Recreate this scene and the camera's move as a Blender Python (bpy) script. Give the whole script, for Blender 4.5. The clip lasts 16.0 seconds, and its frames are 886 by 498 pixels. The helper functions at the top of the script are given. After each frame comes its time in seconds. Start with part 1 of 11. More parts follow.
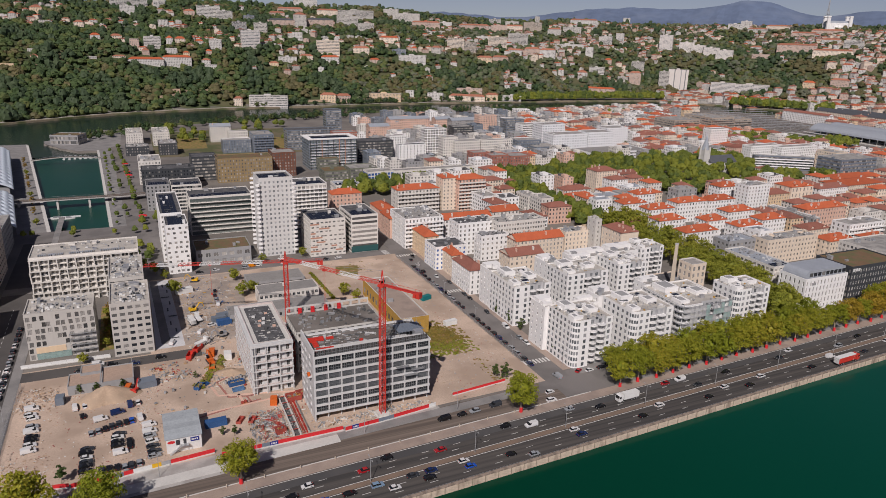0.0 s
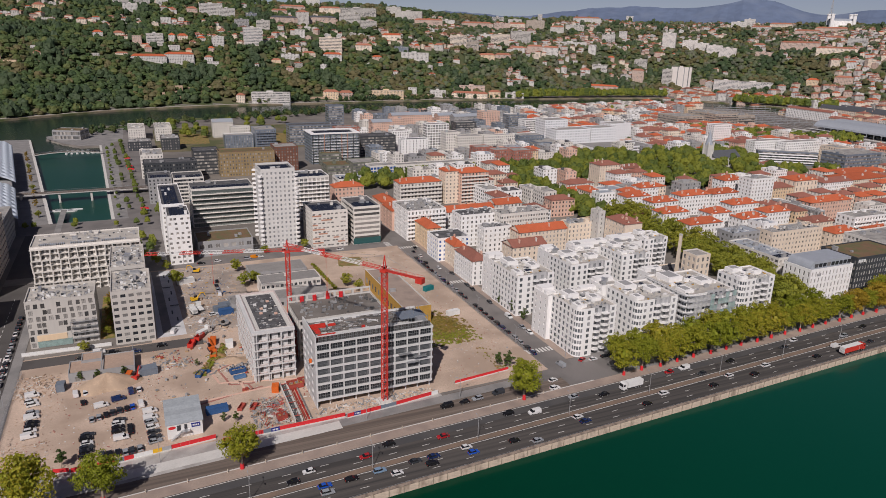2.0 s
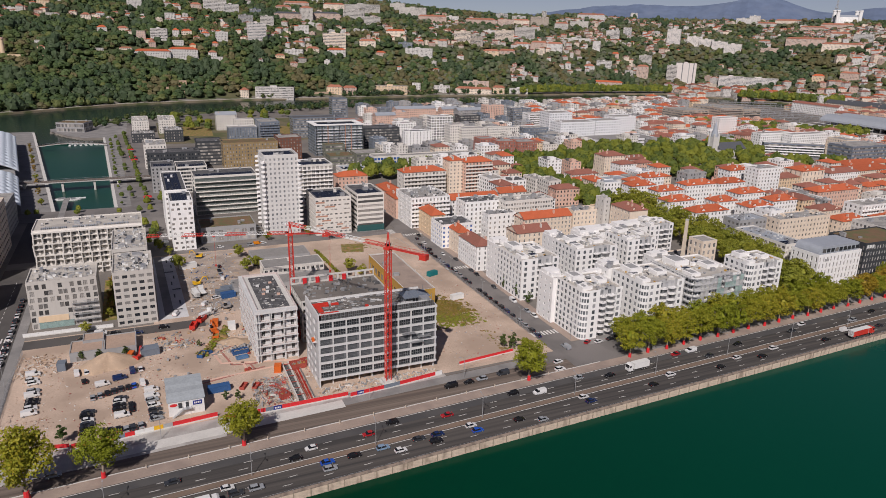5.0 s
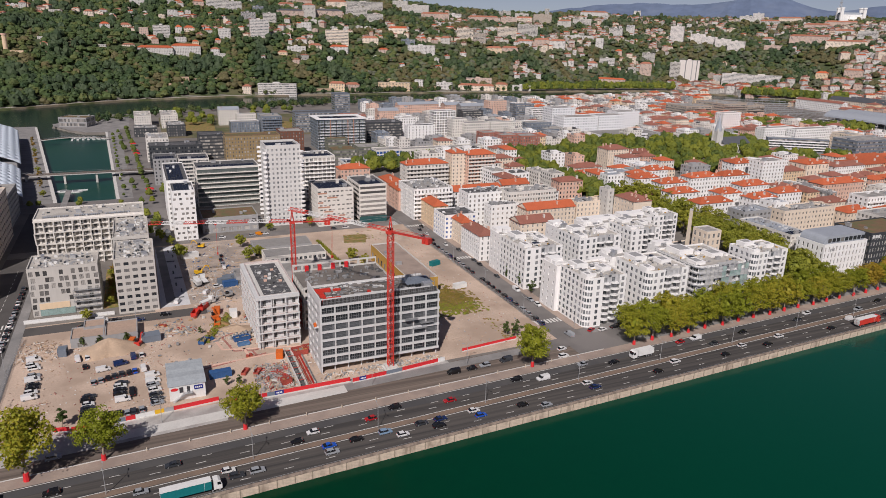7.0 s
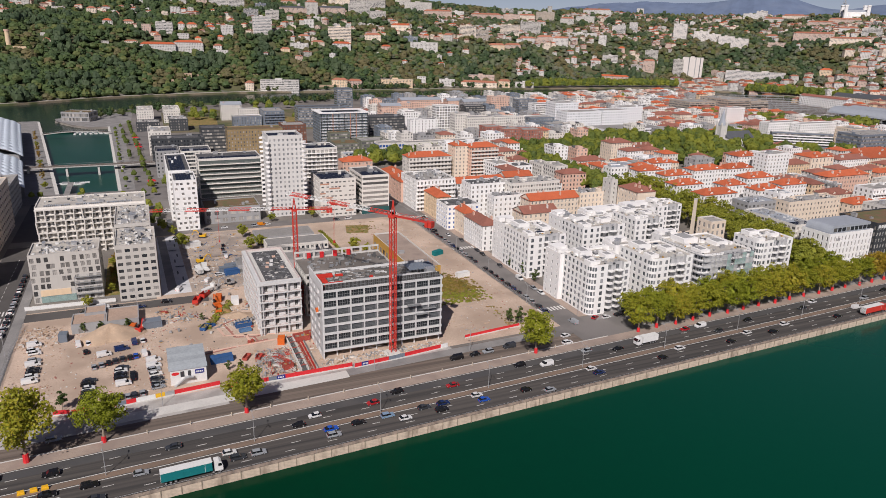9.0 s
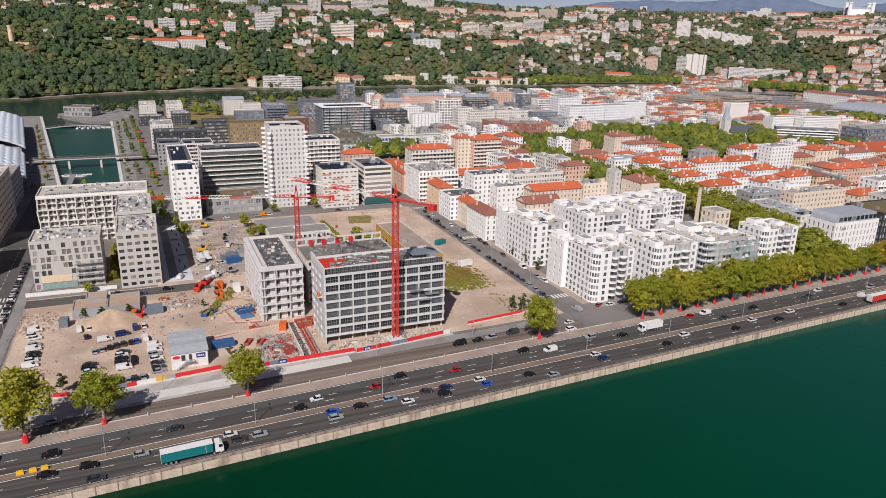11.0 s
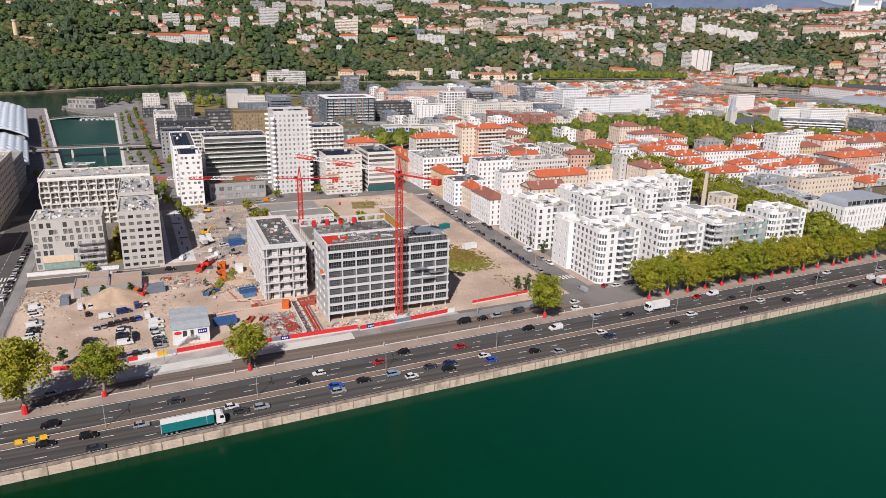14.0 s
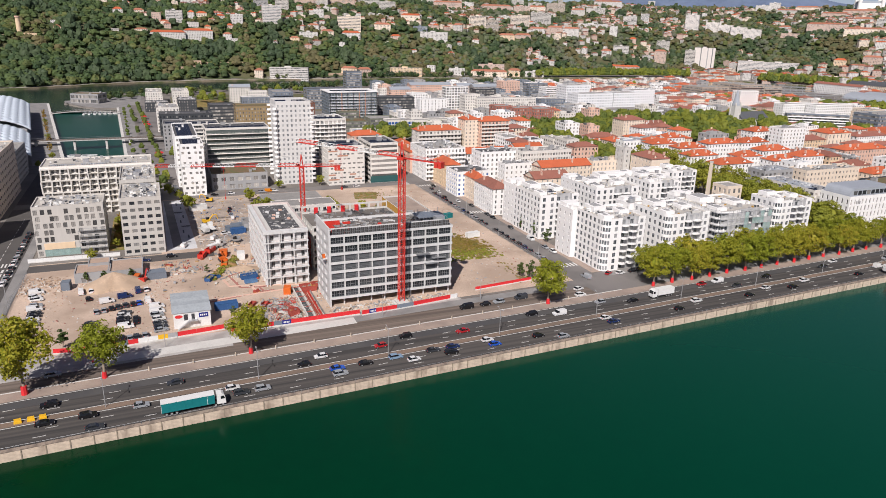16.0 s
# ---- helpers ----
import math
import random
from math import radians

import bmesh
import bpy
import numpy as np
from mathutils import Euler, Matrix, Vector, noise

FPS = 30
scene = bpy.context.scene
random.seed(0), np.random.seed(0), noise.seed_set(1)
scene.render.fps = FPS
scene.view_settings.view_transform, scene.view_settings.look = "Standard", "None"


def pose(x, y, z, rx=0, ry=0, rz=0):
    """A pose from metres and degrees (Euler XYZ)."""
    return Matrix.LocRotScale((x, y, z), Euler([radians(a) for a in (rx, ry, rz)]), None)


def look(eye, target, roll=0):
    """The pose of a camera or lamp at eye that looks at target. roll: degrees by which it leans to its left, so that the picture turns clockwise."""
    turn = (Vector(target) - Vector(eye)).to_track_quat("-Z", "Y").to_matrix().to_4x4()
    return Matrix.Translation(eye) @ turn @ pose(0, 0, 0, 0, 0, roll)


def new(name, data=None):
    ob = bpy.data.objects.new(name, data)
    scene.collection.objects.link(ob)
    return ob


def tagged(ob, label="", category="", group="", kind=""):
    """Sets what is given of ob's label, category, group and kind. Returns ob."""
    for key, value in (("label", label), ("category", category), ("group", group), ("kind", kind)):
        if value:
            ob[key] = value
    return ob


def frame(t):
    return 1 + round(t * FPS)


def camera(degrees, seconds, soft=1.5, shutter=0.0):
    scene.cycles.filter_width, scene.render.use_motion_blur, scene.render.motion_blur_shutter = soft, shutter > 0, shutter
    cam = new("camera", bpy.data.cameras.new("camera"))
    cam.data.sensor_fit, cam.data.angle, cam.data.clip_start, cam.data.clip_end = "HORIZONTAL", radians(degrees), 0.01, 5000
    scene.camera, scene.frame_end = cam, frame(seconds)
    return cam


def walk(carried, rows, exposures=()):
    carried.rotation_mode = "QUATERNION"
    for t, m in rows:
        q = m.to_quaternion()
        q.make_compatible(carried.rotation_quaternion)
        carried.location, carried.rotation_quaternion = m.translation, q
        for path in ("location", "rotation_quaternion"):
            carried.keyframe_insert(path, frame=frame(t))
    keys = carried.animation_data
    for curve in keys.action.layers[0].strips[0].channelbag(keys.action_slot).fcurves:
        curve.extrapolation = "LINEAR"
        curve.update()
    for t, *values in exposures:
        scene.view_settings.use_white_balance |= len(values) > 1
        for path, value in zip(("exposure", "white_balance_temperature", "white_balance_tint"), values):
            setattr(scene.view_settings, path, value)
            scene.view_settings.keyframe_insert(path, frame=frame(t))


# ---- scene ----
# Camera: a drone that sinks from 148 m to about 100 m over the river.
cam = camera(65.2, 16.0, soft=0.62)
METRES, EYE, TILT, LEAN, TURN = 47.7, 147.9, -17.6, -1.4, -24.0
ROWS = [
    (0.0, -0.00016, 0.00064, -0.00128, 0.001, -0.003, -0.001),
    (0.5, -0.00080, 0.01058, -0.02966, 0.050, -0.004, -0.013),
    (1.0, -0.00146, 0.02057, -0.05818, 0.098, -0.005, -0.025),
    (1.5, -0.00217, 0.03060, -0.08685, 0.147, -0.007, -0.037),
    (2.0, -0.00289, 0.04067, -0.11565, 0.196, -0.010, -0.048),
    (2.5, -0.00365, 0.05077, -0.14457, 0.245, -0.013, -0.060),
    (3.0, -0.00442, 0.06092, -0.17361, 0.295, -0.017, -0.072),
    (3.5, -0.00522, 0.07109, -0.20276, 0.344, -0.021, -0.084),
    (4.0, -0.00603, 0.08130, -0.23201, 0.394, -0.026, -0.096),
    (6.5, -0.01022, 0.13265, -0.37950, 0.645, -0.056, -0.156),
    (7.0, -0.01107, 0.14297, -0.40919, 0.696, -0.063, -0.169),
    (7.5, -0.01191, 0.15330, -0.43893, 0.746, -0.070, -0.181),
    (8.0, -0.01275, 0.16364, -0.46871, 0.798, -0.077, -0.193),
    (8.5, -0.01358, 0.17397, -0.49852, 0.849, -0.084, -0.206),
    (9.0, -0.01439, 0.18431, -0.52835, 0.900, -0.091, -0.219),
    (11.5, -0.01819, 0.23593, -0.67755, 1.159, -0.125, -0.285),
    (12.0, -0.01887, 0.24621, -0.70735, 1.212, -0.131, -0.298),
    (12.5, -0.01952, 0.25648, -0.73712, 1.264, -0.137, -0.312),
    (13.0, -0.02013, 0.26672, -0.76685, 1.317, -0.142, -0.326),
    (13.5, -0.02071, 0.27694, -0.79652, 1.370, -0.147, -0.341),
    (14.0, -0.02125, 0.28713, -0.82614, 1.423, -0.151, -0.355),
    (14.5, -0.02174, 0.29730, -0.85570, 1.476, -0.155, -0.370),
    (15.0, -0.02218, 0.30742, -0.88519, 1.529, -0.159, -0.385),
    (15.5, -0.02258, 0.31752, -0.91459, 1.582, -0.161, -0.400),
    (16.0, -0.02292, 0.32757, -0.94391, 1.636, -0.163, -0.416),
]
walk(cam, [(t, pose(0, 0, EYE, 0, 0, TURN) @ pose(0, 0, 0, TILT, LEAN, 0) @ pose(METRES * x, METRES * y, METRES * z, 90 + pitch, roll, yaw)) for t, x, y, z, yaw, pitch, roll in ROWS],
     exposures=[(0.0, -0.45, 6225, 17.6), (8.0, -0.24, 6200, 16.6), (16.0, 0.07, 6160, 15.2)])

# Sky and sun: a clear late-morning sun from behind the camera's left shoulder.
SUN_UP, SUN_WAY = 42.5, Vector((-0.555, -0.83, 0)).normalized()
world = bpy.data.worlds.new("sky")
scene.world = world
world.use_nodes = True
wn = world.node_tree.nodes
sky = wn.new("ShaderNodeTexSky")
sky.sky_type, sky.sun_disc = "NISHITA", False
sky.sun_elevation, sky.sun_rotation = radians(SUN_UP), math.atan2(SUN_WAY.x, SUN_WAY.y)
sky.altitude, sky.air_density, sky.dust_density, sky.ozone_density = 1500, 0.8, 0.1, 4.0
wn["Background"].inputs["Strength"].default_value = 0.0515
hazy = wn.new("ShaderNodeHueSaturation")
hazy.inputs["Hue"].default_value, hazy.inputs["Saturation"].default_value = 0.525, 0.62
world.node_tree.links.new(sky.outputs["Color"], hazy.inputs["Color"])
world.node_tree.links.new(hazy.outputs["Color"], wn["Background"].inputs["Color"])
sun = new("sun", bpy.data.lights.new("sun", "SUN"))
sun.data.energy, sun.data.angle, sun.data.color = 5.0, radians(0.55), (1.0, 0.93, 0.83)
to_sun = SUN_WAY * math.cos(radians(SUN_UP)) + Vector((0, 0, math.sin(radians(SUN_UP))))
sun.matrix_world = look((0, 0, 600), Vector((0, 0, 600)) - to_sun)

# ---- materials ----
def surf(name, base, rough=0.8, var=0.18, big=0.15, fine=2.5, bump=0.15, metal=0.0, rnd=0.0, island=0.0, spec=0.3, streak=0.0):
    """A plain surface with a large mottling, a fine grain and a slight relief, both at sizes given in patches a metre."""
    m = bpy.data.materials.new(name)
    m.use_nodes = True
    n, l = m.node_tree.nodes, m.node_tree.links
    b = n["Principled BSDF"]
    b.inputs["Roughness"].default_value, b.inputs["Metallic"].default_value = rough, metal
    b.inputs["Specular IOR Level"].default_value = spec
    at = n.new("ShaderNodeTexCoord")
    t1, t2 = n.new("ShaderNodeTexNoise"), n.new("ShaderNodeTexNoise")
    t1.inputs["Scale"].default_value, t2.inputs["Scale"].default_value = big, fine
    t1.inputs["Detail"].default_value = 4
    for t in (t1, t2):
        l.new(at.outputs["Object"], t.inputs["Vector"])
    if streak:
        squash = n.new("ShaderNodeMapping")
        squash.inputs["Scale"].default_value = (1, 1, 1 - streak)
        l.new(at.outputs["Object"], squash.inputs["Vector"])
        l.new(squash.outputs["Vector"], t2.inputs["Vector"])
    add = n.new("ShaderNodeMath")
    add.operation = "ADD"
    l.new(t1.outputs["Fac"], add.inputs[0])
    l.new(t2.outputs["Fac"], add.inputs[1])
    last = add.outputs[0]
    for amount, kind, socket in ((rnd, "ShaderNodeObjectInfo", "Random"), (island, "ShaderNodeNewGeometry", "Random Per Island")):
        if amount:
            info, mul = n.new(kind), n.new("ShaderNodeMath")
            mul.operation = "MULTIPLY_ADD"
            l.new(info.outputs[socket], mul.inputs[0])
            mul.inputs[1].default_value = amount
            l.new(last, mul.inputs[2])
            last = mul.outputs[0]
    total = rnd + island
    span = n.new("ShaderNodeMapRange")
    span.inputs["From Min"].default_value, span.inputs["From Max"].default_value = 0.55, 1.45 + total
    span.inputs["To Min"].default_value, span.inputs["To Max"].default_value = 1 - var, 1 + var
    l.new(last, span.inputs["Value"])
    tone = n.new("ShaderNodeVectorMath")
    tone.operation = "SCALE"
    tone.inputs[0].default_value = base
    l.new(span.outputs["Result"], tone.inputs["Scale"])
    l.new(tone.outputs[0], b.inputs["Base Color"])
    if bump:
        relief = n.new("ShaderNodeBump")
        relief.inputs["Strength"].default_value, relief.inputs["Distance"].default_value = bump, 0.05
        l.new(t2.outputs["Fac"], relief.inputs["Height"])
        l.new(relief.outputs["Normal"], b.inputs["Normal"])
    return m


def two_tone(name, one, two, scale, low, high, rough=0.9, fine=1.5, bump=0.3, island=0.0, var=0.2):
    """Ground of two kinds that meet in ragged patches."""
    m = surf(name, one, rough, var, scale * 0.7, fine, bump, island=island)
    n, l = m.node_tree.nodes, m.node_tree.links
    b = n["Principled BSDF"]
    at, t = n.new("ShaderNodeTexCoord"), n.new("ShaderNodeTexNoise")
    t.inputs["Scale"].default_value, t.inputs["Detail"].default_value = scale, 7
    l.new(at.outputs["Object"], t.inputs["Vector"])
    edge = n.new("ShaderNodeMapRange")
    edge.inputs["From Min"].default_value, edge.inputs["From Max"].default_value = low, high
    l.new(t.outputs["Fac"], edge.inputs["Value"])
    mix = n.new("ShaderNodeMix")
    mix.data_type = "RGBA"
    l.new(edge.outputs["Result"], mix.inputs["Factor"])
    old = b.inputs["Base Color"].links[0].from_socket
    l.new(old, mix.inputs["A"])
    mix.inputs["B"].default_value = (*two, 1)
    l.new(mix.outputs["Result"], b.inputs["Base Color"])
    return m


def leaf(name, base, yellow, big=0.2, var=0.42):
    m = surf(name, base, 0.65, var, big, 1.2, 0.0, island=1.0, rnd=0.5)
    n, l = m.node_tree.nodes, m.node_tree.links
    b = n["Principled BSDF"]
    tone = b.inputs["Base Color"].links[0].from_socket
    info, mix = n.new("ShaderNodeObjectInfo"), n.new("ShaderNodeMix")
    mix.data_type = "RGBA"
    geo, mul = n.new("ShaderNodeNewGeometry"), n.new("ShaderNodeMath")
    mul.operation = "MULTIPLY"
    l.new(geo.outputs["Random Per Island"], mul.inputs[0])
    l.new(info.outputs["Random"], mul.inputs[1])
    l.new(mul.outputs[0], mix.inputs["Factor"])
    l.new(tone, mix.inputs["A"])
    mix.inputs["B"].default_value = (*yellow, 1)
    l.new(mix.outputs["Result"], b.inputs["Base Color"])
    glow, blend = n.new("ShaderNodeBsdfTranslucent"), n.new("ShaderNodeMixShader")
    l.new(mix.outputs["Result"], glow.inputs["Color"])
    blend.inputs[0].default_value = 0.25
    l.new(b.outputs[0], blend.inputs[1])
    l.new(glow.outputs[0], blend.inputs[2])
    l.new(blend.outputs[0], n["Material Output"].inputs["Surface"])
    return m


def glazing(name, dark, pale, share=0.25):
    """Window glass: dark rooms behind, some with pale blinds, one tone for a pane."""
    m = bpy.data.materials.new(name)
    m.use_nodes = True
    n, l = m.node_tree.nodes, m.node_tree.links
    b = n["Principled BSDF"]
    b.inputs["Roughness"].default_value = 0.06
    info, geo, add = n.new("ShaderNodeObjectInfo"), n.new("ShaderNodeNewGeometry"), n.new("ShaderNodeMath")
    l.new(info.outputs["Random"], add.inputs[0])
    l.new(geo.outputs["Random Per Island"], add.inputs[1])
    wrap = n.new("ShaderNodeMath")
    wrap.operation = "FRACT"
    l.new(add.outputs[0], wrap.inputs[0])
    ramp = n.new("ShaderNodeValToRGB")
    ramp.color_ramp.elements[0].color, ramp.color_ramp.elements[1].color = (*dark, 1), (*pale, 1)
    ramp.color_ramp.elements[0].position, ramp.color_ramp.elements[1].position = 1 - share, 1.0
    l.new(wrap.outputs[0], ramp.inputs["Fac"])
    l.new(ramp.outputs["Color"], b.inputs["Base Color"])
    return m


def waves(name, base, rough, scale, bump):
    return surf(name, base, rough, 0.14, 0.012, scale, bump, spec=0.12)


WHITE = surf("white_render", (0.82, 0.81, 0.79), 0.85, 0.07, 0.12, 0.9, 0.05, rnd=0.1, streak=0.85)
OFFWHITE = surf("off_white_render", (0.68, 0.65, 0.60), 0.85, 0.10, 0.12, 0.9, 0.05, rnd=0.5, streak=0.85)
CREAM = surf("cream_render", (0.74, 0.63, 0.51), 0.88, 0.14, 0.12, 0.9, 0.05, rnd=0.7, streak=0.85)
OCHRE = surf("ochre_render", (0.70, 0.535, 0.36), 0.88, 0.14, 0.12, 0.9, 0.05, rnd=0.6, streak=0.85)
PINK = surf("salmon_render", (0.66, 0.44, 0.345), 0.88, 0.14, 0.12, 0.9, 0.05, rnd=0.6, streak=0.85)
BRICKY = surf("brick_red_cladding", (0.38, 0.155, 0.115), 0.85, 0.2, 0.15, 2.0, 0.1, rnd=0.4)
ICE = surf("bluish_white_panels", (0.76, 0.765, 0.77), 0.6, 0.06, 0.12, 0.9, 0.0, rnd=0.2)
GREY = surf("grey_render", (0.33, 0.33, 0.33), 0.85, 0.12, 0.12, 0.9, 0.05, rnd=0.5, streak=0.85)
BLUEGREY = surf("blue_grey_cladding", (0.17, 0.20, 0.24), 0.5, 0.15, 0.2, 2.0, 0.05, rnd=0.5)
DARK = surf("charcoal_cladding", (0.055, 0.06, 0.066), 0.5, 0.2, 0.2, 2.0, 0.05, rnd=0.5)
BRASS = surf("bronze_panels", (0.36, 0.265, 0.14), 0.45, 0.2, 0.2, 2.0, 0.05, metal=0.3)
OLIVE = surf("olive_cladding", (0.16, 0.17, 0.13), 0.7, 0.15, 0.2, 1.0, 0.05)
CONCRETE = surf("raw_concrete", (0.45, 0.44, 0.42), 0.9, 0.16, 0.2, 1.4, 0.2, streak=0.7)
PALE_CONC = surf("pale_concrete", (0.58, 0.565, 0.53), 0.9, 0.12, 0.2, 1.4, 0.15, streak=0.7)
# Holds the shade of rooms behind openings; also colours dark scrap.
SHADE_DARK = surf("shade_dark_grey", (0.10, 0.10, 0.10), 0.9, 0.2, 0.3, 1.0, 0.0)
TILE = surf("orange_roof_tiles", (0.455, 0.112, 0.048), 0.9, 0.28, 0.25, 1.6, 0.4, rnd=0.8)
TILE_OLD = surf("weathered_brown_roof_tiles", (0.27, 0.112, 0.082), 0.9, 0.3, 0.25, 1.6, 0.4, rnd=0.8)
SLATE = surf("dark_slate_roof", (0.09, 0.095, 0.105), 0.7, 0.25, 0.3, 2.0, 0.3, rnd=0.4)
GRAVEL = two_tone("grey_gravel_roof", (0.36, 0.345, 0.32), (0.25, 0.24, 0.23), 0.18, 0.45, 0.62, fine=4)
BITUMEN = two_tone("dark_bitumen_roof", (0.085, 0.085, 0.09), (0.14, 0.14, 0.14), 0.25, 0.45, 0.62, fine=3)
SOIL_ROOF = two_tone("brown_sedum_roof", (0.19, 0.12, 0.07), (0.13, 0.13, 0.06), 0.2, 0.42, 0.62, fine=3)
METAL = surf("pale_metal", (0.55, 0.56, 0.57), 0.4, 0.12, 0.3, 2.0, 0.05, metal=0.6)
ZINC = surf("zinc_sheet", (0.38, 0.41, 0.45), 0.5, 0.12, 0.3, 2.0, 0.05, metal=0.15)
SOLAR = surf("solar_panel", (0.018, 0.024, 0.04), 0.15, 0.3, 0.4, 2.0, 0.0, spec=0.6)
FRAME_W = surf("white_window_frame", (0.7, 0.7, 0.68), 0.6, 0.05, 0.5, 2, 0.0)
FRAME_D = surf("dark_window_frame", (0.05, 0.05, 0.055), 0.5, 0.1, 0.5, 2, 0.0)
GLASS = glazing("window_glass", (0.03, 0.034, 0.04), (0.32, 0.31, 0.29), 0.45)
COURT_GLASS = glazing("pale_court_glass", (0.07, 0.078, 0.085), (0.40, 0.40, 0.40), 0.65)
TOWER_GLASS = glazing("shuttered_tower_glass", (0.15, 0.158, 0.165), (0.50, 0.50, 0.49), 0.8)
FRAME_GREY = surf("blue_grey_window_frame", (0.30, 0.325, 0.35), 0.6, 0.05, 0.5, 2, 0.0)
# Paler than near glass: blinds and shutters, plus distance haze in the tone.
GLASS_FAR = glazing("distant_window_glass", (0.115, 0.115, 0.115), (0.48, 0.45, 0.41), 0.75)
GLASS_PALE = glazing("milky_panel_glass", (0.36, 0.375, 0.39), (0.64, 0.645, 0.65), 0.95)
GLASS_GREEN = glazing("greenish_office_glass", (0.11, 0.13, 0.125), (0.30, 0.32, 0.30), 0.7)
GLASS_RAW = glazing("new_office_glass", (0.03, 0.034, 0.038), (0.075, 0.08, 0.085), 0.5)
BOARDED = surf("dull_grey_weather_board", (0.105, 0.112, 0.118), 0.7, 0.25, 0.3, 1.2, 0.05, rnd=0.8)
OFFICE_CONC = surf("pale_precast_concrete", (0.585, 0.585, 0.575), 0.88, 0.10, 0.2, 1.4, 0.1, streak=0.7)
FORM_FACE = surf("dark_formwork_face", (0.055, 0.052, 0.05), 0.75, 0.4, 0.6, 2.0, 0.05, rnd=1.0)
FRAME_STEEL = surf("raw_window_steel", (0.17, 0.175, 0.18), 0.55, 0.15, 0.5, 2.0, 0.0)
LOGGIA = glazing("loggia_glass", (0.06, 0.06, 0.06), (0.42, 0.40, 0.37), 0.8)
GLASS_B = glazing("blue_shutter_glass", (0.03, 0.09, 0.30), (0.06, 0.16, 0.45), 0.5)
GLASS_G = glazing("teal_shop_glass", (0.03, 0.10, 0.10), (0.06, 0.16, 0.15), 0.5)
ASPHALT = two_tone("worn_asphalt", (0.098, 0.091, 0.086), (0.082, 0.076, 0.072), 0.06, 0.45, 0.6, fine=3, var=0.12)
ASPHALT_NEW = two_tone("fresh_dark_asphalt", (0.075, 0.074, 0.075), (0.09, 0.087, 0.085), 0.08, 0.45, 0.6, fine=3, var=0.12)
PAVING = two_tone("pale_pink_paving", (0.36, 0.285, 0.235), (0.29, 0.23, 0.195), 0.12, 0.45, 0.65, fine=3)
GREY_PAVING = two_tone("grey_paving", (0.26, 0.25, 0.24), (0.20, 0.195, 0.19), 0.12, 0.45, 0.65, fine=3)
FLAGS = two_tone("dusty_grey_flagstones", (0.43, 0.41, 0.385), (0.33, 0.31, 0.29), 0.15, 0.45, 0.62, fine=2.5)
CAPPING = two_tone("dirty_brown_capping", (0.33, 0.265, 0.21), (0.20, 0.16, 0.13), 0.5, 0.42, 0.66, fine=1.5)
MEDIAN = two_tone("brown_median_gravel", (0.215, 0.155, 0.115), (0.175, 0.135, 0.105), 0.15, 0.45, 0.65, fine=3)
PAINT = surf("white_road_paint", (0.62, 0.61, 0.58), 0.8, 0.15, 0.3, 2.0, 0.0)
SAND = two_tone("dusty_site_earth", (0.535, 0.415, 0.325), (0.40, 0.305, 0.235), 0.05, 0.44, 0.62, fine=1.6, bump=0.6, var=0.3)
YARD = two_tone("grey_brown_yard_earth", (0.43, 0.355, 0.295), (0.30, 0.255, 0.22), 0.09, 0.42, 0.62, fine=1.6, bump=0.6, var=0.3)
RED_EARTH = two_tone("trodden_red_earth", (0.44, 0.32, 0.245), (0.36, 0.275, 0.22), 0.06, 0.42, 0.6, fine=1.2, bump=0.4)
HEAP = two_tone("heaped_sand", (0.46, 0.34, 0.24), (0.40, 0.30, 0.215), 0.3, 0.42, 0.6, fine=1.5, bump=0.6)
GRASS = two_tone("dry_grass", (0.17, 0.165, 0.045), (0.33, 0.20, 0.09), 0.3, 0.42, 0.62, fine=2.0, bump=0.5)
GARDEN = two_tone("brown_garden_ground", (0.165, 0.14, 0.085), (0.095, 0.105, 0.045), 0.04, 0.42, 0.58, fine=0.8, bump=0.3)
CITY_GROUND = two_tone("city_ground", (0.17, 0.155, 0.14), (0.22, 0.20, 0.175), 0.03, 0.42, 0.62, fine=0.8)
HILL = two_tone("wooded_hillside", (0.060, 0.078, 0.032), (0.125, 0.115, 0.06), 0.014, 0.48, 0.66, fine=0.1, bump=0.3)
# Blue of the range is distance haze put into its base colour.
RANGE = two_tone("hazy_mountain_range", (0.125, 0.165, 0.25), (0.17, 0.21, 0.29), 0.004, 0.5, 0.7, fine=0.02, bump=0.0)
BARK = surf("plane_tree_bark", (0.30, 0.25, 0.19), 0.9, 0.3, 0.8, 4.0, 0.5)
LEAF = leaf("plane_tree_leaves", (0.250, 0.285, 0.018), (0.40, 0.305, 0.028))
LEAF_DARK = leaf("dark_bush_leaves", (0.075, 0.115, 0.03), (0.12, 0.14, 0.035))
LEAF_GOLD = leaf("golden_plane_leaves", (0.36, 0.265, 0.022), (0.40, 0.25, 0.025))
LEAF_CITY = leaf("street_tree_leaves", (0.255, 0.28, 0.032), (0.35, 0.31, 0.036))
LEAF_DRY = leaf("autumn_leaves", (0.27, 0.21, 0.045), (0.38, 0.19, 0.04))
RED = surf("red_crane_paint", (0.55, 0.045, 0.03), 0.5, 0.15, 0.5, 2.0, 0.05)
RED_SHEET = surf("red_hoarding", (0.62, 0.03, 0.035), 0.6, 0.08, 0.2, 1.0, 0.05)
WHITE_METAL = surf("white_painted_steel", (0.7, 0.7, 0.68), 0.5, 0.08, 0.5, 2.0, 0.05)
ORANGE = surf("orange_steel", (0.62, 0.13, 0.02), 0.55, 0.15, 0.5, 2.0, 0.05)
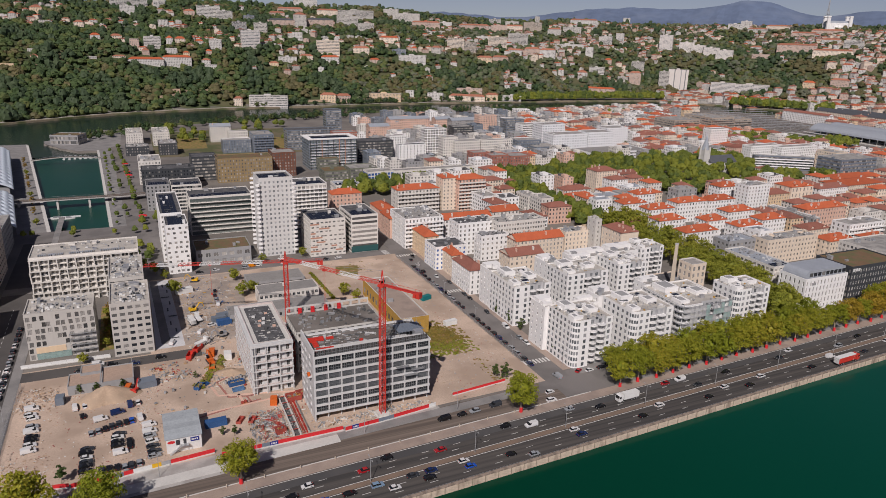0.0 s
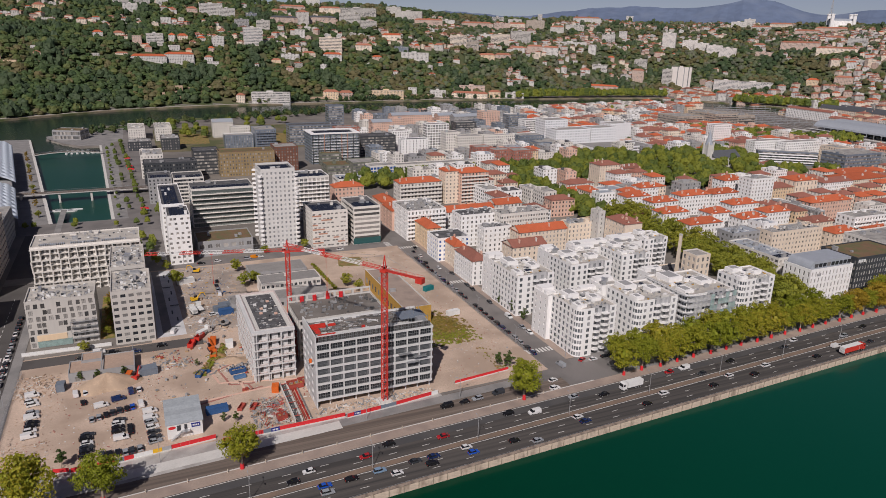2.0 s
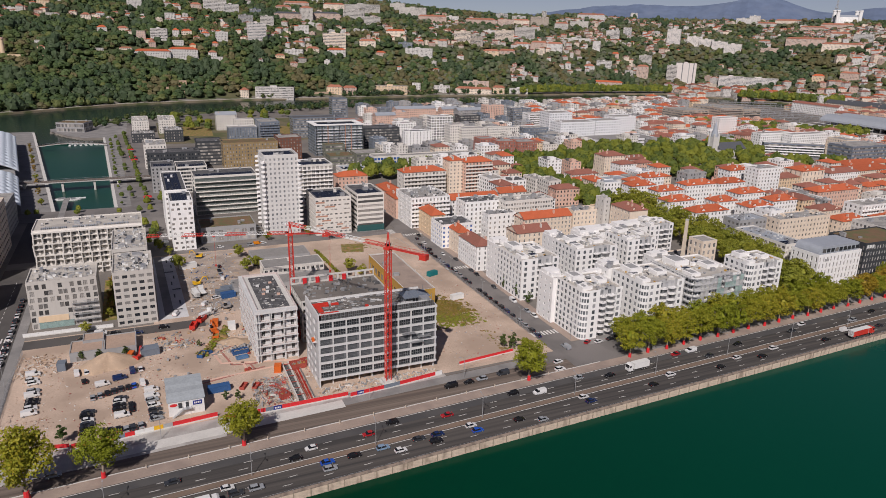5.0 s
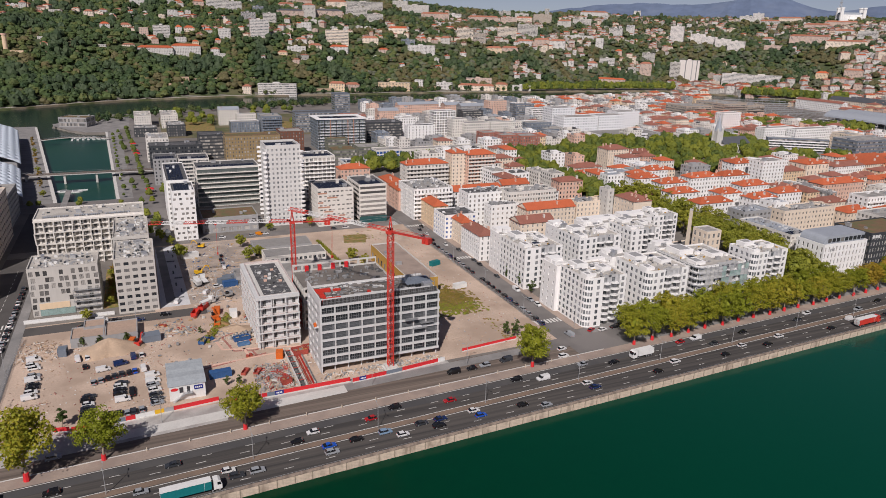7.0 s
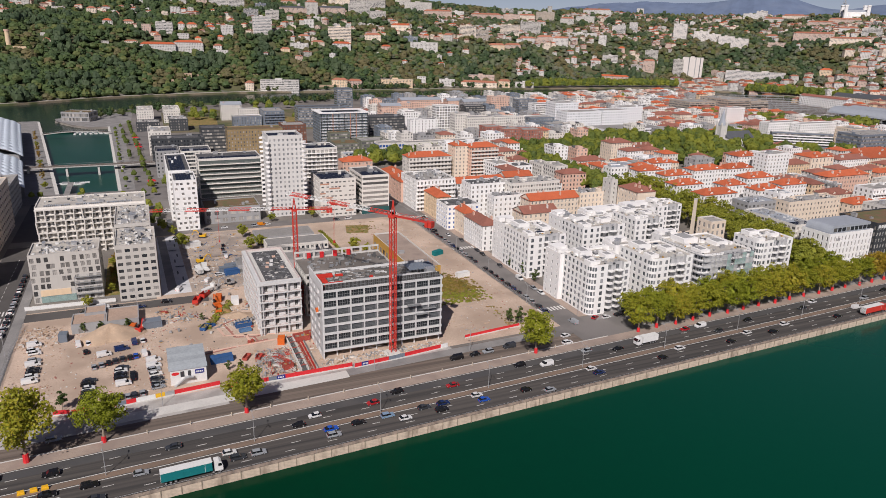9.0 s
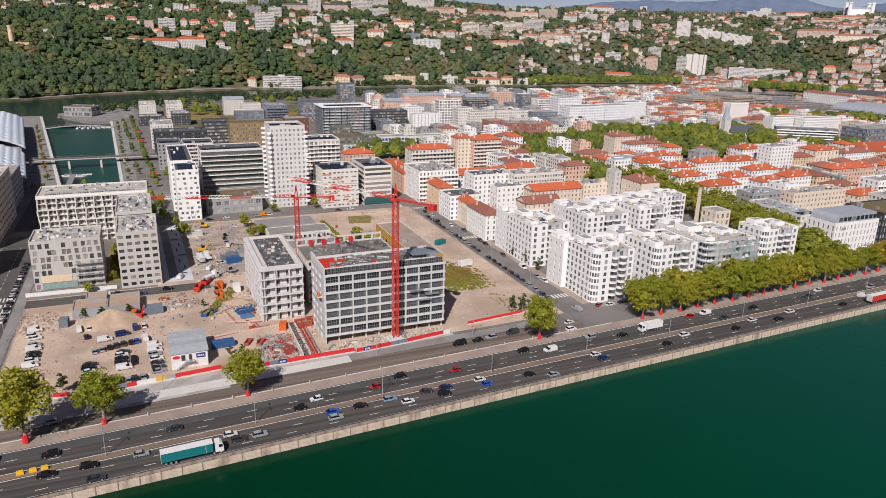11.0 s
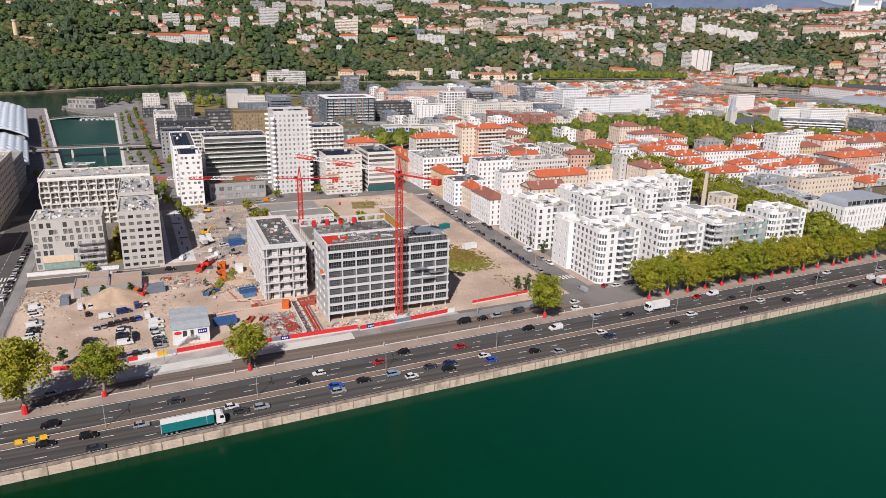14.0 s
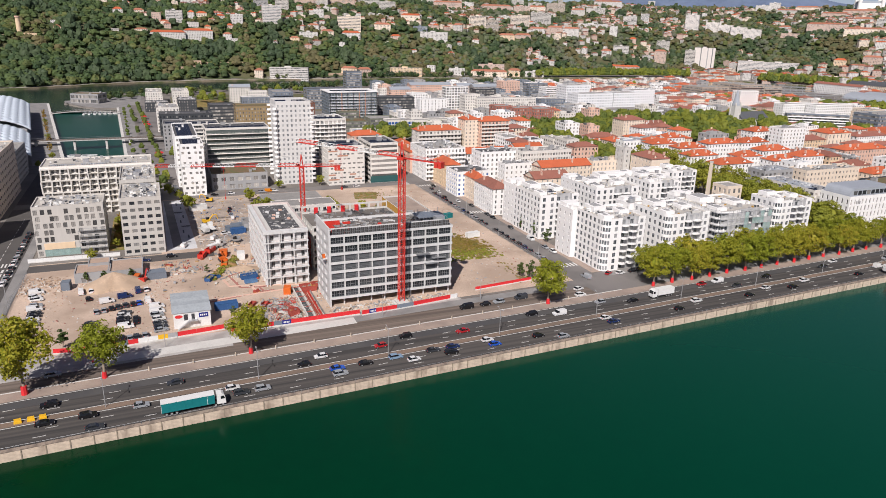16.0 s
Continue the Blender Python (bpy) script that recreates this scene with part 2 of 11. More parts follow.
YELLOW = surf("yellow_sheet", (0.72, 0.42, 0.02), 0.6, 0.08, 0.5, 2.0, 0.05)
BLUE = surf("blue_steel", (0.035, 0.10, 0.25), 0.55, 0.15, 0.5, 2.0, 0.05)
SKIP_BLUE = surf("faded_blue_steel", (0.10, 0.20, 0.36), 0.6, 0.25, 0.5, 2.0, 0.05)
NAVY = surf("navy_panel", (0.02, 0.03, 0.20), 0.55, 0.1, 0.5, 2.0, 0.0)
TEAL = surf("teal_tarpaulin", (0.01, 0.17, 0.18), 0.5, 0.08, 0.5, 2.0, 0.1)
TIMBER = surf("yellow_timber", (0.45, 0.27, 0.06), 0.8, 0.2, 0.5, 2.0, 0.1)
RUBBER = surf("black_rubber", (0.02, 0.02, 0.02), 0.85, 0.1, 0.5, 2.0, 0.0)
CARGLASS = surf("car_window", (0.012, 0.014, 0.017), 0.06, 0.1, 0.5, 2.0, 0.0, spec=0.6)
CAR = [surf("car_paint_" + k, c, 0.25, 0.03, 0.5, 2.0, 0.0, metal=0.1, spec=0.6) for k, c in (
    ("white", (0.74, 0.74, 0.73)), ("black", (0.012, 0.012, 0.014)), ("dark_grey", (0.045, 0.05, 0.058)), ("silver", (0.34, 0.36, 0.38)),
    ("navy", (0.012, 0.03, 0.11)), ("blue", (0.02, 0.10, 0.50)), ("red", (0.42, 0.02, 0.025)), ("orange", (0.65, 0.22, 0.01)), ("light_blue", (0.22, 0.33, 0.46)))]
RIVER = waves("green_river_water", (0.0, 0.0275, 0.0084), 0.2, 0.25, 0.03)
# Base colour turns teal towards +x: brighter sky reflection put into it.
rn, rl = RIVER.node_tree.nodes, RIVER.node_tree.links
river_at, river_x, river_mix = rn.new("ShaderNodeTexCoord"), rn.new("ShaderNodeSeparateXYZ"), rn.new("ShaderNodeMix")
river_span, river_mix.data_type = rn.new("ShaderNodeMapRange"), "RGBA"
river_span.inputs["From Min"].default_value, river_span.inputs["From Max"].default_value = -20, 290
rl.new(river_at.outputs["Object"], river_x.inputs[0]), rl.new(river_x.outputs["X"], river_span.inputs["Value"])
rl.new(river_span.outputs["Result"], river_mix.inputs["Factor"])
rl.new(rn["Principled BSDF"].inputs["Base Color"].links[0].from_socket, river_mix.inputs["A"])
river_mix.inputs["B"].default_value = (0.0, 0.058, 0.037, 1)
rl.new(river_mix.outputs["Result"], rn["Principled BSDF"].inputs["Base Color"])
BASIN = waves("teal_basin_water", (0.005, 0.052, 0.034), 0.28, 0.4, 0.03)
SAONE = waves("dark_river_water", (0.014, 0.030, 0.022), 0.2, 0.25, 0.03)
NETTING = surf("green_scaffold_netting", (0.36, 0.50, 0.47), 0.8, 0.3, 0.4, 2.0, 0.1)
DUST_NET = surf("pale_grey_dust_netting", (0.62, 0.62, 0.62), 0.8, 0.25, 0.4, 2.0, 0.1)
for net, share in ((NETTING, 0.62), (DUST_NET, 0.5)):
    net_nodes, net_links = net.node_tree.nodes, net.node_tree.links
    see, veil = net_nodes.new("ShaderNodeBsdfTransparent"), net_nodes.new("ShaderNodeMixShader")
    veil.inputs[0].default_value = share
    net_links.new(see.outputs[0], veil.inputs[1]), net_links.new(net_nodes["Principled BSDF"].outputs[0], veil.inputs[2])
    net_links.new(veil.outputs[0], net_nodes["Material Output"].inputs["Surface"])
BRIDGE_TOP = two_tone("brown_bridge_paving", (0.17, 0.135, 0.11), (0.13, 0.11, 0.095), 0.2, 0.45, 0.6, fine=2)
SCAF = surf("galvanised_scaffold", (0.35, 0.36, 0.37), 0.5, 0.1, 0.5, 2.0, 0.0, metal=0.5)
STONE = two_tone("pale_quay_stone", (0.60, 0.49, 0.38), (0.25, 0.19, 0.145), 1.0, 0.53, 0.72, fine=1.0, var=0.25)
for node in STONE.node_tree.nodes:
    if node.type == "TEX_NOISE" and node.inputs["Detail"].default_value == 7:
        wash = STONE.node_tree.nodes.new("ShaderNodeMapping")
        wash.inputs["Scale"].default_value = (0.32, 0.32, 0.10)
        place = STONE.node_tree.nodes.new("ShaderNodeNewGeometry")
        STONE.node_tree.links.new(place.outputs["Position"], wash.inputs["Vector"])
        STONE.node_tree.links.new(wash.outputs["Vector"], node.inputs["Vector"])
DOME = surf("white_cushion_roof", (0.60, 0.67, 0.74), 0.35, 0.1, 0.1, 1.0, 0.0)
RAIL_BED = two_tone("railway_gravel", (0.15, 0.135, 0.12), (0.22, 0.20, 0.18), 0.05, 0.4, 0.6, fine=1.0, bump=0.3)
TAUPE = surf("brown_concrete", (0.40, 0.34, 0.28), 0.88, 0.15, 0.15, 0.9, 0.05, rnd=0.3, streak=0.8)
MAROON = surf("dark_maroon_panels", (0.17, 0.075, 0.05), 0.7, 0.25, 0.3, 2.0, 0.05, rnd=0.3)
TOWER_GREY = surf("pale_grey_render", (0.62, 0.61, 0.59), 0.85, 0.08, 0.12, 0.9, 0.05, streak=0.85)
STREET_GREY = two_tone("pale_street_asphalt", (0.20, 0.185, 0.175), (0.16, 0.15, 0.142), 0.06, 0.45, 0.6, fine=3, var=0.12)
BRICK_EDGE = surf("dull_red_brick", (0.36, 0.16, 0.13), 0.9, 0.25, 0.3, 3.0, 0.2)
BLUE_PAVING = two_tone("pale_stone_paving", (0.60, 0.60, 0.60), (0.52, 0.52, 0.53), 0.12, 0.45, 0.65, fine=3)
ROOF_PALE = two_tone("pale_roof_gravel", (0.50, 0.47, 0.42), (0.40, 0.375, 0.34), 0.12, 0.45, 0.6, fine=2)
BANK_STONE = two_tone("weedy_stone_bank", (0.25, 0.205, 0.145), (0.095, 0.11, 0.045), 0.03, 0.45, 0.58, fine=0.6, bump=0.4)
BANK_GREEN = two_tone("weedy_bank", (0.075, 0.105, 0.035), (0.14, 0.125, 0.055), 0.04, 0.45, 0.65, fine=0.6, bump=0.4)
FLATS = surf("grey_beige_render", (0.52, 0.495, 0.455), 0.85, 0.10, 0.12, 0.9, 0.05, rnd=0.2, streak=0.85)


# Hill pink is muted: greying by distance is put into the colour.
HILL_PINK = surf("muted_pink_render", (0.54, 0.405, 0.335), 0.88, 0.14, 0.12, 0.9, 0.05, rnd=0.6, streak=0.85)
HILL_WHITE = surf("dull_white_render", (0.60, 0.58, 0.55), 0.85, 0.10, 0.12, 0.9, 0.05, rnd=0.4, streak=0.85)
HILL_BRIGHT = surf("pinkish_white_render", (0.66, 0.615, 0.575), 0.85, 0.10, 0.12, 0.9, 0.05, rnd=0.3, streak=0.85)
HILL_TILE = surf("muted_hill_roof_tiles", (0.36, 0.15, 0.095), 0.9, 0.3, 0.25, 1.6, 0.3, rnd=0.8, island=0.6)


def lanes(name, one, two):
    """Asphalt worn in long bands along the lanes, with darker patches of repair."""
    m = two_tone(name, one, one, 0.06, 0.45, 0.6, fine=3, var=0.14)
    n, l = m.node_tree.nodes, m.node_tree.links
    b = n["Principled BSDF"]
    at, turn, t = n.new("ShaderNodeTexCoord"), n.new("ShaderNodeMapping"), n.new("ShaderNodeTexNoise")
    turn.inputs["Rotation"].default_value, turn.inputs["Scale"].default_value = (0, 0, -0.052), (0.006, 0.62, 1)
    t.inputs["Scale"].default_value, t.inputs["Detail"].default_value = 1.0, 3
    l.new(at.outputs["Object"], turn.inputs["Vector"]), l.new(turn.outputs["Vector"], t.inputs["Vector"])
    edge, mix = n.new("ShaderNodeMapRange"), n.new("ShaderNodeMix")
    edge.inputs["From Min"].default_value, edge.inputs["From Max"].default_value = 0.38, 0.62
    l.new(t.outputs["Fac"], edge.inputs["Value"])
    mix.data_type = "RGBA"
    l.new(edge.outputs["Result"], mix.inputs["Factor"])
    l.new(b.inputs["Base Color"].links[0].from_socket, mix.inputs["A"])
    mix.inputs["B"].default_value = (*two, 1)
    l.new(mix.outputs["Result"], b.inputs["Base Color"])
    return m


LANES = lanes("worn_highway_asphalt", (0.096, 0.087, 0.079), (0.054, 0.051, 0.049))
RUST = surf("rust_red_steel", (0.36, 0.075, 0.055), 0.7, 0.3, 0.5, 2.0, 0.1)
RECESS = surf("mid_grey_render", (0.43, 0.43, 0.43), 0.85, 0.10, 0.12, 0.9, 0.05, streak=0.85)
PINKISH = surf("pinkish_raw_concrete", (0.55, 0.475, 0.45), 0.9, 0.16, 0.3, 1.4, 0.1)
BROWN_ASPHALT = lanes("dusty_brown_asphalt", (0.205, 0.165, 0.135), (0.115, 0.093, 0.078))
GREY_SHEET = surf("weathered_grey_sheet_roof", (0.27, 0.26, 0.245), 0.6, 0.2, 0.2, 1.0, 0.05)
TERRACOTTA = surf("terracotta_cladding", (0.46, 0.25, 0.17), 0.8, 0.15, 0.3, 2.0, 0.05)
OFFICE_ROOF = surf("grey_roof_sheet", (0.33, 0.36, 0.38), 0.6, 0.35, 0.5, 1.5, 0.05, rnd=0.9)
TAN = surf("tan_office_render", (0.62, 0.53, 0.44), 0.88, 0.10, 0.12, 0.9, 0.05, streak=0.85)
SHAFT = surf("tan_concrete", (0.50, 0.43, 0.34), 0.88, 0.15, 0.15, 0.9, 0.05, streak=0.8)

# ---- building kit ----
class Sh:
    """Collects vertices and faces of one mesh; a face's third number picks its material."""

    def __init__(self):
        self.v, self.f, self.m = [], [], []

    def face(self, pts, k=0):
        i = len(self.v)
        self.v += [tuple(p) for p in pts]
        self.f.append(tuple(range(i, i + len(pts))))
        self.m.append(k)

    def box(self, x0, x1, y0, y1, z0, z1, k=0, m=None, bottom=True):
        p = [Vector((x, y, z)) for z in (z0, z1) for x, y in ((x0, y0), (x1, y0), (x1, y1), (x0, y1))]
        if m is not None:
            p = [m @ q for q in p]
        i = len(self.v)
        self.v += [tuple(q) for q in p]
        for q in ((0, 1, 5, 4), (1, 2, 6, 5), (2, 3, 7, 6), (3, 0, 4, 7), (4, 5, 6, 7)) + (((3, 2, 1, 0),) if bottom else ()):
            self.f.append(tuple(i + j for j in q))
            self.m.append(k)

    def bar(self, a, b, r, k=0, r2=None, sides=4):
        a, b = Vector(a), Vector(b)
        r2 = r if r2 is None else r2
        d = (b - a).normalized()
        u = d.orthogonal().normalized()
        w = d.cross(u)
        i = len(self.v)
        for c, rad in ((a, r), (b, r2)):
            for s in range(sides):
                t = 2 * math.pi * s / sides + math.pi / 4
                self.v.append(tuple(c + (u * math.cos(t) + w * math.sin(t)) * rad))
        for s in range(sides):
            self.f.append((i + s, i + (s + 1) % sides, i + sides + (s + 1) % sides, i + sides + s))
            self.m.append(k)
        self.f.append(tuple(i + sides + s for s in range(sides)))
        self.f.append(tuple(i + s for s in reversed(range(sides))))
        self.m += [k, k]

    def prism(self, ring, z0, z1, k=0, ktop=None):
        n = len(ring)
        i = len(self.v)
        self.v += [(x, y, z0) for x, y in ring] + [(x, y, z1) for x, y in ring]
        for s in range(n):
            self.f.append((i + s, i + (s + 1) % n, i + n + (s + 1) % n, i + n + s))
            self.m.append(k)
        self.f.append(tuple(i + n + s for s in range(n)))
        self.m.append(k if ktop is None else ktop)

    def mesh(self, name, mats, smooth=False):
        me = bpy.data.meshes.new(name)
        me.from_pydata(self.v, [], self.f)
        for mat in mats if isinstance(mats, (list, tuple)) else [mats]:
            me.materials.append(mat)
        if any(self.m):
            me.polygons.foreach_set("material_index", self.m)
        if smooth:
            me.polygons.foreach_set("use_smooth", [True] * len(self.f))
        me.update()
        return me


def part(name, sh, mats, parent=None, label="", kind="", m=None, smooth=False):
    """One mesh object, under a thing or a part."""
    me = sh if isinstance(sh, bpy.types.Mesh) else sh.mesh(name, mats, smooth)
    ob = new(name, me)
    if parent is not None:
        ob.parent = parent
    if m is not None:
        ob.matrix_basis = m
    return tagged(ob, label, kind=kind)


def thing(name, label, category, m=None, group="", kind=""):
    ob = new(name)
    ob.empty_display_size = 0.5
    if m is not None:
        ob.matrix_basis = m
    return tagged(ob, label, category, group, kind)


def slab_thing(name, sh, mats, label, category="", kind="structure", group=""):
    return tagged(new(name, sh.mesh(name, mats)), label, category, group, kind)


PANES, TAKEN, TURNED = {}, [], []


def pane_mesh(w, h, glass, frame, bars):
    key = (round(w, 1), round(h, 1), glass.name, frame.name, bars)
    if key not in PANES:
        s, t = Sh(), 0.07
        s.box(-w / 2, -w / 2 + t, -0.05, 0.05, 0, h, 1, bottom=False)
        s.box(w / 2 - t, w / 2, -0.05, 0.05, 0, h, 1, bottom=False)
        for i in range(bars):
            x = -w / 2 + w * (i + 1) / (bars + 1)
            s.box(x - t / 2, x + t / 2, -0.04, 0.0, 0, h, 1, bottom=False)
        s.face([(-w / 2, 0, 0), (w / 2, 0, 0), (w / 2, 0, h), (-w / 2, 0, h)], 0)
        PANES[key] = s.mesh("window", [glass, frame])
    return PANES[key]


def facade(wall, width, z0, z1, cols, rows, put, depth=0.25, k=0):
    """A wall in its own plane (u along it, z up) with recessed openings; put(u, z, out) turns them into places."""
    us = [0.0] + [u for c in cols for u in c] + [width]
    low = z0
    for a, b in rows:
        wall.face([put(0, low, 0), put(width, low, 0), put(width, a, 0), put(0, a, 0)], k)
        for i in range(0, len(us), 2):
            if us[i + 1] - us[i] > 0.001:
                wall.face([put(us[i], a, 0), put(us[i + 1], a, 0), put(us[i + 1], b, 0), put(us[i], b, 0)], k)
        for u0, u1 in cols:
            wall.face([put(u0, a, 0), put(u0, a, -depth), put(u0, b, -depth), put(u0, b, 0)], k)
            wall.face([put(u1, a, -depth), put(u1, a, 0), put(u1, b, 0), put(u1, b, -depth)], k)
            wall.face([put(u0, a, 0), put(u1, a, 0), put(u1, a, -depth), put(u0, a, -depth)], k)
            wall.face([put(u0, b, -depth), put(u1, b, -depth), put(u1, b, 0), put(u0, b, 0)], k)
        low = b
    wall.face([put(0, low, 0), put(width, low, 0), put(width, z1, 0), put(0, z1, 0)], k)


def sides(w, d):
    """The four faces of a block w by d round its middle: letter, width, origin, direction, outward normal."""
    return (("f", w, Vector((-w / 2, -d / 2, 0)), Vector((1, 0, 0)), Vector((0, -1, 0))),
            ("r", d, Vector((w / 2, -d / 2, 0)), Vector((0, 1, 0)), Vector((1, 0, 0))),
            ("b", w, Vector((w / 2, d / 2, 0)), Vector((-1, 0, 0)), Vector((0, 1, 0))),
            ("l", d, Vector((-w / 2, d / 2, 0)), Vector((0, -1, 0)), Vector((-1, 0, 0))))


def block(name, label, x, y, w, d, h, ang=0.0, storey=3.1, wall=OFFWHITE, pitch=2.9, win=(1.3, 1.7), sill=0.85, roof="flat", rmat=None, singles="", blank="",
          balcony="", glass=GLASS, frame=FRAME_W, base=0.0, clutter=4, solar=0, ground=None, category="building", group="", rise=3.5, bars=1, strips="", parapet=0.7, depth=0.25, seed=0, trim=None, jitter=0.0, plain=False, rail=True, deep=-3.0, bits=0, dormers=False):
    """A building: recessed windows on all its sides, a flat or pitched roof and what stands on it. x, y: its middle; base: the ground's height.
    singles: the sides whose windows are parts of their own; strips: sides with bands of glass; balcony: sides with slabs at each floor."""
    rnd = random.Random(int(x * 7 + y * 13) + seed)
    top = thing(name, label, category, pose(x, y, base, 0, 0, ang), group)
    TAKEN.append((x, y, w if not ang else max(w, d), d if not ang else max(w, d)))
    TURNED.append((x, y, w, d, ang))
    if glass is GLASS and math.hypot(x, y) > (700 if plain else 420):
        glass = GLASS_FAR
    body, panes, slabs = Sh(), Sh(), Sh()
    n = max(1, int(round((h - 0.4) / storey)))
    step = (h - 0.4) / n
    wh = min(win[1], step - 0.7)
    rows = [(i * step + (sill if i or not ground else 0.4), i * step + (sill if i or not ground else 0.4) + (wh if i or not ground else step - 0.9)) for i in range(n)]
    rows = [(a, min(b, i * step + step - 0.15)) for i, (a, b) in enumerate(rows)]
    hidden = parapet if roof == "flat" else 0.0
    for side, width, o, u, out in sides(w, d):
        def put(a, z, q, o=o, u=u, out=out):
            p = o + u * a + out * q
            return (p.x, p.y, z)
        if side in blank:
            cols = []
        elif side in strips:
            cols = [(0.6, width - 0.6)]
        else:
            c = max(1, int((width - 0.8) / pitch))
            gap = width / c
            cols = [(gap * (i + 0.5) - win[0] / 2, gap * (i + 0.5) + win[0] / 2) for i in range(c)]
        turn = math.degrees(math.atan2(u.y, u.x))
        spread = {}
        for i, (a, b) in enumerate(rows if cols else []):
            spread[a] = cols
            if jitter and side in singles:
                spread[a] = [(max(0.2, c0 + q), min(width - 0.2, c1 + q)) for c0, c1 in cols for q in [rnd.uniform(-jitter, jitter)] if rnd.random() > 0.12]
            if plain:
                continue
            facade(body, width, deep if i == 0 else i * step, (i + 1) * step if i < n - 1 else h + hidden, spread[a], [(a, b)], put, depth)
        if not cols or plain:
            facade(body, width, deep, h + hidden, [], [], put, depth)
        for a, b in rows if cols else []:
            for u0, u1 in spread[a]:
                if side in singles:
                    p = put((u0 + u1) / 2, a, -depth + 0.02)
                    nb = bars if side not in strips else max(1, int(width / 1.8))
                    ob = part("window", pane_mesh(u1 - u0, b - a, glass, frame, nb), None, top)
                    ob.matrix_basis = pose(*p, 0, 0, turn)
                else:
                    sunk = 0.03 if plain else -depth + 0.02
                    m2 = 1 if side not in strips else max(1, int(width / 2.2))
                    for i in range(m2):
                        e0, e1 = u0 + (u1 - u0) * i / m2 + 0.05, u0 + (u1 - u0) * (i + 1) / m2 - 0.05
                        panes.face([put(e0, a, sunk), put(e1, a, sunk), put(e1, b, sunk), put(e0, b, sunk)])
        if side in balcony:
            for i in range(1, n):
                z = i * step
                slab = Sh()
                q = [put(0.3, z - 0.18, 0.0), put(width - 0.3, z - 0.18, 0.0), put(width - 0.3, z - 0.18, 1.5), put(0.3, z - 0.18, 1.5)]
                r = [(a1, b1, c1 + 0.18) for a1, b1, c1 in q]
                slab.face(list(reversed(q))), slab.face(r)
                for j in range(4):
                    slab.face([q[j], q[(j + 1) % 4], r[(j + 1) % 4], r[j]])
                e = [put(0.3, z, 1.45), put(width - 0.3, z, 1.45), put(width - 0.3, z + 1.0, 1.45), put(0.3, z + 1.0, 1.45)]
                f = [put(0.3, z, 1.38), put(width - 0.3, z, 1.38), put(width - 0.3, z + 1.0, 1.38), put(0.3, z + 1.0, 1.38)]
                if rail:
                    slab.face(e), slab.face(list(reversed(f))), slab.face([e[3], e[2], f[2], f[3]])
                else:
                    for j in range(int(width / 3)):
                        slab.bar(put(0.4 + j * 3, z, 1.42), put(0.4 + j * 3, z + 1.0, 1.42), 0.04)
                    slab.bar(put(0.3, z + 1.0, 1.42), put(width - 0.3, z + 1.0, 1.42), 0.06)
                part("balcony", slab, trim or wall, top)
    part("wall", body, wall, top)
    if panes.f:
        part("window_panes", panes, glass, top, kind="stuff")
    rmat = rmat or (GRAVEL if roof == "flat" else TILE)
    lid = Sh()
    if roof == "flat":
        lid.box(-w / 2 + 0.3, w / 2 - 0.3, -d / 2 + 0.3, d / 2 - 0.3, h - 0.3, h + 0.05)
        part("roof", lid, rmat, top)
        coping = Sh()
        hp = h + parapet
        for side, width, o, u, out in sides(w, d):
            def put(a, z, q, o=o, u=u, out=out):
                p = o + u * a + out * q
                return (p.x, p.y, z)
            coping.face([put(-0.05, hp, 0.05), put(width + 0.05, hp, 0.05), put(width - 0.35, hp, -0.35), put(0.35, hp, -0.35)])
            coping.face([put(0.35, hp, -0.35), put(width - 0.35, hp, -0.35), put(width - 0.35, h, -0.35), put(0.35, h, -0.35)])
        if parapet > 0.05:
            part("parapet", coping, trim or wall, top)
        for i in range(clutter):
            a, b, c = rnd.uniform(1.0, 3.5), rnd.uniform(1.0, 3.0), rnd.uniform(0.7, 2.4)
            if a > w * 0.4 or b > d * 0.4:
                a, b = w * 0.2, d * 0.2
            px, py = rnd.uniform(-w / 2 + a, w / 2 - a), rnd.uniform(-d / 2 + b, d / 2 - b)
            unit = Sh()
            unit.box(px - a / 2, px + a / 2, py - b / 2, py + b / 2, h, h + c)
            unit.box(px - a / 2 - 0.1, px + a / 2 + 0.1, py - b / 2 - 0.1, py + b / 2 + 0.1, h + c, h + c + 0.12)
            part("roof_unit", unit, rnd.choice((METAL, wall, GREY)), top)
        if bits:
            gear_rng, gear_bits = random.Random(int(x * 3 + y)), Sh()
            for i in range(bits):
                px, py = gear_rng.uniform(-w / 2 + 1.2, w / 2 - 2), gear_rng.uniform(-d / 2 + 1.2, d / 2 - 2)
                a, b, c = gear_rng.uniform(0.3, 1.5), gear_rng.uniform(0.3, 1.2), gear_rng.uniform(0.2, 1.1)
                if gear_rng.random() < 0.3:
                    gear_bits.bar((px, py, h + 0.1), (px + gear_rng.uniform(-3, 3), py + gear_rng.uniform(-3, 3), h + 0.5), 0.09, k=2)
                else:
                    gear_bits.box(px, px + a, py, py + b, h, h + c, gear_rng.choice((0, 0, 1, 2, 3)))
            part("roof_gear", gear_bits, [WHITE_METAL, GREY, METAL, DARK], top, kind="stuff")
        if solar:
            rack, cnt = Sh(), int((w - 3) / 1.8)
            for i in range(cnt):
                for j in range(solar):
                    px, py = -w / 2 + 1.8 + i * 1.8, -d / 2 + 2 + j * 2.4
                    if py + 1.6 < d / 2 - 1 and rnd.random() < 0.92:
                        rack.face([(px, py, h + 0.25), (px + 1.6, py, h + 0.25), (px + 1.6, py + 1.9, h + 0.6), (px, py + 1.9, h + 0.6)])
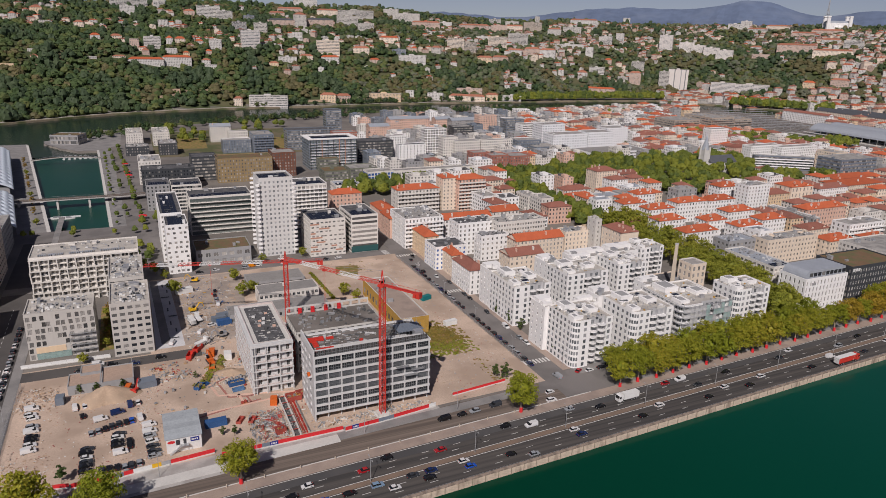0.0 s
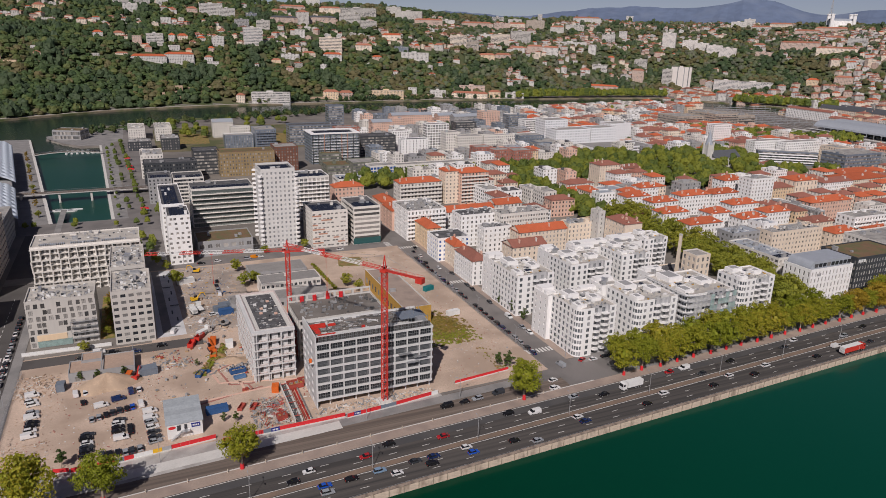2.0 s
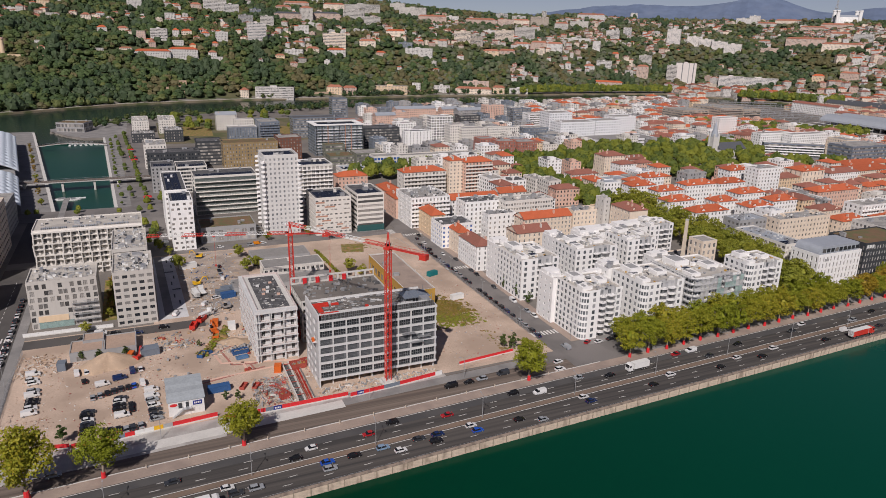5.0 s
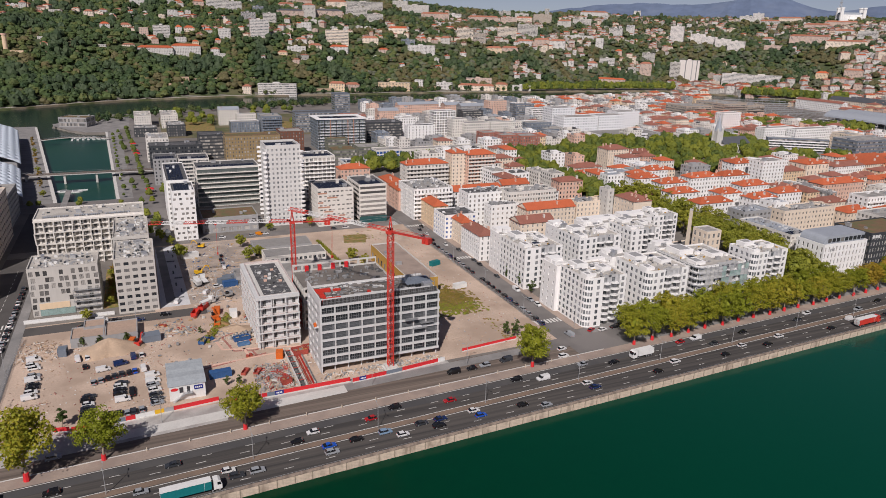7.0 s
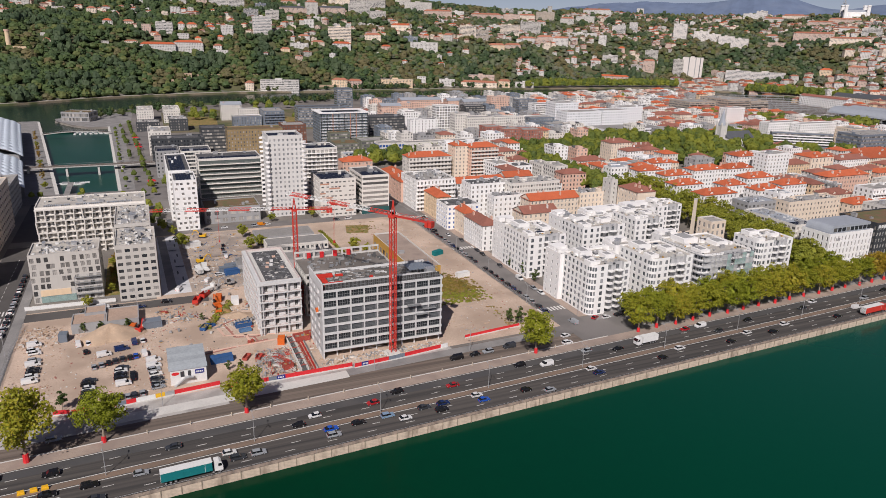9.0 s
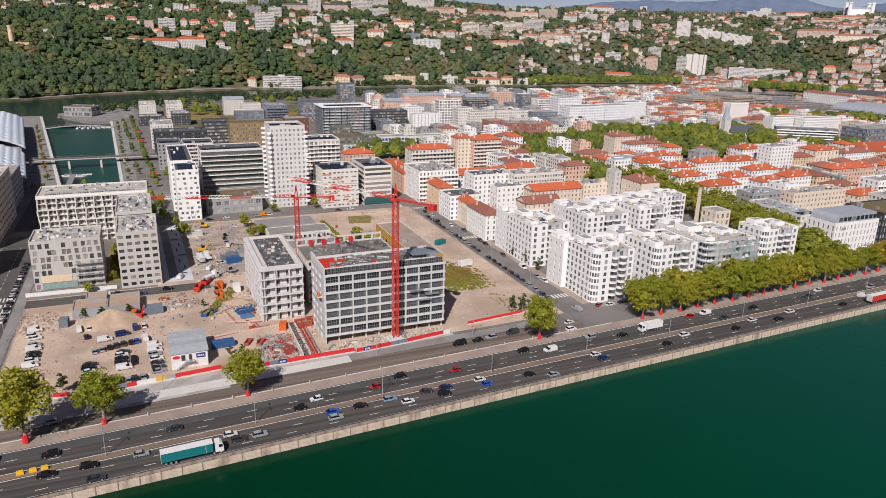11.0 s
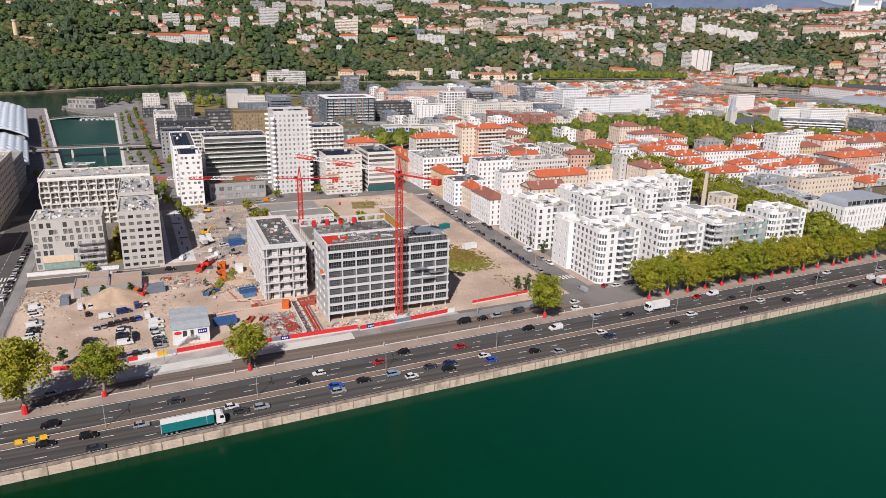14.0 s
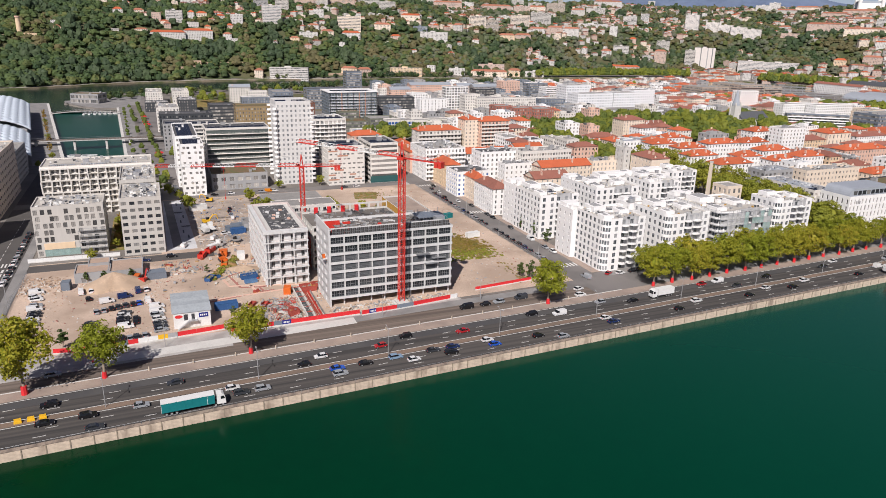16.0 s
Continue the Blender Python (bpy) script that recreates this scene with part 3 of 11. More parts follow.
                        rack.face([(px, py + 1.9, h + 0.1), (px + 1.6, py + 1.9, h + 0.1), (px + 1.6, py + 1.9, h + 0.6), (px, py + 1.9, h + 0.6)])
            if rack.f:
                part("solar_roof", rack, SOLAR, top, kind="stuff")
    else:
        e = 0.5
        X, Y = w / 2 + e, d / 2 + e
        z = h - 0.1
        lengthwise = w >= d
        cut = (min(X, Y) if roof == "hip" else 0.0)
        if lengthwise:
            a, b = (-X + cut, 0, z + rise), (X - cut, 0, z + rise)
            lid.face([(-X, -Y, z), (X, -Y, z), b, a]), lid.face([(X, Y, z), (-X, Y, z), a, b])
            ends = ([(X, -Y, z), (X, Y, z), b], [(-X, Y, z), (-X, -Y, z), a])
        else:
            a, b = (0, -Y + cut, z + rise), (0, Y - cut, z + rise)
            lid.face([(X, -Y, z), (X, Y, z), b, a]), lid.face([(-X, Y, z), (-X, -Y, z), a, b])
            ends = ([(-X, -Y, z), (X, -Y, z), a], [(X, Y, z), (-X, Y, z), b])
        if roof == "hip":
            for t in ends:
                lid.face(t)
        else:
            gable = Sh()
            for t in ends:
                gable.face([(p[0] * (1 - e / X), p[1] * (1 - e / Y), p[2] - 0.05) for p in t])
            part("gable", gable, wall, top)
        lid.face([(-X, Y, z), (X, Y, z), (X, -Y, z), (-X, -Y, z)])
        part("roof", lid, rmat, top)
        if dormers:
            for u in (-0.26, 0.26):
                c, s2, b2 = w * u, Sh(), min(1.7, w * 0.075)
                front, back, z2, ridge = -d / 2 + 0.6, -0.4, h + 1.0, h + 2.3
                s2.face([(c - b2, front, z2), (c, front, ridge), (c, back, ridge), (c - b2, back, z2)]), s2.face([(c, front, ridge), (c + b2, front, z2), (c + b2, back, z2), (c, back, ridge)])
                s2.face([(c - b2 + 0.25, front + 0.35, z2 - 1.2), (c + b2 - 0.25, front + 0.35, z2 - 1.2), (c + b2 - 0.25, front + 0.35, z2 + 0.1), (c, front + 0.35, ridge - 0.25), (c - b2 + 0.25, front + 0.35, z2 + 0.1)], 1)
                part("dormer", s2, [rmat, wall], top)
        for i in range(clutter):
            px, py = rnd.uniform(-w / 2 + 1, w / 2 - 1), rnd.choice((-0.25, 0.25)) * d
            if not lengthwise:
                px, py = rnd.choice((-0.25, 0.25)) * w, rnd.uniform(-d / 2 + 1, d / 2 - 1)
            zz = h + rise * 0.4
            stack = Sh()
            stack.box(px - 0.4, px + 0.4, py - 0.7, py + 0.7, zz - 0.8, zz + 2.0)
            stack.box(px - 0.5, px + 0.5, py - 0.8, py + 0.8, zz + 2.0, zz + 2.15)
            for q in (-0.4, 0, 0.4):
                stack.box(px - 0.12, px + 0.12, py + q - 0.12, py + q + 0.12, zz + 2.15, zz + 2.5)
            part("chimney", stack, OFFWHITE if rnd.random() < 0.5 else PINK, top)
    return top


FARS = {}


def far_block(bucket, x, y, w, d, h, ang, base, wall, rmat, pitched=True, rise=2.8, pitch=3.0, win=(1.3, 1.7), storey=3.1):
    """A distant house in a joined mesh: walls, panes, roof and a chimney or roof box."""
    sh, mats = FARS.setdefault(bucket, (Sh(), []))
    m = pose(x, y, base, 0, 0, ang)
    TAKEN.append((x, y, max(w, d), max(w, d)) if abs(ang) > 5 else (x, y, w, d))

    def k(mat):
        if mat not in mats:
            mats.append(mat)
        return mats.index(mat)
    TURNED.append((x, y, w, d, ang))
    kw, kr, kg = k(wall), k(rmat), k(GLASS_FAR)

    def face(pts, i):
        sh.face([m @ Vector(p) for p in pts], i)
    n = max(1, int(round(h / storey)))
    for side, width, o, u, out in sides(w, d):
        def put(a, z, q, o=o, u=u, out=out):
            p = o + u * a + out * q
            return (p.x, p.y, z)
        face([put(0, -9, 0), put(width, -9, 0), put(width, h, 0), put(0, h, 0)], kw)
        c = max(1, int(width / pitch))
        for i in range(n):
            for j in range(c):
                a, z = width / c * (j + 0.5), i * h / n + 0.8
                face([put(a - win[0] / 2, z, 0.04), put(a + win[0] / 2, z, 0.04), put(a + win[0] / 2, z + win[1], 0.04), put(a - win[0] / 2, z + win[1], 0.04)], kg)
    if pitched:
        X, Y = w / 2 + 0.5, d / 2 + 0.5
        c = min(X, Y)
        a, b = ((-X + c, 0, h + rise), (X - c, 0, h + rise)) if w >= d else ((0, -Y + c, h + rise), (0, Y - c, h + rise))
        z = h - 0.1
        P = [(-X, -Y, z), (X, -Y, z), (X, Y, z), (-X, Y, z)]
        if w >= d:
            for f in ([P[0], P[1], b, a], [P[1], P[2], b], [P[2], P[3], a, b], [P[3], P[0], a]):
                face(f, kr)
        else:
            for f in ([P[0], P[1], a], [P[1], P[2], b, a], [P[2], P[3], b], [P[3], P[0], a, b]):
                face(f, kr)
        sh.box(w * 0.2 - 0.4, w * 0.2 + 0.4, -0.7, 0.7, h, h + rise + 1.2, kw, m)
    else:
        face([(-w / 2, -d / 2, h - 0.6), (w / 2, -d / 2, h - 0.6), (w / 2, d / 2, h - 0.6), (-w / 2, d / 2, h - 0.6)], kr)
        for side, width, o, u, out in sides(w, d):
            p, q, e = o, o + u * width, out * -0.4
            face([(p.x, p.y, h), (q.x, q.y, h), (q.x + e.x, q.y + e.y, h), (p.x + e.x, p.y + e.y, h)], kw)
            face([(q.x + e.x, q.y + e.y, h - 0.6), (p.x + e.x, p.y + e.y, h - 0.6), (p.x + e.x, p.y + e.y, h), (q.x + e.x, q.y + e.y, h)], kw)
        sh.box(-w * 0.3, w * 0.05, -d * 0.2, d * 0.2, h - 0.6, h + 1.6, kw, m), sh.box(w * 0.2, w * 0.35, -d * 0.1, d * 0.25, h - 0.6, h + 1.0, kr, m)

# ---- the land ----
def bank(x):
    """The top of the river wall."""
    return 176.0 + 0.052 * x


NEAR_BANK = ((-40, 1000), (-8.5, 1023), (-6.4, 1037), (-1.7, 1066), (0.7, 1104), (3.4, 1143), (10, 1196), (20, 1313), (32, 1425), (41, 1600), (54, 1545), (75, 1500))
FAR_BANK = ((-40, 1190), (-8.3, 1212), (-4.8, 1247), (-1, 1292), (7, 1348), (15.7, 1396), (29.5, 1548), (41, 1742), (54, 1640), (75, 1620))
FOOT = ((-40, 1210), (-8, 1235), (-1, 1315), (7, 1372), (16, 1420), (29.5, 1590), (38, 1790), (44, 1900), (50, 1860), (54, 1830), (75, 1830))
CREST = ((-40, 150), (-8, 180), (0, 190), (9, 200), (13, 198), (20, 188), (31, 170), (35, 182), (48, 172), (54, 188), (75, 160))


def along(table, a):
    return float(np.interp(a, [t[0] for t in table], [t[1] for t in table]))


def basin(y):
    """The dock's two edges at y."""
    return -65.5 - (y - 586) * 0.132, -22.0 - (y - 586) * 0.048


def land(x, y):
    """The ground's height."""
    s = y - bank(x)
    if s < 0.2:
        return -9.0 if y > -60 else 0.0
    r, a = math.hypot(x, y), math.degrees(math.atan2(x, y))
    if 558.5 < y < 915:
        lo, hi = basin(y)
        if lo < x < hi:
            return -9.0
    if 914.5 <= y < 1110 and x < float(np.interp(y, (914, 945, 985, 1005, 1050, 1110), (-60, -80, -100, -103, -60, -40))) and (x > basin(y)[0] or y > 988):
        return -9.0
    if y > 0 and -60 < a < 80 and r > 1100:
        n, f, foot = along(NEAR_BANK, a), along(FAR_BANK, a), along(FOOT, a)
        if n < r < f:
            return -9.0
        if r > foot:
            d, c = r - foot, along(CREST, a)
            t = 0.40 * c * min(1, d / 230) ** 0.9 + 0.6 * c * min(1, max(0, d - 170) / 560) ** 0.9
            t *= 1 + 0.02 * math.sin(x * 0.011) + 0.02 * math.sin(y * 0.017 + x * 0.005)
            return t if d < 900 else t * max(0.35, 1 - (d - 900) / 2600)
        return 0.3 if r >= f else -0.05
    return -0.05


def steps(*spans):
    out = []
    for a, b, s in spans:
        out += list(np.arange(a, b, s))
    return [float(v) for v in out] + [float(spans[-1][1])]


gx = steps((-4900, -900, 400), (-900, -300, 40), (-300, -138, 18), (-138, -16, 2.0), (-16, 1700, 22), (1700, 2600, 60), (2600, 4900, 230))
gv = steps((-4900, -300, 460), (-300, 160, 46), (160, 176, 8), (176, 176.4, 0.4), (176.4, 240, 31.8), (240, 558, 31.8), (558, 559, 1), (559, 914, 7.1), (914, 915, 1), (915, 975, 6), (975, 2200, 11), (2200, 3000, 40), (3000, 4900, 190))
land_mesh = Sh()
for v in gv:
    fade = min(1, max(0, (330 - v) / 90)) if v > 0 else 0.0
    for x in gx:
        y = v + 0.052 * x * fade * (1 if abs(x) < 1500 else 1500 / abs(x))
        land_mesh.v.append((x, y, land(x, y)))
cols = len(gx)
for j in range(len(gv) - 1):
    for i in range(cols - 1):
        land_mesh.f.append((j * cols + i, j * cols + i + 1, (j + 1) * cols + i + 1, (j + 1) * cols + i))
        x, y = (gx[i] + gx[i + 1]) / 2, (gv[j] + gv[j + 1]) / 2
        a = math.degrees(math.atan2(x, y))
        land_mesh.m.append(1 if y > 600 and math.hypot(x, y) > along(FOOT, a) else 0)
ground = slab_thing("ground", land_mesh, [CITY_GROUND, HILL], "flat city ground rising to a wooded hillside beyond the river", "ground")

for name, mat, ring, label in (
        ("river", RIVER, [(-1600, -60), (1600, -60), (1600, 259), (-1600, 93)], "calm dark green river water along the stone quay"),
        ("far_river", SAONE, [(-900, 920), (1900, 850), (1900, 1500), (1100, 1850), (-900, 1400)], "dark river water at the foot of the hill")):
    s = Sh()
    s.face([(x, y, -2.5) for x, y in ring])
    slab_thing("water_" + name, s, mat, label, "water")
s = Sh()
s.face([(x, y, -3.95) for x, y in ((-64, 558), (-19, 558), (-37, 930), (-50, 1000), (-130, 1000), (-111, 916))])
slab_thing("water_dock", s, BASIN, "teal green water in a stone-edged dock", "water")


def mountains():
    s, n = Sh(), 260
    for i in range(n + 1):
        a = -40 + 130 * i / n
        h = 185 + 14 * math.sin(a * 0.6) + 62 * math.exp(-((a - 27) / 9) ** 2) + 125 * math.exp(-((a - 39.5) / 5.5) ** 2) + 150 * math.exp(-((a - 47.5) / 3.4) ** 2) + 105 * math.exp(-((a - 55) / 4.5) ** 2) + 8 * noise.noise((a * 0.9, 0, 0)) + 4 * noise.noise((a * 3, 5, 0))
        c, d = math.sin(radians(a)), math.cos(radians(a))
        for r, z in ((3900, -20), (4250, 60 + 0.3 * h), (4550, 0.75 * h + 14 * noise.noise((a * 1.7, 9, 0))), (4780, h), (4880, 0)):
            s.v.append((c * r, d * r, z))
    for i in range(n):
        for j in range(4):
            s.f.append((i * 5 + j, i * 5 + j + 1, i * 5 + j + 6, i * 5 + j + 5))
            s.m.append(0)
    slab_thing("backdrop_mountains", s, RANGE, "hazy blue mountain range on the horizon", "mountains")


mountains()


# ---- roads and paving ----
def ribbon(name, s0, s1, x0, x1, z0, z1, mat, label, category="road", slope=0.052):
    s = Sh()
    s.prism([(x0, bank(x0) + s0), (x1, bank(x1) + s0), (x1, bank(x1) + s1), (x0, bank(x0) + s1)], z0, z1)
    return slab_thing(name, s, mat, label, category)


def patch(name, ring, z, mat, label, category="ground", low=-0.3):
    s = Sh()
    s.prism(ring, low, z)
    return slab_thing(name, s, mat, label, category)


def rect(x0, x1, y0, y1):
    return [(x0, y0), (x1, y0), (x1, y1), (x0, y1)]


ribbon("road_river_side", 0.9, 12.0, -600, 1300, -0.3, 0.02, LANES, "worn grey three-lane carriageway beside the river")
ribbon("road_city_side", 14.3, 26.3, -600, 1300, -0.3, 0.02, LANES, "worn grey three-lane carriageway on the city side")
ribbon("road_fresh_strip", 21.6, 25.2, -600, 1300, 0.0, 0.03, ASPHALT_NEW, "fresh black asphalt lane", "road")
ribbon("median", 12.0, 14.3, -600, 1300, -0.3, 0.14, MEDIAN, "raised brown gravel strip between the carriageways", "median")
ribbon("pavement_quay", 26.3, 31.4, -600, 1300, -0.3, 0.13, PAVING, "pale pink quay pavement with a stone kerb", "pavement")
ribbon("road_bus", 31.4, 47.0, -600, 170, -0.3, 0.03, BROWN_ASPHALT, "dusty brown asphalt service road along the building site")
ribbon("pavement_site", 38.8, 53.0, -57, 17.5, -0.2, 0.052, FLAGS, "dusty grey flagstones between car park and service road", "pavement")
ribbon("pavement_hoarding", 45.0, 50.5, 17.5, 104, -0.2, 0.052, FLAGS, "pale dusty strip at the foot of the hoarding", "pavement")
ribbon("pavement_trees", 31.4, 47.0, 190, 1300, -0.3, 0.12, GREY_PAVING, "paving under the row of plane trees", "pavement")
for s0, s1, name in ((0.9, 1.1, "line_wall"), (11.4, 11.65, "line_inner"), (14.6, 14.85, "line_median"), (25.6, 25.85, "line_outer")):
    ribbon("road_" + name, s0, s1, -600, 1300, 0.0, 0.045, PAINT, "solid white road line", "road line")
for s0, start in ((4.25, -35.2), (7.95, -32.8), (17.85, -33.4), (21.2, -31.4)):
    dash = Sh()
    for i in range(-20, 70):
        x = start + i * 12.95
        y = bank(x) + s0
        dash.prism([(x, y - 0.09), (x + 3, y + 0.156 - 0.09), (x + 3, y + 0.156 + 0.09), (x, y + 0.09)], 0.0, 0.045)
    slab_thing("road_dashes", dash, PAINT, "dashed white lane line", "road line")

# crossings where the narrow street meets the street beside the car park
for y0 in (309.5, 323.0):
    zebra = Sh()
    for i in range(12):
        zebra.box(-74.2 + i * 1.35, -73.6 + i * 1.35, y0, y0 + 5.0, 0.0, 0.055)
    slab_thing("road_crossing", zebra, PAINT, "white zebra crossing on the grey street", "crossing")

# the site and its surroundings
patch("ground_site", [(-56, 226), (157, 232), (157, 428), (-2, 428), (-2, 322), (-56, 322)], 0.06, SAND, "pale dusty earth of the building site")
patch("ground_waste", [(105, 246), (150, 250), (150, 420), (118, 424), (105, 330)], 0.10, SAND, "trodden reddish earth of the empty plot")
patch("ground_scrub", [(112, 278), (135, 276), (140, 300), (118, 306)], 0.16, GRASS, "dry weeds on the empty plot", "grass")
patch("road_east_street", rect(157, 170, 228, 640), 0.04, STREET_GREY, "grey side street lined with parked cars", "road")
patch("pavement_east_street", rect(170, 174.5, 238, 640), 0.14, PAVING, "pink side street pavement", "pavement")
patch("road_west_street", rect(-75, -58, 218, 530), 0.04, ASPHALT, "grey street beside the car park", "road")
patch("pavement_west_street", rect(-58, -54, 226, 600), 0.14, GREY_PAVING, "narrow street pavement", "pavement")
patch("road_site_street", rect(-58, 20, 312, 321), 0.07, ASPHALT, "narrow grey street behind the car park", "road")
patch("road_cross_street", rect(-75, 420, 426, 437), 0.08, STREET_GREY, "grey cross street behind the site", "road")
patch("road_dock_street", rect(-14, 12, 437, 1100), 0.05, STREET_GREY, "grey street along the dock", "road")
patch("road_corner", [(148, 223), (176, 225), (176, 237), (157, 237)], 0.05, STREET_GREY, "grey road surface at the street corner", "road")
patch("pavement_corner", [(176, 232), (216, 234), (216, 238.5), (174.6, 238.5)], 0.13, GREY_PAVING, "grey pavement at the street corner", "pavement")
patch("pavement_plaza", [(0.5, 326), (13.6, 326), (11.2, 424), (0.5, 424)], 0.09, BLUE_PAVING, "pale stone-paved lane beside the pale flats", "pavement")
# Darker strip where building shade lies on the lane, put in as colour.
patch("road_plaza_shade", [(3.2, 331), (7.4, 331), (5.0, 424), (0.9, 424)], 0.115, GREY_PAVING, "grey strip toned as the shaded side of the paved lane", "road")
patch("ground_garden", rect(-24, -17.2, 334, 392), 0.10, GRASS, "narrow planted yard between the flats", "garden")
patch("ground_gardens", [(22, 850), (232, 842), (236, 1050), (120, 1070), (24, 1040)], 0.06, GARDEN, "brown and green garden ground between the river houses", "garden")
patch("ground_field", [(150, 880), (205, 872), (212, 960), (158, 975)], 0.08, GRASS, "green sports field by the river", "grass")
patch("ground_lawn", [(45, 905), (85, 900), (90, 985), (50, 990)], 0.08, GRASS, "rough lawn near the river", "grass")


def shore(name, table, d0, d1, z0, z1, a0, a1, mat, label, category):
    """A strip that follows a far river bank, d0 to d1 metres from the water's edge."""
    s = Sh()
    n = int((a1 - a0) / 0.5)
    for k in range(n):
        ring = []
        for a, d in ((k, d0), (k + 1, d0), (k + 1, d1), (k, d1)):
            a = a0 + (a1 - a0) * a / n
            r = along(table, a) + d
            ring.append((r * math.sin(radians(a)), r * math.cos(radians(a))))
        s.prism(ring, z0, z1)
    slab_thing(name, s, mat, label, category)


shore("pavement_far_bank", FAR_BANK, -6, 4, -9, 0.4, -14, 58, BANK_STONE, "weedy stone embankment at the foot of the hill", "quay wall")
shore("road_far_bank", FAR_BANK, 4, 11, -0.5, 0.5, -14, 58, ROOF_PALE, "narrow riverside road below the wooded hill", "road")
shore("ground_far_bank", FAR_BANK, 10, 42, -0.5, 0.44, -14, 30, BANK_GREEN, "weedy strip between riverside road and hill", "grass")
shore("ground_near_bank", NEAR_BANK, -16, 5, -9, 0.35, -5, 42, BANK_GREEN, "grassy bank on the town side of the far river", "grass")
ribbon("road_bus_end", 31.4, 47.0, 158, 190, -0.2, 0.078, STREET_GREY, "grey service lane at the street corner")
for k in range(9):
    t = thing("stone_bench", "long dark bench on the pale paved lane", "bench", pose(9.2 + (k % 2) * 1.8 - k * 0.2, 336 + k * 9.6, 0.09, 0, 0, 90 if k % 3 else 0), "lane benches")
    s = Sh()
    s.box(-2.2, 2.2, -0.35, 0.35, 0.38, 0.5)
    part("seat", s, DARK, t)
    s = Sh()
    s.box(-1.9, 1.9, -0.25, 0.25, 0, 0.38)
    part("plinth", s, GREY, t)
shore("wall_terrace_steps", FOOT, 20, 23, 2, 13, -4.5, 0.5, HEAP, "old tan terrace wall below the wooded slope", "retaining wall")
shore("wall_terrace_low", FOOT, 9, 11.5, -1, 8.5, 13, 28, HEAP, "old tan stone terrace wall at the foot of the hill", "retaining wall")
shore("wall_terrace_high", FOOT, 46, 48.5, 8, 24, 16, 23, HEAP, "upper tan stone terrace wall on the hillside", "retaining wall")
shore("wall_garden", FOOT, 199, 201.5, 50, 71, -9, -4.3, HEAP, "long tan garden wall across the wooded slope", "retaining wall")
shore("wall_cliff", FOOT, 62, 66, 8, 27, 4, 9, HEAP, "bare brown rock face above the riverside flats", "cliff")
patch("ground_rear_plot", [(80, 376), (116, 374), (120, 424), (96, 426)], 0.085, SAND, "trodden brown earth of the rear plot")
patch("ground_rear_grass", [(108, 397), (121, 394), (126, 411), (112, 414)], 0.12, GRASS, "dry grass on the rear plot", "grass")
patch("ground_site_north", [(13.8, 326), (46, 326), (52, 424), (11.4, 424)], 0.085, YARD, "trodden grey-brown earth between the site huts")

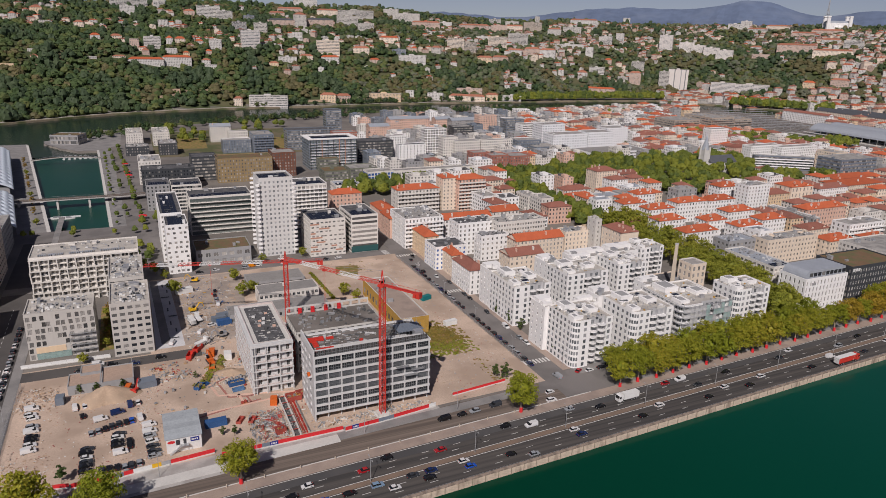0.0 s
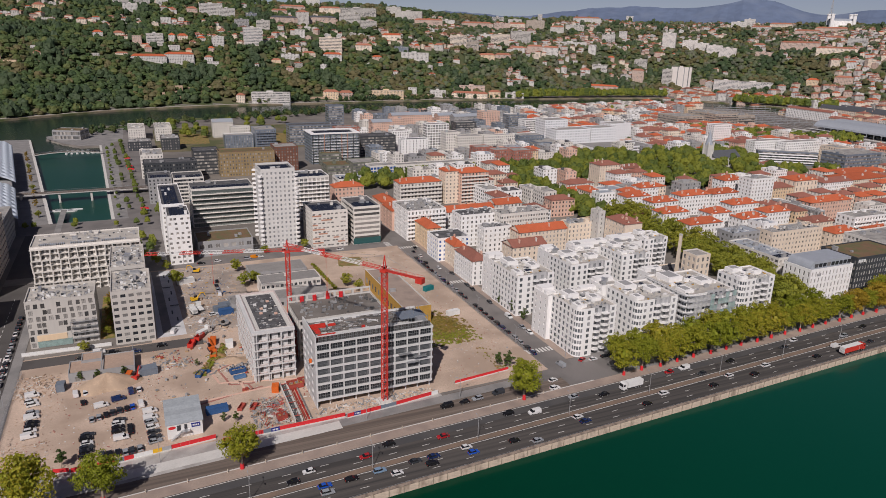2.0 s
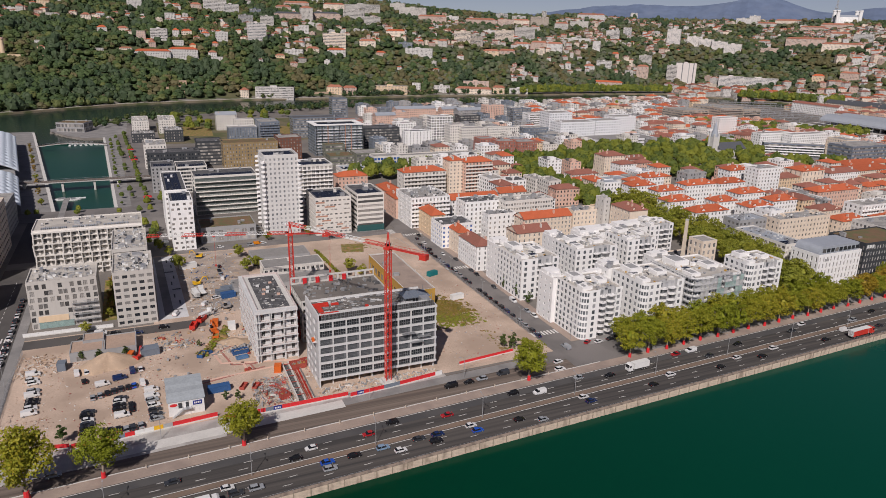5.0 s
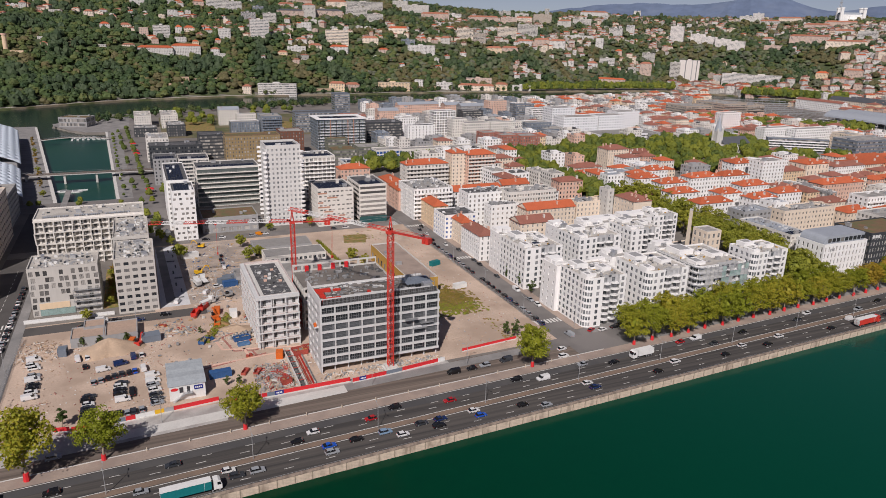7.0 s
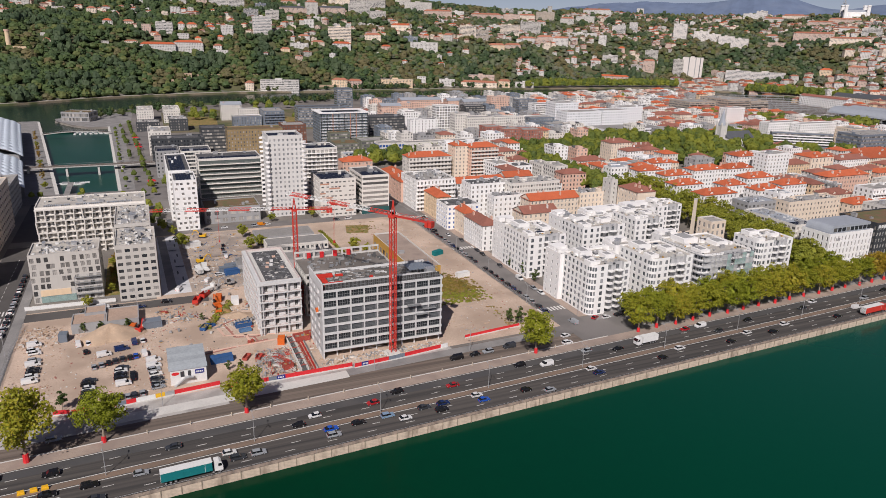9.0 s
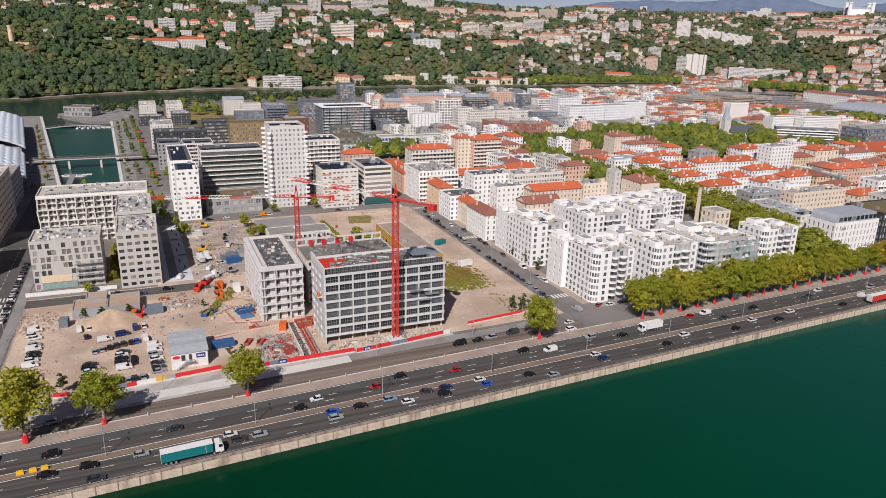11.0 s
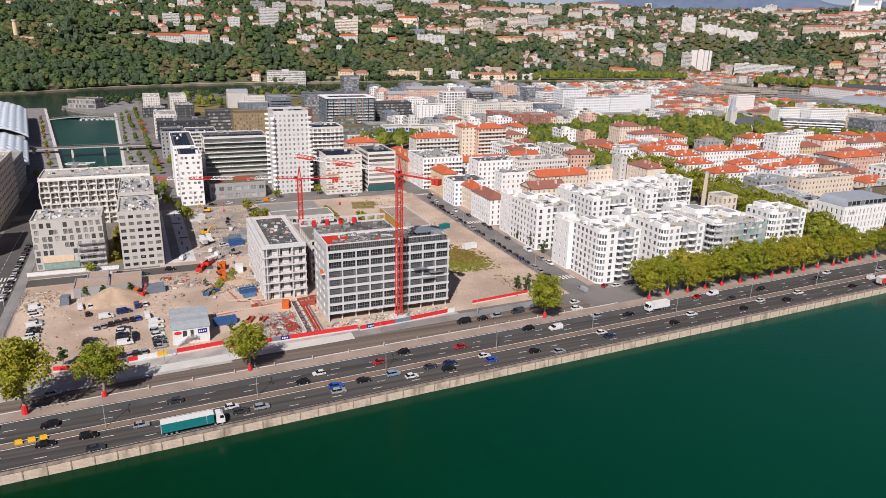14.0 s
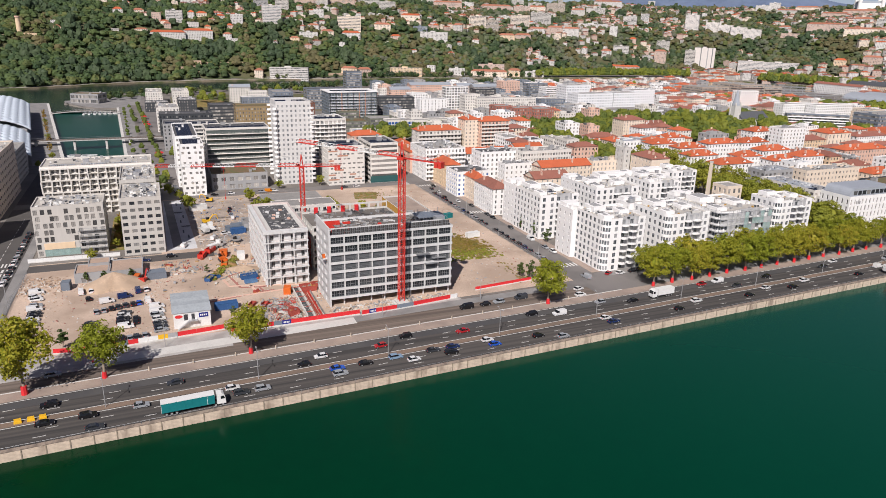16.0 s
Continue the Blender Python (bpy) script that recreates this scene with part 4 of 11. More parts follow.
# ---- the building site ----
def office_shell():
    """Eight-storey concrete frame: slabs, columns, glazed bays, a taller west wall and formwork on the roof."""
    t = thing("office_shell", "raw grey concrete office block under construction with open bays", "building", pose(54.5, 236.5, 0))
    W, D, N, H = 48.5, 21.0, 8, 3.42
    bays = 9
    gap = (W - 1.0) / bays
    for i in range(1, N + 1):
        s = Sh()
        z = i * H
        s.box(0, W, 0.25, D, z - 0.28, z)
        s.box(-0.05, W + 0.05, 0, 0.35, z - 0.5, z + 0.42)
        s.box(W - 0.3, W + 0.05, 0.35, D, z - 0.5, z + 0.42)
        part("floor_slab", s, OFFICE_CONC, t)
    post, rear = Sh(), Sh()
    post.box(-0.23, 0.23, 0.02, 0.55, 0, H - 0.5)
    post = post.mesh("column", OFFICE_CONC)
    rng = random.Random(5)
    w, tall = gap - 0.48, H - 0.92
    grille, guard = Sh(), Sh()
    for k in range(6):
        u = -w / 2 + 0.06 + k * (w - 0.12) / 5
        grille.box(u - 0.06, u + 0.06, -0.07, 0.03, 0, tall)
    grille.box(-w / 2, w / 2, -0.06, 0.02, tall * 0.40, tall * 0.40 + 0.12), grille.box(-w / 2, w / 2, -0.06, 0.02, 0, 0.14)
    grille.box(-w / 2, w / 2, -0.06, 0.02, tall - 0.1, tall)
    guard.box(-w / 2, w / 2, -0.22, -0.17, 0.45, 0.52), guard.box(-w / 2, w / 2, -0.22, -0.17, 0.95, 1.05)
    guard.box(w / 2 - 0.75, w / 2 - 0.12, -0.12, -0.02, 0, tall), guard.box(-w / 2 + 0.05, -w / 2 + 0.2, -0.12, -0.02, 0, tall)
    guard.box(-w / 2, w / 2, -0.05, 0.0, tall - 0.25, tall)
    grille, guard = grille.mesh("window_frame", FRAME_STEEL), guard.mesh("guard_rail", FRAME_STEEL)
    opening = Sh()
    opening.face([(-w / 2, 0, 0), (w / 2, 0, 0), (w / 2, 0, tall), (-w / 2, 0, tall)])
    bare, board = opening.mesh("window", GLASS_RAW), opening.mesh("window", BOARDED)
    for i in range(N):
        for j in range(bays + 1):
            part("column", post, None, t, m=pose(0.5 + j * gap, 0.0 if i else 1.6, i * H + (0.42 if i else 0)))
    # Core box coloured dark: the inner shade of the bays is in its colour.
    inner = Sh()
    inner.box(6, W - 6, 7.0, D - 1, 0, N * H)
    part("core_wall", inner, SHADE_DARK, t)
    for i in range(1, N):
        for j in range(bays):
            glazed = i in (1, 2, 6, 7)
            pane = part("window", bare if glazed else board, None, t, m=pose(0.5 + (j + 0.5) * gap, 0.62, i * H + 0.42))
            part("window_frame" if glazed else "guard_rail", grille if glazed else guard, None, pane)
    side = Sh()
    rows = [(i * H + 0.8, i * H + 2.6) for i in range(N)]
    facade(side, D, 0, N * H + 3.2, [(2.2, 4.4), (8.0, 9.6), (14.0, 16.0)], rows, lambda u, z, q: (-q - 0.0, D - u, z), 0.5)
    side.face([(0.5, 0, 0), (0.5, D, 0), (0.5, D, N * H + 3.2), (0.5, 0, N * H + 3.2)])
    side.face([(0, 0.015, 0), (0.5, 0.015, 0), (0.5, 0.015, N * H + 3.2), (0, 0.015, N * H + 3.2)])
    side.face([(0, 0, N * H + 3.2), (0.5, 0, N * H + 3.2), (0.5, D, N * H + 3.2), (0, D, N * H + 3.2)])
    part("side_wall", side, OFFICE_CONC, t)
    back = Sh()
    facade(back, W, 0, N * H + 0.9, [(1.5 + k * gap, 4.2 + k * gap) for k in range(bays)], rows, lambda u, z, q: (W - u, D + q, z), 0.4)
    part("rear_wall", back, OFFICE_CONC, t)
    top = N * H
    deck = Sh()
    deck.box(0.6, W - 0.4, 0.6, D - 0.5, top, top + 0.06)
    part("roof_deck", deck, RAIL_BED, t)
    for i in range(30):
        s = Sh()
        x = 1.5 + i * 1.53
        if x > 27 and x < 29:
            continue
        s.box(x, x + 1.42, 0.7, 0.85, top + 0.4, top + 2.4)
        for u in (0.05, 0.66, 1.27):
            s.box(x + u, x + u + 0.1, 0.45, 0.7, top + 0.35, top + 2.45, 1)
            s.bar((x + u + 0.05, 0.9, top + 2.2), (x + u + 0.05, 2.4, top), 0.06, 1)
        s.box(x - 0.05, x + 1.47, 0.5, 0.72, top + 1.2, top + 1.32, 1), s.box(x - 0.05, x + 1.47, 0.2, 0.75, top + 0.36, top + 0.44, 1)
        part("formwork_panel", s, [FORM_FACE, FRAME_STEEL], t)
    s = Sh()
    s.box(0.5, W - 4, 1.0, 1.3, top + 2.35, top + 2.75)
    s.box(5, W - 8, 6.3, 6.7, top, top + 1.0)
    part("ring_beam", s, OFFICE_CONC, t)
    for x, y, w, d, h in ((1.2, 13.5, 6.5, 2.0, 1.7), (2.2, 2.8, 7.0, 2.2, 1.9), (2.6, 9.0, 2, 4, 0.8), (21, 7.5, 1.2, 1.2, 1.4), (9, 14.5, 3, 1.5, 0.8)):
        s = Sh()
        for k in range(5):
            s.box(x, x + w, y + d * k / 5, y + d * (k + 0.7) / 5, top + 0.1, top + h * (0.7 + 0.3 * (k % 2)))
        part("shuttering_stack", s, RED, t)
    s = Sh()
    rng = random.Random(8)
    for k in range(260):
        x, y = rng.uniform(1.5, W - 2), rng.uniform(3, D - 1)
        l = rng.uniform(0.4, 2.6)
        s.box(x, x + l, y, y + rng.uniform(0.1, 0.6), top + 0.05, top + rng.uniform(0.12, 0.6), rng.randrange(4))
    part("roof_clutter", s, [SCAF, GREY, SHADE_DARK, OFFICE_CONC], t, kind="stuff")
    s = Sh()
    for i in range(9):
        x = W - 12 + i * 1.4
        for y in (4, 9, 14):
            s.bar((x, y, top), (x, y, top + 3.0 + (i % 3) * 0.5), 0.09)
        s.bar((x, 4, top + 2.7), (x, 14, top + 2.7), 0.08)
    s.box(W - 12, W - 1, 5, 13, top + 2.6, top + 2.75, 1)
    s.box(W - 6, W - 2.5, 2, 5, top + 0.1, top + 3.4, 2)
    part("roof_scaffold", s, [SCAF, BLUEGREY, METAL], t)
    for z, x in ((5.1 * H, 33.5), (3.9 * H, 37.0), (4.5 * H, 40.0)):
        s = Sh()
        s.box(x, x + 5.4, -1.5, 0.0, z, z + 0.15)
        for k in range(4):
            s.bar((x + k * 1.8, -1.45, z), (x + k * 1.8, -1.45, z + 1.1), 0.04)
        s.bar((x, -1.45, z + 1.1), (x + 5.4, -1.45, z + 1.1), 0.04)
        part("work_platform", s, SCAF, t)
    s = Sh()
    s.box(-2.0, 0, 2.5, 7.0, 5.3 * H, 5.3 * H + 0.2)
    s.box(-2.0, -1.9, 2.5, 7.0, 5.3 * H, 5.3 * H + 1.2)
    s.box(-1.6, -0.6, 3.5, 4.5, 5.3 * H + 0.2, 5.3 * H + 1.6, 1)
    part("side_platform", s, [OFFICE_CONC, ORANGE], t)


office_shell()


def rear_wing():
    t = thing("rear_wing", "unfinished concrete wing with an open top storey", "building", pose(57.5, 279, 0))
    W, D, H = 40.0, 23.0, 19.0
    s = Sh()
    rows = [(i * 3.2 + 0.9, i * 3.2 + 2.6) for i in range(6)]
    for w, put in ((W, lambda u, z, q: (u, -q, z)), (D, lambda u, z, q: (-q, D - u, z)), (W, lambda u, z, q: (W - u, D + q, z)), (D, lambda u, z, q: (W + q, u, z))):
        n = int(w / 4.4)
        facade(s, w, 0, H + 0.6, [(w / n * (k + 0.15), w / n * (k + 0.85)) for k in range(n)], rows, put, 0.5)
    part("wall", s, PALE_CONC, t)
    for i in range(5):
        s = Sh()
        s.box(0.5, W - 0.5, 0.5, D - 0.5, i * 3.2 + 2.9, i * 3.2 + 3.1)
        part("floor_slab", s, PALE_CONC, t)
    s = Sh()
    s.box(0.5, W - 0.5, 0.5, D - 0.5, H - 0.3, H)
    part("roof_deck", s, RAIL_BED, t)
    s = Sh()
    facade(s, W, H, H + 3.4, [(W / 9 * (k + 0.12), W / 9 * (k + 0.88)) for k in range(9)], [(H + 0.9, H + 2.7)], lambda u, z, q: (u, D - 0.6 - q, z), 0.4)
    facade(s, W, H, H + 3.4, [(W / 9 * (k + 0.12), W / 9 * (k + 0.88)) for k in range(9)], [(H + 0.9, H + 2.7)], lambda u, z, q: (W - u, D - 0.2 + q, z), 0.4)
    s.box(0, W, D - 0.6, D - 0.2, H + 3.4, H + 3.5)
    part("top_storey_wall", s, PALE_CONC, t)
    for x in (5.5, 11.5, 17.8, 24.2):
        s = Sh()
        s.box(x, x + 1.7, D - 1.6, D - 0.9, H - 0.2, H + 2.8)
        for k in range(3):
            s.box(x - 0.08, x + 1.78, D - 1.7, D - 1.6, H + 0.2 + k * 1.0, H + 0.35 + k * 1.0)
        part("formwork_panel", s, RED_SHEET, t)
    s = Sh()
    rng = random.Random(3)
    for k in range(90):
        x, y = rng.uniform(2, W - 2), rng.uniform(2, D - 2)
        s.box(x, x + rng.uniform(0.3, 2.0), y, y + rng.uniform(0.2, 1.0), H, H + rng.uniform(0.2, 1.1), rng.randrange(3))
    part("roof_clutter", s, [GREY, SCAF, SHADE_DARK], t, kind="stuff")
    s = Sh()
    for k in range(40):
        x, y, z = -2.0 + (k % 4) * 0.9, 4 + (k // 4) * 1.2, 12 + (k % 5) * 0.8
        s.bar((x, y, 0), (x, y, z), 0.07)
        s.bar((x, y, z), (x + 0.9, y + 1.2, z), 0.07)
    part("scaffold", s, RED, t)


rear_wing()

# Dark panes fill the openings, with the rooms' shade as their colour.
r = block("residence_shell", "unfinished pale concrete residence with stacked balconies", 45, 289, 16, 44, 22, wall=OFFICE_CONC, storey=3.6, pitch=3.6, win=(1.35, 2.45), sill=0.15, depth=0.5,
          singles="fl", balcony="fl", rail=False, rmat=PALE_CONC, clutter=0, parapet=0.9, trim=PINKISH, glass=SHADE_DARK, frame=PALE_CONC)
for i, (x, y) in enumerate(((-3, -4), (-1, -2), (1, -3), (-2, 1), (0, 3), (2, 2), (3, -6), (-4, 6), (-1, -8), (2, 9))):
    s = Sh()
    s.box(x, x + 1.3, y, y + 1.0, 22.05, 22.9 + 0.3 * (i % 3))
    part("pallet", s, (PINK, WHITE_METAL, SHADE_DARK)[i % 3], r)
for i in range(6):
    for k in range(9):
        s = Sh()
        s.box(-9.45, -8.0, -21.9 + k * 5.44, -21.7 + k * 5.44, i * 3.6, i * 3.6 + 3.5)
        part("divider", s, OFFICE_CONC, r)
    for k in range(4):
        s = Sh()
        s.box(-7.8 + k * 5.1, -7.55 + k * 5.1, -23.45, -22.0, i * 3.6, i * 3.6 + 3.5)
        if i in (0, 5) or k in (0, 3):
            part("divider", s, OFFICE_CONC, r)
s = Sh()
for k in range(20):
    s.box(-5.6, 5.6, -19.3 + k * 1.93, -17.5 + k * 1.93, 22.05, 22.2 + 0.05 * (k % 3))
part("roof_boarding", s, BITUMEN, r, kind="stuff")
for i in range(1, 6):
    z = i * 3.6
    for x0, x1, y0, y1 in ((-9.5, 8.0, -23.62, -23.40), (-9.62, -9.40, -23.4, 21.9)):
        s = Sh()
        s.box(x0, x1, y0, y1, z - 0.30, z + 0.22)
        part("balcony_edge", s, OFFICE_CONC, r)
for x in (-8.9, -3.4, 2.2, 7.6):
    s = Sh()
    s.box(x - 0.2, x + 0.2, -23.38, -23.0, 0, 22.6)
    part("column", s, OFFICE_CONC, r)
for x0, x1, y0, y1 in ((-9.6, 8.0, -23.6, -22.0), (-9.6, -8.0, -22.0, 22.0)):
    s = Sh()
    s.box(x0, x1, y0, y1, 21.5, 22.7)
    part("roof_edge", s, OFFICE_CONC, r)
s, board_rng = Sh(), random.Random(14)
for k in range(90):
    x, y, l = board_rng.uniform(-5.4, 4.6), board_rng.uniform(-19, 18), board_rng.uniform(0.3, 1.6)
    s.box(x, x + l, y, y + board_rng.uniform(0.1, 0.8), 22.2, 22.3 + board_rng.random() * 0.4, board_rng.randrange(4))
part("roof_clutter", s, [SCAF, GREY, SHADE_DARK, PALE_CONC], r, kind="stuff")

block("timber_hall", "long hall clad in yellow timber with a bare concrete roof", 121, 329, 15, 62, 9, wall=TIMBER, pitch=5, win=(3.6, 3.4), storey=8.5, sill=2.2, rmat=PAVING, clutter=2, trim=PALE_CONC, blank="f", category="hall")
block("canopy_hall", "open shed under a flat grey metal roof", 69.5, 396, 33, 16, 5, wall=GREY, storey=5, strips="flr", win=(1, 3.4), sill=0.3, rmat=GREY_SHEET, clutter=0, parapet=0.1, category="shed")
block("school_building", "two-storey white building with a grey roof", 71.5, 369, 33, 14, 7.5, wall=OFFWHITE, storey=3.5, singles="f", rmat=GREY_SHEET, pitch=2.4, win=(1.6, 1.6), clutter=1, parapet=0.2)
block("school_annex", "low annex with a flat grey roof", 63, 351, 52, 13, 4.5, wall=GREY, storey=4.2, rmat=GREY_SHEET, clutter=3, parapet=0.2)
block("podium_hall", "grey podium hall with a planted brown roof", 47, 456, 34, 24, 9.5, wall=GREY, storey=4.7, rmat=SOIL_ROOF, singles="f", pitch=4.2, win=(3.0, 2.4), clutter=3)
for x, y, w, d, h in ((-16, 300, 13, 15, 3.6), (-28, 299, 13, 12, 3.8), (-26, 306, 8, 8, 4.6)):
    block("low_shed", "low grey shed with a gravelly flat roof", x, y, w, d, h, wall=GREY, storey=3.4, pitch=6, win=(1.6, 2.0), sill=0.2, rmat=RED_EARTH, clutter=0, parapet=0.4, category="shed", group="low grey sheds")


def site_office():
    t = thing("site_office", "white two-storey site office with a ribbed grey roof", "site office", pose(6.2, 244, 0))
    s = Sh()
    s.box(-6, 6, -9, 9, 0, 5.6)
    part("wall", s, WHITE_METAL, t)
    for i in range(6):
        s = Sh()
        y = -9.3 + i * 3.1
        for a, b, z in ((y, y + 3.0, 5.6),):
            s.face([(-6.4, a, z + 0.1), (6.4, a, z + 0.1), (6.4, b - 0.1, z + 0.75), (-6.4, b - 0.1, z + 0.75)])
            s.face([(-6.4, b - 0.1, z), (6.4, b - 0.1, z), (6.4, b - 0.1, z + 0.75), (-6.4, b - 0.1, z + 0.75)])
            s.face([(-6.4, a, z + 0.1), (-6.4, b, z + 0.55), (-6.4, b, z), (-6.4, a, z)])
        part("roof_panel", s, OFFICE_ROOF, t)
        # Dark bar along the seam between two roof panels.
        s = Sh()
        s.box(-6.45, 6.45, b - 0.12, b + 0.16, z + 0.1, z + 0.5)
        part("roof_gutter", s, DARK, t)
    for x, w in ((-2.7, 1.3), (-0.2, 1.0)):
        s = Sh()
        s.box(x, x + w, -9.06, -8.98, 2.9, 5.0)
        part("door", s, FRAME_D, t)
    s = Sh()
    s.box(2.2, 5.2, -9.12, -9.0, 3.4, 5.0)
    part("sign_panel", s, NAVY, t, "navy blue sign panel")
    for k in range(4):
        s = Sh()
        s.box(2.6 + k * 0.6, 3.0 + k * 0.6, -9.16, -9.12, 3.9, 4.5)
        part("sign_bar", s, WHITE_METAL, t)
    s = Sh()
    ring = [(1.3 * math.cos(a * math.pi / 8), 0.6 * math.sin(a * math.pi / 8)) for a in range(16)]
    s.face([(-4.3 + x, -9.1, 4.4 + y) for x, y in ring])
    part("sign_oval", s, RED_SHEET, t, "red oval sign")
    s = Sh()
    for k in range(11):
        s.box(-5 + k * 0.35, -4.6 + k * 0.35, -10.6, -9.3, 0.26 * k, 0.26 * k + 0.08)
    s.bar((-5, -10.6, 1.0), (-1.2, -10.6, 3.8), 0.04)
    s.box(-1.2, 1.6, -10.6, -9.0, 2.75, 2.9)
    for x in (-1.1, 0.2, 1.5):
        s.bar((x, -10.55, 0), (x, -10.55, 3.9), 0.05)
    s.bar((-1.2, -10.55, 3.9), (1.6, -10.55, 3.9), 0.04)
    part("stairs", s, METAL, t)


site_office()


def box_container(name, label, x, y, ang, l, w, h, mat, open_top=False):
    t = thing(name, label, name.replace("_", " "), pose(x, y, 0.06, 0, 0, ang))
    s = Sh()
    if open_top:
        for a in ((-l / 2, l / 2, -w / 2, -w / 2 + 0.12), (-l / 2, l / 2, w / 2 - 0.12, w / 2), (-l / 2, -l / 2 + 0.12, -w / 2, w / 2), (l / 2 - 0.12, l / 2, -w / 2, w / 2)):
            s.box(*a, 0, h)
        s.box(-l / 2, l / 2, -w / 2, w / 2, 0, 0.2)
    else:
        s.box(-l / 2, l / 2, -w / 2, w / 2, 0, h)
    part("body", s, mat, t)
    n = int(l / 0.6)
    s = Sh()
    for k in range(n + 1):
        u = -l / 2 + l * k / n
        for v in (-w / 2, w / 2):
            s.box(u - 0.08, u + 0.08, v - 0.06, v + 0.06, 0.05, h + 0.02)
    s.box(-l / 2, l / 2, -w / 2 - 0.08, -w / 2 + 0.05, h - 0.15, h + 0.04)
    s.box(-l / 2, l / 2, w / 2 - 0.05, w / 2 + 0.08, h - 0.15, h + 0.04)
    part("ribs", s, mat, t)
    if open_top:
        f, rng = Sh(), random.Random(int(x * 10))
        for k in range(40):
            u, v = rng.uniform(-l / 2 + 0.3, l / 2 - 0.5), rng.uniform(-w / 2 + 0.3, w / 2 - 0.4)
            f.box(u, u + rng.uniform(0.2, 0.9), v, v + rng.uniform(0.1, 0.4), 0.2, rng.uniform(0.5, h * 0.9), rng.randrange(3))
        part("rubble_load", f, [HEAP, TIMBER, SCAF], t, kind="stuff")
    return t


for a in (("shipping_container", "dark blue steel container on the site", 18.5, 248, 3, 8, 2.6, 2.6, BLUE), 
          
          ("waste_skip", "blue open skip with offcuts", 30.5, 278, 8, 6.5, 2.5, 1.8, BLUE, True), ("site_box", "orange steel site box", 42.3, 256.5, 75, 4, 2.6, 2.6, ORANGE),
          ("waste_skip", "rust red shuttering rack on the site", 50.4, 257, 5, 6.0, 4.0, 2.2, RUST, True), ("shipping_container", "grey blue steel container behind the sand heap", -4.5, 291, 4, 7, 5, 2.8, BLUEGREY),
          ("shipping_container", "orange steel container at the site road", 24, 311, 80, 5, 2.5, 2.6, ORANGE),
          ("shipping_container", "blue steel container among the huts", 34, 345, 8, 7, 3, 2.8, BLUE), ("shipping_container", "grey blue steel container among the huts", 32, 350, 8, 7, 3, 2.8, BLUEGREY), ("waste_skip", "dark blue skip beside the weeds", 15.5, 281, 60, 5, 2.4, 1.4, BLUE, True),
          ("shipping_container", "pale grey steel container on the rear plot", 36, 354, 10, 9, 2.6, 2.8, BLUEGREY), ("site_hut", "long pale site cabin on the rear plot", 18.6, 398, 20, 9, 3, 3.0, WHITE_METAL), ("shipping_container", "teal green steel container on the empty plot", 144.5, 340, 20, 6, 2.5, 2.6, TEAL), ("site_hut", "white site cabin on the empty plot", 143, 303, 8, 7, 2.4, 2.6, WHITE_METAL), ("site_hut", "small white site hut", 30.5, 305, 85, 4.5, 3.2, 3.0, WHITE_METAL), ("site_hut", "pale grey site hut by the heap", -37, 288, 85, 4, 3.0, 3.2, BLUEGREY), ("shipping_container", "orange red rack of steel parts", -12, 289, 75, 5, 2.0, 2.4, ORANGE),
          ("site_box", "rusty red steel cage on the site", 40.5, 233.5, 10, 3.5, 2.4, 2.6, RUST, True), ("site_box", "rusty red steel cage on the site", 54.0, 258.8, 5, 4.0, 2.6, 2.2, RUST, True)):
    box_container(*a)


def rubble(name, label, x0, x1, y0, y1, n, big, mats, seed, zmax=1.0):
    rng, s = random.Random(seed), Sh()
    for k in range(int(n * 1.7)):
        x, y = rng.uniform(x0, x1), rng.uniform(y0, y1)
        l, w = 0.25 + (big - 0.25) * rng.random() ** 2.2, rng.uniform(0.08, 0.45)
        z = rng.uniform(0.1, zmax * 0.8)
        s.box(-l / 2, l / 2, -w / 2, w / 2, 0, z * rng.random() + 0.1, rng.randrange(len(mats)), pose(x, y, 0.05, 0, rng.uniform(-6, 6), rng.uniform(0, 180)))
    tagged(slab_thing(name, s, mats, label, "building materials", "stuff"))


rubble("material_stacks", "stacks of steel, boards and rubble by the hoarding", 30, 43.5, 230, 252, 200, 2.6, [SCAF, RUST, PALE_CONC, HEAP, GREY, GREY, SCAF, GREY, BRICK_EDGE, HEAP, RAIL_BED, METAL], 1, 1.4)
